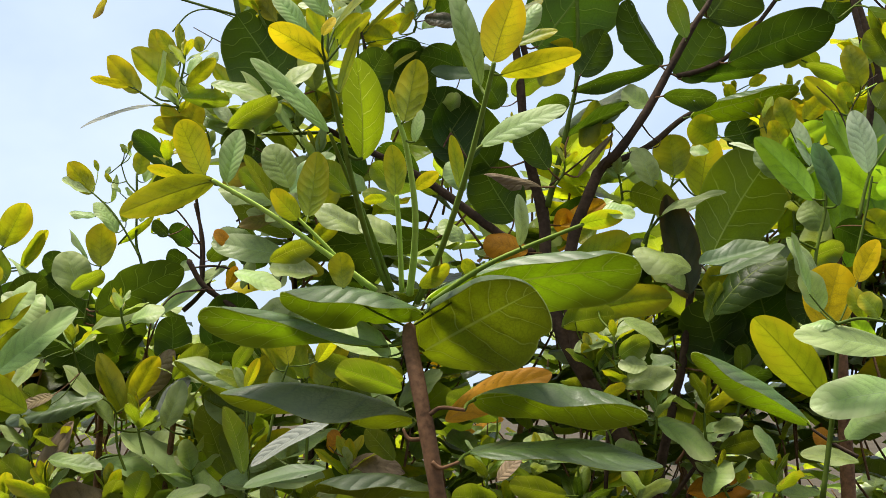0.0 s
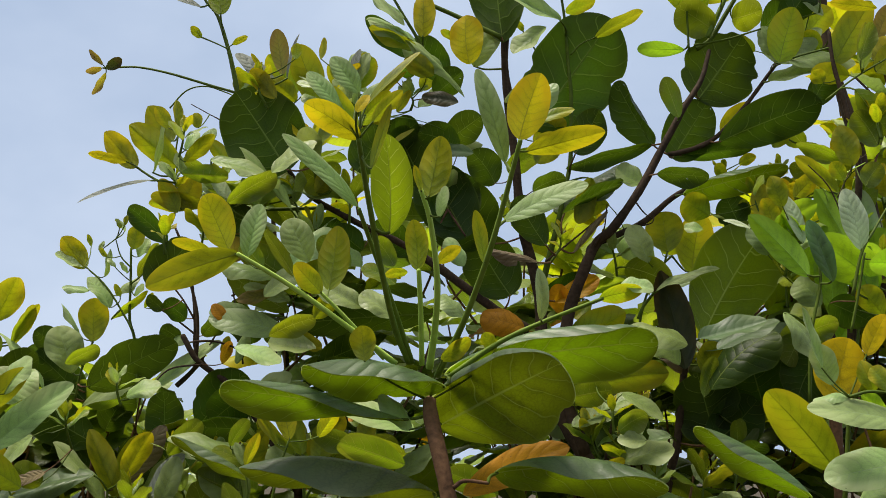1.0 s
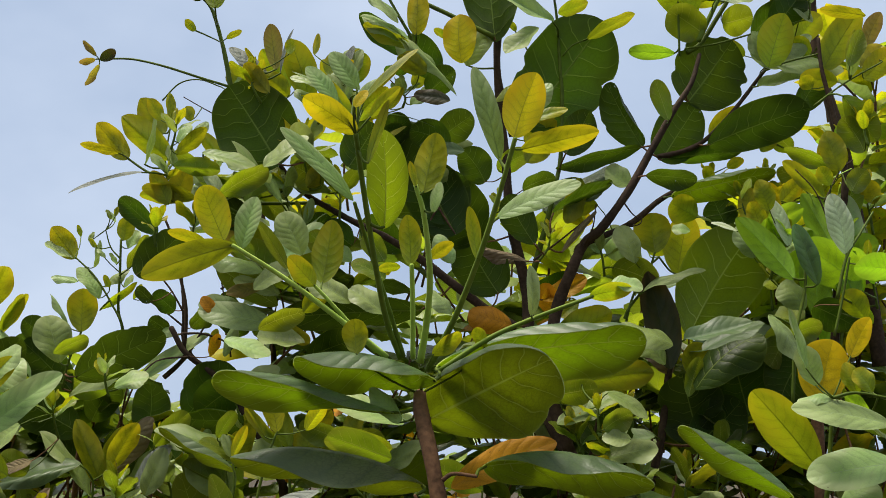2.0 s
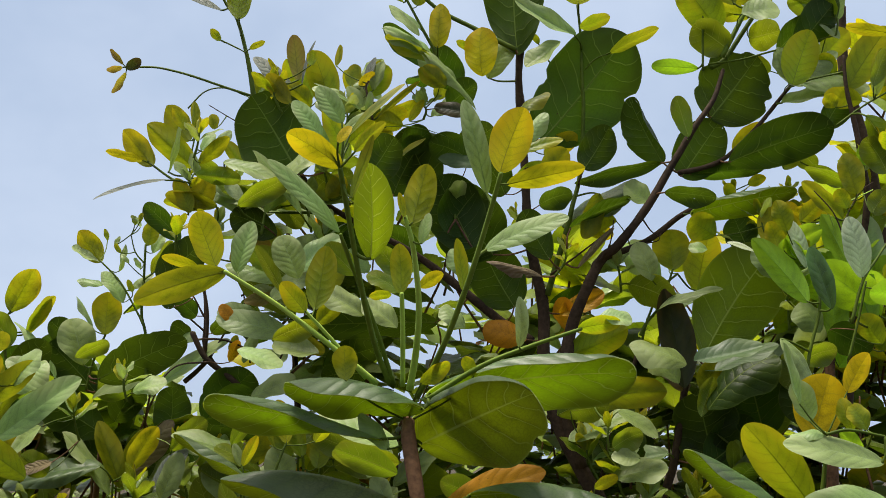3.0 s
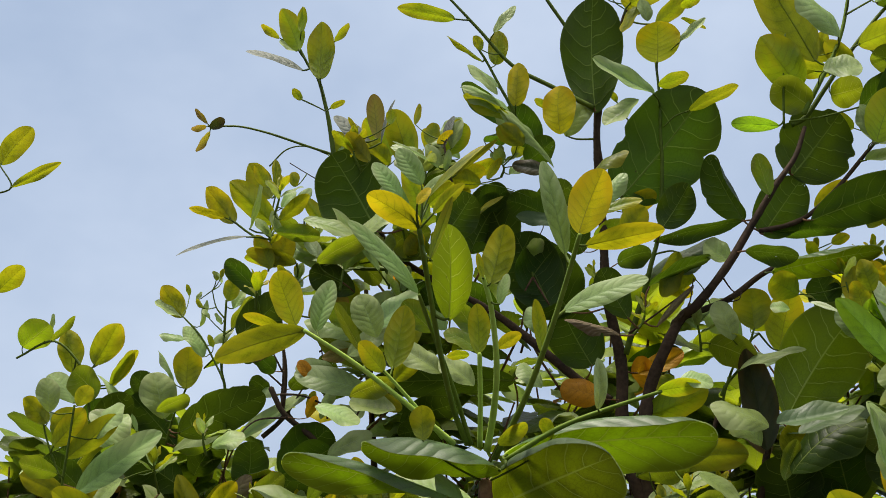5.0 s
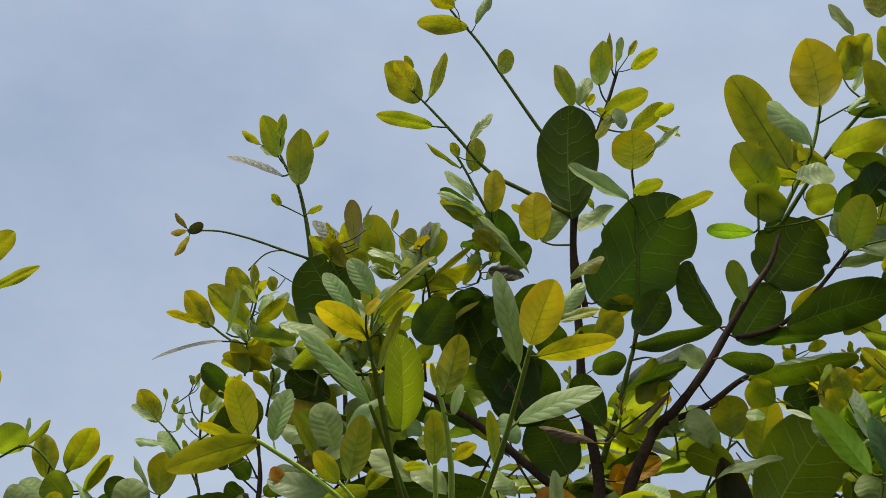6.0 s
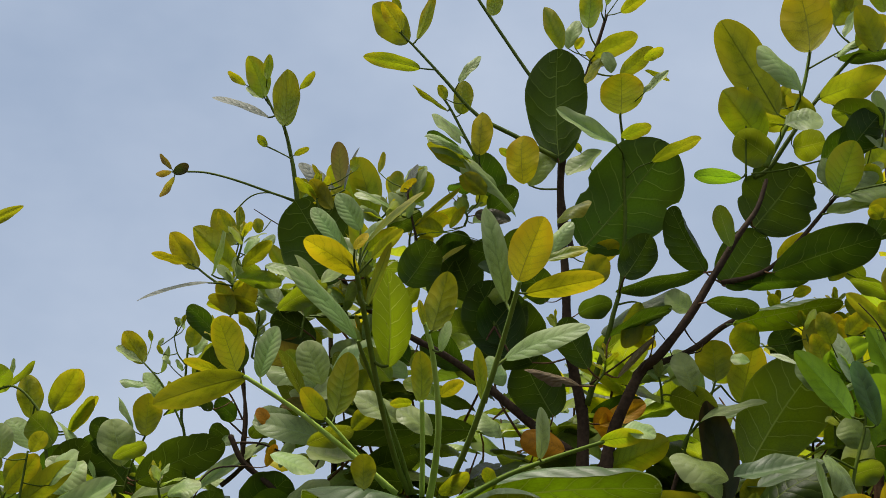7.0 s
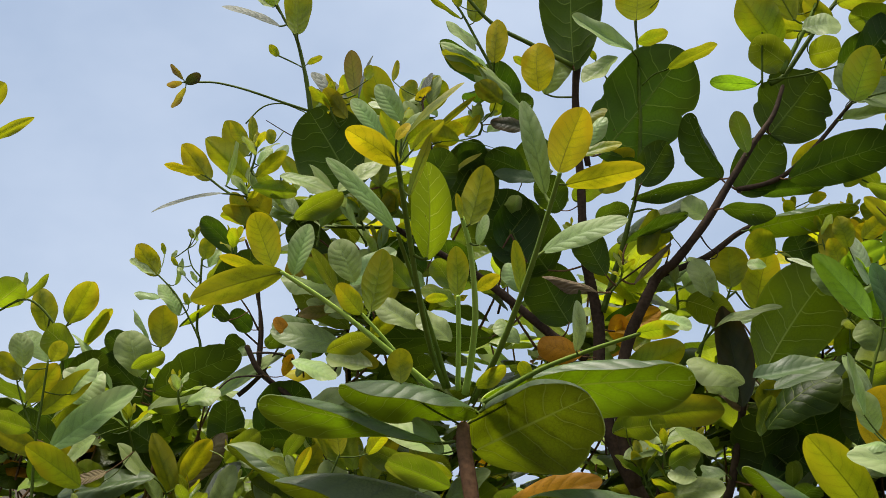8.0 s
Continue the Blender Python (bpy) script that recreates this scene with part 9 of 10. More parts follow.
leaf(front_shrub, "young", 0.230, 1.100, 1.820, 37, 59, -57, 0.042, 0.014, 0)
leaf(front_shrub, "pale", 0.306, 1.086, 1.663, -12, 44, -98, 0.030, 0.024, 1)
leaf(front_shrub, "young", 0.074, 1.094, 1.596, 89, 5, 168, 0.033, 0.025, 1)
leaf(front_shrub, "young", 0.144, 1.091, 1.596, 55, -41, -132, 0.033, 0.018, 4)
leaf(front_shrub, "young", 0.192, 1.112, 1.605, 73, 23, 142, 0.021, 0.016, 0)
leaf(front_shrub, "pale", 0.115, 1.111, 1.535, 65, 36, 142, 0.043, 0.021, 2)

# ---------------------------------------------------------------- large leaves and shoots of the tall shrub
stem(tree, "twig", DARK_BARK, 0.0036, 0.0024, (0.462, 1.840, 1.351), (0.487, 1.830, 1.386), (0.512, 1.820, 1.421), (0.550, 1.810, 1.465))
stem(tree, "twig", DARK_BARK, 0.0024, 0.0014, (0.369, 1.840, 1.508), (0.377, 1.820, 1.558), (0.383, 1.810, 1.600), (0.389, 1.810, 1.633))
stem(tree, "twig", BARK, 0.0026, 0.0016, (0.466, 1.830, 1.400), (0.481, 1.820, 1.426), (0.494, 1.820, 1.475), (0.502, 1.820, 1.512))
stem(tree, "twig", DARK_BARK, 0.0024, 0.0014, (0.020, 1.800, 1.965), (0.012, 1.790, 2.008), (0.000, 1.780, 2.053), (-0.011, 1.780, 2.097), (-0.008, 1.780, 2.109))
stem(tree, "twig", DARK_BARK, 0.0018, 0.0008, (0.285, 1.820, 1.816), (0.320, 1.820, 1.843), (0.351, 1.810, 1.867), (0.381, 1.810, 1.893))
stem(tree, "twig", DARK_BARK, 0.0016, 0.0008, (0.360, 1.820, 1.839), (0.375, 1.810, 1.864), (0.380, 1.800, 1.901))
stem(tree, "twig", DARK_BARK, 0.0014, 0.0007, (0.425, 1.820, 1.910), (0.437, 1.810, 1.889), (0.450, 1.810, 1.879))
stem(tree, "twig", DARK_BARK, 0.0012, 0.0006, (0.434, 1.830, 1.872), (0.450, 1.820, 1.875), (0.454, 1.820, 1.886))
blade(tree, "ashen", (-0.329, 1.820, 1.951), (-0.446, 1.820, 1.915), 0.021, 55, "oval", 0.04, 14, 12, 12)
blade(tree, "ashen", (-0.137, 1.840, 2.101), (-0.206, 1.840, 2.166), 0.040, 40, "oval", 0.04, 8, 12, 30)
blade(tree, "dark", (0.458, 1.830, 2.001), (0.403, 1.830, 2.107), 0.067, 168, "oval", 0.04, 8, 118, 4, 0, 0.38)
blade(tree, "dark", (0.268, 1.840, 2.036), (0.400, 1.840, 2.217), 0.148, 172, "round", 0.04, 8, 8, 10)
blade(tree, "young", (0.569, 1.820, 2.262), (0.478, 1.820, 2.426), 0.074, 165, "obovate", 0.04, 8, 30, 5)
blade(tree, "pale", (-0.112, 1.800, 1.708), (-0.228, 1.800, 1.731), 0.049, 28, "oval", 0.04, 8, 25, 10)
blade(tree, "dark", (0.113, 1.850, 1.740), (-0.120, 1.850, 1.725), 0.068, 142, "oval", 0.04, 8, 30, 12)
blade(tree, "withered", (0.326, 1.800, 1.824), (0.381, 1.800, 1.889), 0.014, 140, "oval", 0.04, 20, 12, 12)
blade(tree, "thick", (0.496, 1.800, 1.915), (0.659, 1.800, 1.955), 0.065, 138, "oval", 0.04, 8, 12, 92, 0, 0.5)
blade(tree, "thick", (0.589, 1.530, 1.464), (0.448, 1.530, 1.552), 0.076, 128, "oval", 0.04, 8, 98, 12, 0, 0.35)
blade(tree, "ashen", (-0.258, 1.810, 2.233), (-0.359, 1.810, 2.267), 0.029, 50, "oval", 0.04, 10, 12, 12)
blade(tree, "gold", (0.580, 1.900, 2.042), (0.635, 1.900, 2.089), 0.038, 160, "oval", 0.04, 8, 12, 12)
blade(tree, "gold", (0.526, 1.920, 1.811), (0.547, 1.920, 1.912), 0.065, 168, "oval", 0.04, 8, 12, 12)
blade(tree, "sage", (0.463, 1.920, 1.818), (0.419, 1.920, 1.894), 0.047, 30, "oval", 0.04, 8, 12, 12)
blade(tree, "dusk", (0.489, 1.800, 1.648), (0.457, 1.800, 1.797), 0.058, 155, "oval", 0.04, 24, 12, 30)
blade(tree, "fresh", (0.514, 1.830, 2.158), (0.439, 1.830, 2.161), 0.026, 150, "obovate", 0.04, 8, 20, 30)
blade(tree, "dark", (0.396, 1.820, 1.513), (0.385, 1.820, 1.603), 0.086, 160, "round", 0.04, 8, 12, 12)
blade(tree, "sage", (0.413, 1.700, 1.540), (0.372, 1.700, 1.541), 0.032, 40, "oval", 0.04, 8, 12, 12)
blade(tree, "sage", (0.383, 1.720, 1.607), (0.440, 1.720, 1.571), 0.034, 48, "oval", 0.04, 8, 12, 12)
blade(tree, "dark", (0.543, 1.860, 1.537), (0.517, 1.860, 1.646), 0.105, 165, "round", 0.04, 8, 12, 12)
blade(tree, "dark", (0.619, 1.860, 1.582), (0.594, 1.860, 1.684), 0.097, 165, "round", 0.04, 8, 12, 12)
blade(tree, "bronze", (-0.121, 1.790, 2.110), (-0.134, 1.790, 2.187), 0.031, 166, "obovate", 0.04, 8, 12, 12)
blade(tree, "gold", (-0.127, 1.770, 2.066), (-0.168, 1.770, 2.114), 0.030, 164, "obovate", 0.04, 8, 12, 12)
blade(tree, "young", (-0.067, 1.810, 2.059), (-0.104, 1.810, 2.168), 0.051, 168, "obovate", 0.04, 8, 12, 12)
blade(tree, "ashen", (-0.111, 1.770, 2.097), (-0.093, 1.770, 2.171), 0.009, 40, "oval", 0.04, 20, 12, 12)
blade(tree, "gold", (-0.062, 1.790, 2.136), (-0.057, 1.790, 2.172), 0.013, 160, "oval", 0.04, 8, 12, 12)
blade(tree, "gold", (-0.153, 1.790, 2.117), (-0.172, 1.790, 2.147), 0.009, 160, "oval", 0.04, 8, 12, 12)
blade(tree, "olive", (-0.041, 1.810, 2.110), (-0.034, 1.810, 2.147), 0.028, 165, "obovate", 0.04, 8, 12, 12)
blade(tree, "amber", (-0.023, 1.780, 2.101), (0.001, 1.780, 2.124), 0.015, 150, "oval", 0.04, 8, 12, 12)
blade(tree, "ashen", (-0.015, 1.790, 2.097), (-0.000, 1.790, 2.152), 0.019, 35, "oval", 0.04, 8, 12, 12)
blade(tree, "young", (-0.008, 1.810, 2.093), (0.018, 1.810, 2.146), 0.038, 166, "obovate", 0.04, 8, 12, 12)
blade(tree, "sage", (-0.014, 1.780, 2.060), (-0.040, 1.780, 2.100), 0.025, 25, "oval", 0.04, 8, 12, 12)
blade(tree, "sage", (-0.007, 1.770, 2.055), (-0.002, 1.770, 2.089), 0.013, 25, "oval", 0.04, 8, 12, 12)
blade(tree, "olive", (0.008, 1.780, 2.049), (0.073, 1.780, 2.111), 0.012, 140, "oval", 0.04, 20, 12, 12)
blade(tree, "sage", (-0.014, 1.770, 2.057), (-0.093, 1.770, 2.101), 0.008, 40, "oval", 0.04, 20, 12, 12)
blade(tree, "gold", (0.007, 1.810, 2.055), (0.053, 1.810, 2.070), 0.031, 150, "oval", 0.04, 8, 12, 12)
blade(tree, "gold", (0.057, 1.800, 2.051), (0.079, 1.800, 2.087), 0.014, 160, "oval", 0.04, 8, 12, 12)
blade(tree, "waxy", (0.020, 1.780, 2.035), (0.133, 1.780, 2.014), 0.014, 80, "oval", 0.08, 8, 12, 12)
blade(tree, "gold", (0.001, 1.800, 2.012), (0.031, 1.800, 2.035), 0.025, 160, "oval", 0.04, 8, 12, 12)
blade(tree, "olive", (0.025, 1.800, 1.972), (0.085, 1.800, 2.024), 0.034, 60, "oval", 0.04, 8, 20, 12)
blade(tree, "gold", (-0.291, 1.840, 1.903), (-0.322, 1.840, 1.958), 0.031, 165, "oval", 0.04, 8, 12, 12)
blade(tree, "gold", (-0.288, 1.850, 1.909), (-0.267, 1.850, 1.964), 0.040, 165, "oval", 0.04, 8, 12, 12)
blade(tree, "silver", (-0.200, 1.800, 1.915), (-0.229, 1.800, 1.949), 0.024, 30, "oval", 0.04, 8, 12, 12)
blade(tree, "dark", (0.590, 1.840, 1.873), (0.570, 1.840, 1.920), 0.054, 165, "round", 0.04, 8, 12, 12)

# ---------------------------------------------------------------- large leaves of the shrub with pale shoots
stem(left_thicket, "branch", DARK_BARK, 0.0058, 0.0046, (-0.105, 1.930, 1.466), (-0.149, 1.930, 1.546), (-0.191, 1.930, 1.607), (-0.222, 1.930, 1.641), (-0.272, 1.930, 1.677), (-0.298, 1.930, 1.718))
stem(left_thicket, "stem", SHOOT, 0.0022, 0.0014, (-0.100, 1.620, 1.439), (-0.088, 1.620, 1.498), (-0.075, 1.620, 1.539))
stem(left_thicket, "stem", SHOOT, 0.0020, 0.0012, (-0.134, 1.640, 1.438), (-0.132, 1.640, 1.476), (-0.136, 1.640, 1.509))
stem(left_thicket, "twig", DARK_BARK, 0.0042, 0.0036, (-0.308, 1.940, 1.638), (-0.291, 1.950, 1.657), (-0.272, 1.960, 1.682))
stem(left_thicket, "trunk", DARK_BARK, 0.0095, 0.0036, (-0.028, 2.120, -0.036), (-0.069, 2.120, 0.565), (-0.098, 2.120, 0.992), (-0.133, 2.120, 1.456), (-0.149, 2.120, 1.613), (-0.160, 2.120, 1.704), (-0.174, 2.110, 1.836), (-0.188, 2.100, 1.980))
blade(left_thicket, "dark", (-0.450, 1.930, 1.636), (-0.307, 1.930, 1.707), 0.078, 152, "oval", 0.04, 8, 12, 20)
blade(left_thicket, "sage", (-0.361, 1.950, 1.622), (-0.239, 1.950, 1.711), 0.048, 48, "oval", 0.04, 12, 12, 12)
blade(left_thicket, "thick", (-0.422, 1.900, 1.498), (-0.579, 1.900, 1.460), 0.072, 58, "oval", 0.04, 8, 70, 12, 0, 0.6)
blade(left_thicket, "orange", (-0.279, 2.000, 1.562), (-0.319, 2.000, 1.577), 0.032, 20, "oval", 0.04, 8, 12, 12)
blade(left_thicket, "sage", (-0.173, 1.860, 1.456), (-0.243, 1.860, 1.512), 0.070, 25, "oval", 0.04, 8, 12, 20)
blade(left_thicket, "gold", (-0.559, 1.700, 1.595), (-0.518, 1.700, 1.654), 0.035, 165, "oval", 0.04, 8, 12, 12)
blade(left_thicket, "olive", (-0.536, 1.700, 1.579), (-0.463, 1.700, 1.646), 0.038, 150, "oval", 0.04, 14, 12, 12)
blade(left_thicket, "young", (-0.454, 1.680, 1.480), (-0.543, 1.680, 1.532), 0.052, 160, "oval", 0.04, 8, 12, 12)
blade(left_thicket, "sage", (-0.522, 1.900, 1.622), (-0.593, 1.900, 1.663), 0.043, 35, "oval", 0.04, 8, 12, 12)
blade(left_thicket, "dark", (-0.535, 1.760, 1.536), (-0.597, 1.760, 1.582), 0.048, 165, "round", 0.04, 8, 12, 12)
blade(left_thicket, "quilted", (-0.524, 1.720, 1.529), (-0.401, 1.720, 1.625), 0.057, 25, "oval", 0.04, 16, 10, 25)
blade(left_thicket, "sage", (-0.479, 1.780, 1.554), (-0.521, 1.780, 1.511), 0.039, 40, "oval", 0.04, 8, 12, 12)
blade(left_thicket, "withered", (-0.464, 1.800, 1.501), (-0.514, 1.800, 1.483), 0.022, 30, "oval", 0.04, 8, 12, 12)
blade(left_thicket, "ashen", (-0.319, 1.840, 1.461), (-0.266, 1.840, 1.527), 0.036, 30, "oval", 0.04, 14, 12, 12)
blade(left_thicket, "thick", (-0.165, 1.840, 1.494), (-0.282, 1.840, 1.553), 0.076, 126, "oval", 0.04, 8, 95, 12, 0, 0.35)
blade(left_thicket, "young", (-0.160, 1.800, 1.511), (-0.136, 1.800, 1.561), 0.029, 165, "oval", 0.04, 8, 12, 12)
blade(left_thicket, "sage", (-0.102, 1.780, 1.482), (-0.121, 1.780, 1.538), 0.050, 30, "oval", 0.04, 8, 12, 12)
blade(left_thicket, "young", (-0.052, 1.760, 1.508), (-0.045, 1.760, 1.564), 0.037, 165, "oval", 0.04, 8, 12, 12)
blade(left_thicket, "green", (0.083, 1.600, 1.522), (-0.008, 1.600, 1.530), 0.048, 140, "oval", 0.04, 8, 20, 12)
blade(left_thicket, "honey", (-0.073, 1.620, 1.542), (-0.090, 1.620, 1.600), 0.031, 165, "oval", 0.04, 8, 12, 12)
blade(left_thicket, "young", (-0.089, 1.620, 1.535), (-0.120, 1.620, 1.580), 0.011, 150, "oval", 0.04, 18, 12, 12)
blade(left_thicket, "honey", (-0.035, 1.620, 1.545), (-0.009, 1.620, 1.584), 0.024, 155, "oval", 0.04, 14, 12, 12)
blade(left_thicket, "honey", (-0.136, 1.640, 1.509), (-0.118, 1.640, 1.551), 0.017, 155, "oval", 0.04, 16, 12, 12)
blade(left_thicket, "sage", (-0.139, 1.640, 1.509), (-0.150, 1.640, 1.539), 0.015, 40, "oval", 0.04, 8, 12, 12)
blade(left_thicket, "thick", (-0.146, 1.720, 1.490), (-0.258, 1.720, 1.549), 0.054, 128, "oval", 0.04, 8, 96, 12, 0, 0.45)
blade(left_thicket, "dark", (-0.266, 1.930, 1.574), (-0.195, 1.930, 1.657), 0.084, 160, "round", 0.04, 8, 12, 12)
blade(left_thicket, "dark", (-0.145, 1.880, 1.560), (-0.262, 1.880, 1.568), 0.055, 150, "oval", 0.04, 8, 90, 12, 0, 0.7)
blade(left_thicket, "green", (0.066, 1.600, 1.519), (0.001, 1.600, 1.544), 0.033, 140, "oval", 0.04, 8, 30, 12)
blade(left_thicket, "green", (0.083, 1.580, 1.508), (-0.002, 1.580, 1.537), 0.045, 150, "oval", 0.04, 8, 15, 12)
blade(left_thicket, "ashen", (-0.007, 1.560, 1.466), (-0.109, 1.560, 1.411), 0.035, 55, "oval", 0.04, 12, 12, 12)
blade(left_thicket, "waxy", (-0.007, 1.520, 1.410), (-0.109, 1.520, 1.388), 0.036, 62, "oval", 0.04, 8, 12, 12)
blade(left_thicket, "green", (-0.132, 1.620, 1.397), (-0.160, 1.620, 1.486), 0.046, 140, "oval", 0.04, 8, 12, 12)
blade(left_thicket, "withered", (0.206, 1.560, 1.394), (0.236, 1.560, 1.425), 0.025, 40, "oval", 0.04, 8, 40, 12)
blade(left_thicket, "orange", (-0.201, 1.800, 1.724), (-0.222, 1.800, 1.751), 0.022, 25, "oval", 0.04, 8, 12, 30)
blade(left_thicket, "dark", (-0.353, 1.900, 1.799), (-0.283, 1.900, 1.870), 0.066, 165, "round", 0.04, 8, 12, 12)

# ---------------------------------------------------------------- large leaves of the bright green shrub
stem(right_thicket, "stem", PALE_SHOOT, 0.0014, 0.0009, (0.694, 1.720, 1.870), (0.684, 1.710, 1.895), (0.672, 1.710, 1.920), (0.661, 1.710, 1.946))
stem(right_thicket, "stem", PALE_SHOOT, 0.0013, 0.0008, (0.684, 1.710, 1.895), (0.707, 1.710, 1.917), (0.745, 1.710, 1.938))
stem(right_thicket, "stem", SHOOT, 0.0026, 0.0014, (0.685, 1.620, 1.730), (0.701, 1.620, 1.788), (0.725, 1.630, 1.824), (0.748, 1.640, 1.857))
stem(right_thicket, "branch", DARK_BARK, 0.0125, 0.0080, (0.846, 1.920, 1.667), (0.839, 1.920, 1.758), (0.824, 1.920, 1.889), (0.808, 1.920, 2.013), (0.786, 1.920, 2.111), (0.767, 1.920, 2.190), (0.764, 1.920, 2.302))
blade(right_thicket, "fresh", (0.726, 1.660, 1.730), (0.674, 1.720, 1.902), 0.053, 150, "oval", 0.04, 18, 20, 0)
blade(right_thicket, "young", (0.726, 1.760, 2.107), (0.790, 1.760, 2.207), 0.053, 165, "oval", 0.04, 8, 12, 12)
blade(right_thicket, "young", (0.756, 1.720, 2.084), (0.765, 1.720, 2.158), 0.024, 150, "oval", 0.04, 8, 12, 12)
blade(right_thicket, "bronze", (0.801, 1.780, 2.153), (0.829, 1.780, 2.210), 0.032, 160, "oval", 0.04, 8, 12, 12)
blade(right_thicket, "gold", (0.790, 1.740, 2.188), (0.720, 1.740, 2.198), 0.020, 140, "oval", 0.04, 8, 12, 12)
blade(right_thicket, "gold", (0.781, 1.740, 2.086), (0.827, 1.740, 2.135), 0.039, 165, "oval", 0.04, 8, 12, 12)
blade(right_thicket, "olive", (0.748, 1.760, 2.088), (0.691, 1.760, 2.096), 0.035, 145, "oval", 0.04, 8, 12, 12)
blade(right_thicket, "gold", (0.750, 1.760, 1.949), (0.720, 1.760, 1.995), 0.043, 165, "oval", 0.04, 8, 12, 12)
blade(right_thicket, "dark", (0.769, 1.820, 2.002), (0.807, 1.820, 2.061), 0.041, 165, "oval", 0.04, 8, 12, 12)
blade(right_thicket, "lime", (0.649, 1.780, 2.118), (0.678, 1.780, 2.207), 0.060, 168, "oval", 0.04, 8, 12, 12)
blade(right_thicket, "quilted", (0.662, 1.800, 2.125), (0.631, 1.800, 2.185), 0.029, 20, "oval", 0.04, 8, 12, 12)
blade(right_thicket, "gold", (0.686, 1.840, 1.788), (0.646, 1.840, 1.828), 0.033, 165, "oval", 0.04, 8, 12, 12)
blade(right_thicket, "fresh", (0.628, 1.620, 1.757), (0.561, 1.660, 1.851), 0.040, 150, "oval", 0.04, 14, 20, 12)
blade(right_thicket, "silver", (0.646, 1.700, 1.818), (0.622, 1.700, 1.889), 0.027, 20, "oval", 0.04, 6, 12, 12)
blade(right_thicket, "silver", (0.701, 1.620, 1.792), (0.684, 1.620, 1.878), 0.041, 12, "oval", 0.04, 6, 20, 20)
blade(right_thicket, "teal", (0.654, 1.600, 1.746), (0.626, 1.600, 1.830), 0.038, 24, "oval", 0.04, 12, 25, 25)
blade(right_thicket, "amber", (0.694, 1.720, 1.899), (0.693, 1.720, 1.931), 0.023, 165, "oval", 0.04, 8, 12, 12)
blade(right_thicket, "gold", (0.612, 1.780, 1.864), (0.609, 1.780, 1.927), 0.032, 168, "oval", 0.04, 8, 12, 12)
blade(right_thicket, "amber", (0.651, 1.780, 1.899), (0.637, 1.780, 1.933), 0.027, 165, "oval", 0.04, 8, 12, 12)
blade(right_thicket, "gold", (0.669, 1.790, 1.894), (0.666, 1.790, 1.934), 0.025, 165, "oval", 0.04, 8, 12, 12)
blade(right_thicket, "silver", (0.572, 1.700, 1.840), (0.534, 1.700, 1.852), 0.016, 50, "oval", 0.04, 8, 12, 12)
blade(right_thicket, "deep", (0.753, 1.760, 1.862), (0.765, 1.760, 1.940), 0.038, 166, "obovate", 0.04, 8, 12, 12)
blade(right_thicket, "fresh", (0.772, 1.600, 1.766), (0.704, 1.600, 1.771), 0.045, 140, "oval", 0.04, 8, 12, 12)

# ---------------------------------------------------------------- the shrub in front, its large leaves and young shoots
stem(front_shrub, "stem", YOUNG_SHOOT, 0.0031, 0.0021, (0.113, 1.120, 1.597), (0.102, 1.090, 1.625), (0.094, 1.030, 1.669), (0.086, 0.970, 1.727), (0.083, 0.930, 1.757))
stem(front_shrub, "stem", PALE_SHOOT, 0.0026, 0.0022, (0.125, 1.120, 1.595), (0.125, 1.100, 1.638), (0.124, 1.080, 1.677))
stem(front_shrub, "stem", PALE_SHOOT, 0.0036, 0.0021, (0.132, 1.120, 1.592), (0.138, 1.100, 1.628), (0.141, 1.070, 1.666), (0.136, 1.040, 1.713), (0.128, 1.030, 1.740))
stem(front_shrub, "stem", YOUNG_SHOOT, 0.0032, 0.0021, (0.139, 1.120, 1.585), (0.163, 1.080, 1.627), (0.185, 1.030, 1.677), (0.200, 1.000, 1.722), (0.213, 0.970, 1.766))
stem(front_shrub, "stem", PALE_SHOOT, 0.0031, 0.0020, (0.101, 1.120, 1.596), (0.056, 1.100, 1.630), (0.009, 1.080, 1.663), (-0.035, 1.050, 1.688))
stem(front_shrub, "stem", PALE_SHOOT, 0.0022, 0.0016, (0.090, 1.120, 1.601), (0.053, 1.100, 1.640), (0.033, 1.090, 1.660))
stem(front_shrub, "stem", YOUNG_SHOOT, 0.0028, 0.0018, (0.150, 1.120, 1.584), (0.196, 1.110, 1.614), (0.237, 1.100, 1.632), (0.289, 1.080, 1.650))
stem(front_shrub, "stem", YOUNG_SHOOT, 0.0026, 0.0016, (0.116, 1.120, 1.597), (0.101, 1.080, 1.645), (0.083, 1.000, 1.699), (0.079, 0.980, 1.712))
blade(front_shrub, "thick", (0.148, 1.100, 1.573), (0.016, 1.100, 1.589), 0.078, 134, "obovate", 0.09, 4, 94, 8, 0, 0.28)
blade(front_shrub, "thick", (0.110, 1.110, 1.544), (-0.056, 1.090, 1.572), 0.058, 128, "obovate", 0.03, 4, 96, 8, 60, 0.5)
blade(front_shrub, "thick", (0.139, 1.180, 1.542), (0.246, 1.020, 1.587), 0.106, 158, "round", 0.05, 2, 14, 110, 0, 0.72)
blade(front_shrub, "thick", (0.146, 1.140, 1.589), (0.345, 1.130, 1.616), 0.085, 142, "obovate", 0.05, 4, 8, 105, 0, 0.62)
blade(front_shrub, "thick", (0.139, 1.120, 1.478), (-0.042, 1.120, 1.502), 0.100, 122, "oval", 0.1, 2, 92, 0, 0, 0.3)
blade(front_shrub, "thick", (0.190, 1.090, 1.497), (0.343, 1.090, 1.482), 0.079, 132, "oval", 0.1, 4, 8, 98, 0, 0.42)
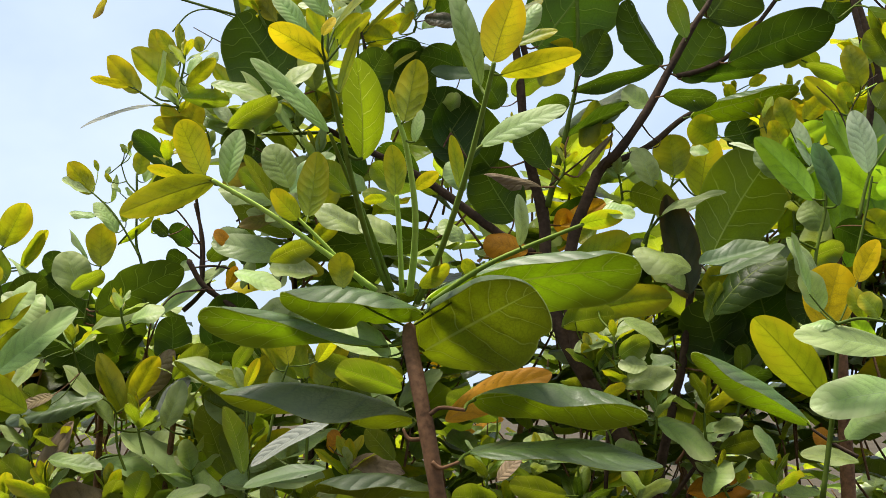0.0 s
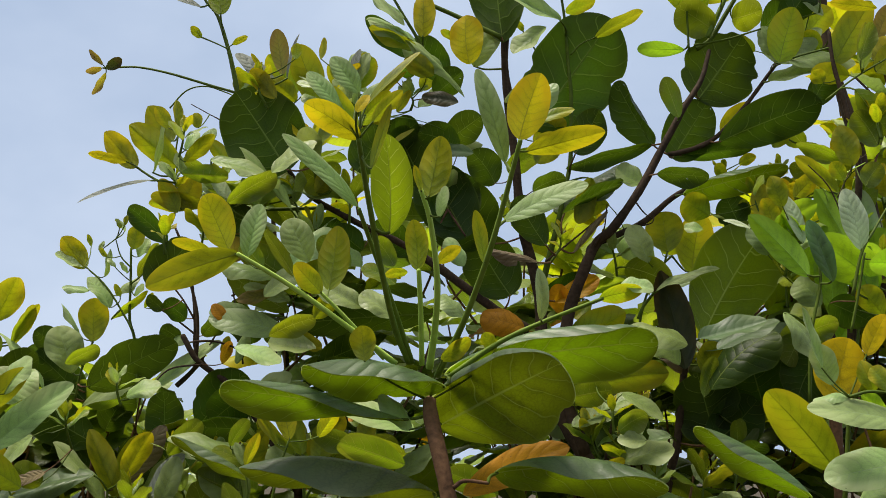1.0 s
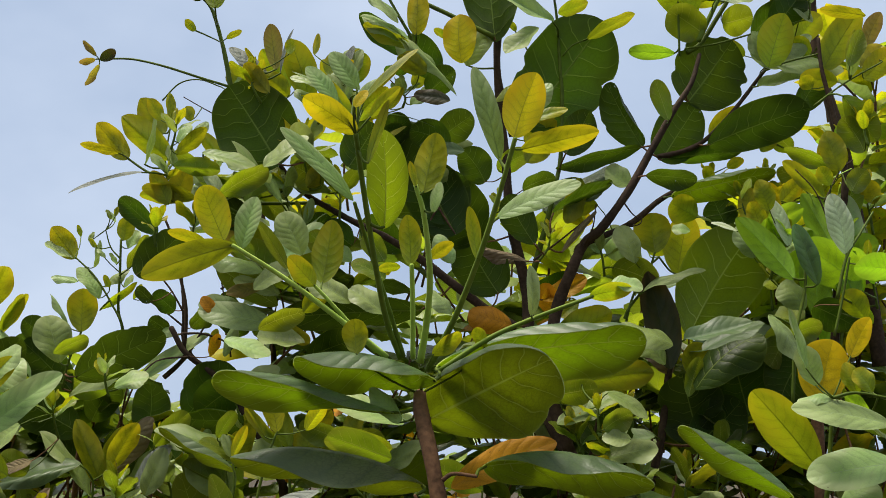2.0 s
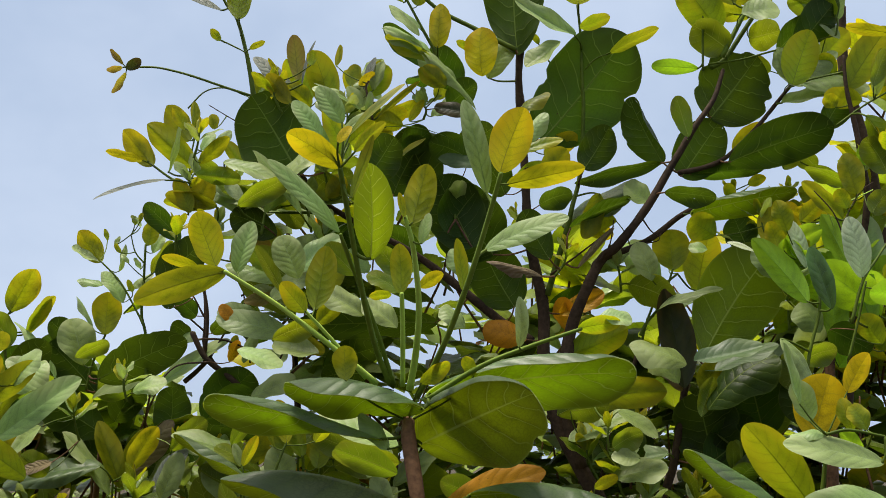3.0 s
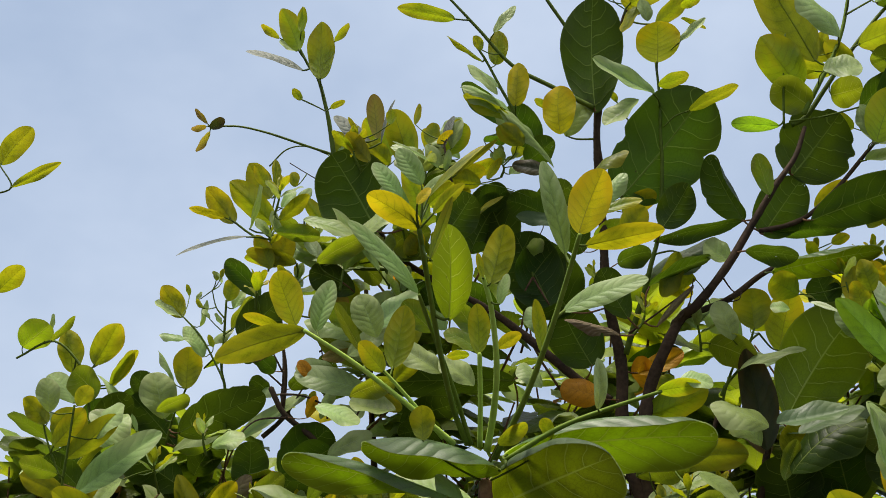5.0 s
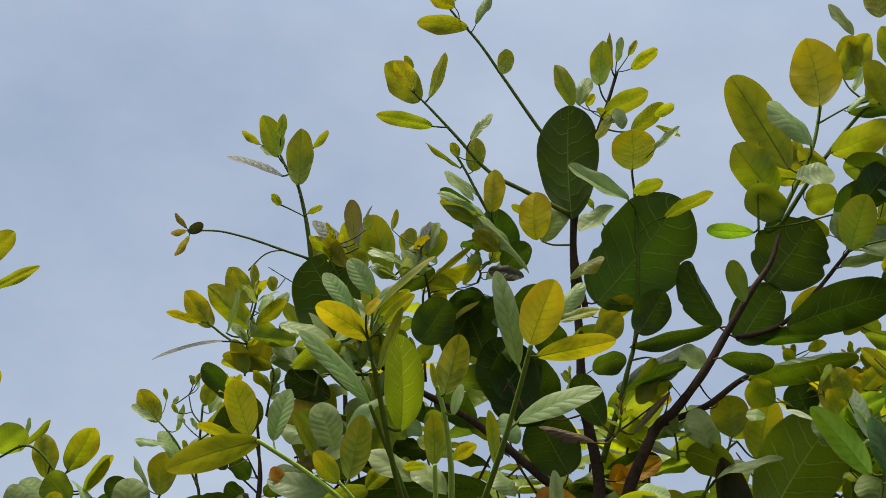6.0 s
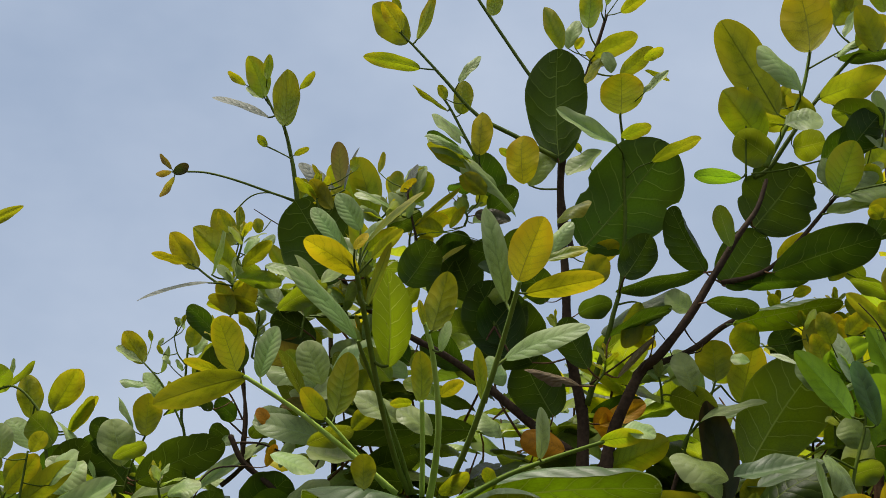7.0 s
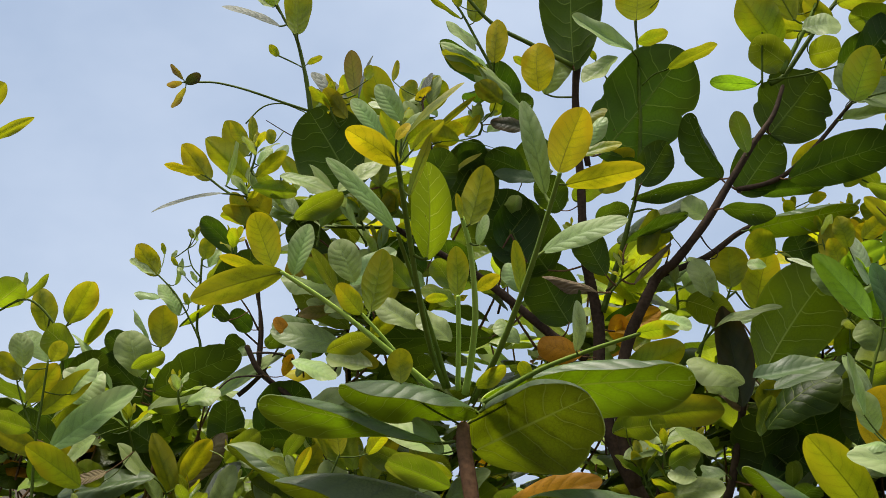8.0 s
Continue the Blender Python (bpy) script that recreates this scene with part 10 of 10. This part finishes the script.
blade(front_shrub, "thick", (0.187, 1.080, 1.452), (0.354, 1.080, 1.440), 0.053, 72, "oval", 0.06, 4, 20, 40)
blade(front_shrub, "thick", (0.160, 1.100, 1.415), (0.050, 1.100, 1.420), 0.062, 128, "oval", 0.1, 4, 95, 6, 0, 0.4)
blade(front_shrub, "sage", (0.112, 1.250, 1.540), (0.024, 1.250, 1.567), 0.044, 55, "oval", 0.04, 8, 12, 12)
blade(front_shrub, "orange", (0.162, 1.170, 1.477), (0.263, 1.170, 1.521), 0.036, 25, "oval", 0.04, 10, 20, 25)
blade(front_shrub, "honey", (0.085, 0.930, 1.758), (0.044, 0.900, 1.778), 0.023, 165, "oval", 0.04, 14, 12, 12)
blade(front_shrub, "amber", (0.212, 0.970, 1.767), (0.231, 0.970, 1.824), 0.036, 168, "oval", 0.04, 12, 12, 12)
blade(front_shrub, "quilted", (0.201, 1.000, 1.755), (0.178, 1.000, 1.839), 0.021, 15, "oval", 0.04, 16, 30, 10)
blade(front_shrub, "gold", (0.218, 0.980, 1.759), (0.283, 0.970, 1.773), 0.023, 142, "oval", 0.04, 16, 12, 12)
blade(front_shrub, "quilted", (0.200, 1.030, 1.711), (0.273, 1.020, 1.741), 0.026, 32, "oval", 0.04, 6, 20, 30)
blade(front_shrub, "deep", (0.103, 1.000, 1.694), (0.102, 0.960, 1.770), 0.039, 166, "oval", 0.04, 18, 30, 20)
blade(front_shrub, "olive", (0.093, 0.930, 1.732), (0.109, 0.930, 1.786), 0.010, 150, "oval", 0.04, 25, 12, 12)
blade(front_shrub, "young", (0.135, 1.030, 1.733), (0.146, 1.030, 1.788), 0.030, 168, "oval", 0.04, 10, 12, 12)
blade(front_shrub, "gold", (0.129, 1.020, 1.736), (0.123, 1.020, 1.759), 0.007, 160, "oval", 0.04, 8, 12, 12)
blade(front_shrub, "pale", (0.144, 1.030, 1.715), (0.150, 1.030, 1.743), 0.012, 20, "oval", 0.04, 8, 30, 12)
blade(front_shrub, "young", (0.123, 1.080, 1.677), (0.119, 1.080, 1.724), 0.022, 165, "oval", 0.04, 8, 12, 12)
blade(front_shrub, "gold", (0.141, 1.070, 1.682), (0.162, 1.070, 1.696), 0.014, 150, "oval", 0.04, 8, 12, 12)
blade(front_shrub, "young", (0.183, 1.030, 1.674), (0.175, 1.030, 1.721), 0.014, 150, "oval", 0.04, 14, 12, 12)
blade(front_shrub, "pale", (0.233, 1.080, 1.631), (0.232, 1.080, 1.678), 0.016, 35, "oval", 0.04, 16, 12, 12)
blade(front_shrub, "young", (0.286, 1.080, 1.650), (0.325, 1.080, 1.657), 0.020, 145, "oval", 0.04, 8, 12, 40)
blade(front_shrub, "quilted", (0.078, 0.980, 1.714), (0.019, 0.950, 1.768), 0.023, 45, "oval", 0.04, 4, 25, 30)
blade(front_shrub, "honey", (-0.043, 1.050, 1.692), (-0.066, 1.050, 1.742), 0.034, 164, "obovate", 0.04, 12, 12, 12)
blade(front_shrub, "olive", (-0.033, 1.050, 1.688), (-0.110, 1.030, 1.656), 0.030, 156, "oval", 0.04, 8, 25, 10)
blade(front_shrub, "gold", (-0.059, 1.050, 1.691), (-0.094, 1.050, 1.700), 0.013, 140, "oval", 0.04, 8, 12, 12)
blade(front_shrub, "quilted", (-0.040, 1.120, 1.698), (-0.028, 1.120, 1.749), 0.027, 18, "oval", 0.04, 14, 12, 12)
blade(front_shrub, "gold", (0.036, 1.080, 1.657), (0.011, 1.080, 1.684), 0.022, 160, "oval", 0.04, 8, 12, 12)
blade(front_shrub, "olive", (0.039, 1.110, 1.664), (0.047, 1.110, 1.725), 0.031, 170, "oval", 0.04, 8, 12, 12)
blade(front_shrub, "quilted", (0.068, 0.920, 1.780), (0.043, 0.920, 1.810), 0.017, 25, "oval", 0.04, 8, 15, 25)
blade(front_shrub, "quilted", (0.083, 0.930, 1.795), (0.061, 0.930, 1.826), 0.019, 15, "oval", 0.04, 14, 25, 25)
blade(front_shrub, "amber", (0.083, 0.910, 1.773), (0.093, 0.910, 1.787), 0.010, 20, "oval", 0.04, 8, 12, 12)
blade(front_shrub, "olive", (0.094, 0.930, 1.771), (0.118, 0.930, 1.797), 0.012, 150, "oval", 0.04, 16, 12, 12)
blade(front_shrub, "olive", (0.087, 0.940, 1.787), (0.132, 0.940, 1.833), 0.011, 40, "oval", 0.04, 14, 12, 12)
blade(front_shrub, "quilted", (0.078, 0.950, 1.790), (0.104, 0.950, 1.811), 0.012, 30, "oval", 0.04, 14, 20, 12)
blade(front_shrub, "quilted", (0.073, 0.940, 1.775), (0.043, 0.940, 1.814), 0.012, 150, "oval", 0.04, 16, 12, 12)
blade(front_shrub, "young", (0.086, 0.950, 1.783), (0.107, 0.950, 1.803), 0.012, 150, "oval", 0.04, 12, 12, 12)
blade(front_shrub, "sage", (0.013, 1.160, 1.700), (-0.008, 1.160, 1.743), 0.033, 18, "obovate", 0.04, 8, 20, 20)
blade(front_shrub, "green", (0.002, 1.140, 1.682), (-0.029, 1.140, 1.729), 0.016, 150, "oval", 0.04, 14, 12, 12)

# ---------------------------------------------------------------- leaves of the amber shrub
blade(near_shrub, "young", (0.523, 1.200, 1.497), (0.455, 1.180, 1.573), 0.045, 163, "oval", 0.04, 10, 12, 12)
blade(near_shrub, "amber", (0.526, 1.200, 1.559), (0.543, 1.200, 1.626), 0.059, 165, "obovate", 0.04, 10, 12, 12)
blade(near_shrub, "amber", (0.559, 1.200, 1.609), (0.581, 1.200, 1.649), 0.026, 160, "oval", 0.04, 8, 12, 12)
blade(near_shrub, "pale", (0.588, 1.170, 1.505), (0.502, 1.170, 1.489), 0.050, 42, "oval", 0.04, 8, 30, 12)
blade(near_shrub, "pale", (0.581, 1.160, 1.541), (0.487, 1.160, 1.556), 0.034, 35, "oval", 0.04, 8, 20, 25)

# trunks that carry the thicket, down to the soil
stem(left_thicket, "trunk", BARK, 0.014, 0.004, (-0.42, 2.0, -0.03), (-0.40, 1.98, 0.6), (-0.36, 1.96, 1.1), (-0.32, 1.95, 1.48))
stem(left_thicket, "trunk", BARK, 0.014, 0.004, (-0.55, 2.05, -0.03), (-0.52, 2.02, 0.7), (-0.47, 2.0, 1.2), (-0.44, 1.95, 1.56))
stem(right_thicket, "trunk", BARK, 0.016, 0.007, (0.75, 1.85, -0.03), (0.72, 1.82, 0.8), (0.70, 1.78, 1.4), (0.69, 1.75, 1.7))
stem(near_shrub, "trunk", BARK, 0.010, 0.005, (0.56, 1.25, -0.03), (0.54, 1.22, 0.6), (0.52, 1.19, 1.1), (0.515, 1.18, 1.32))
for x in (-0.8, -0.3, 0.2, 0.6, 1.1):
    stem(back_thicket, "trunk", BARK, 0.018, 0.007, (x, 2.95, -0.03), (x + 0.03, 2.92, 0.5), (x - 0.02, 2.9, 1.0), (x + 0.05, 2.88, 1.45))
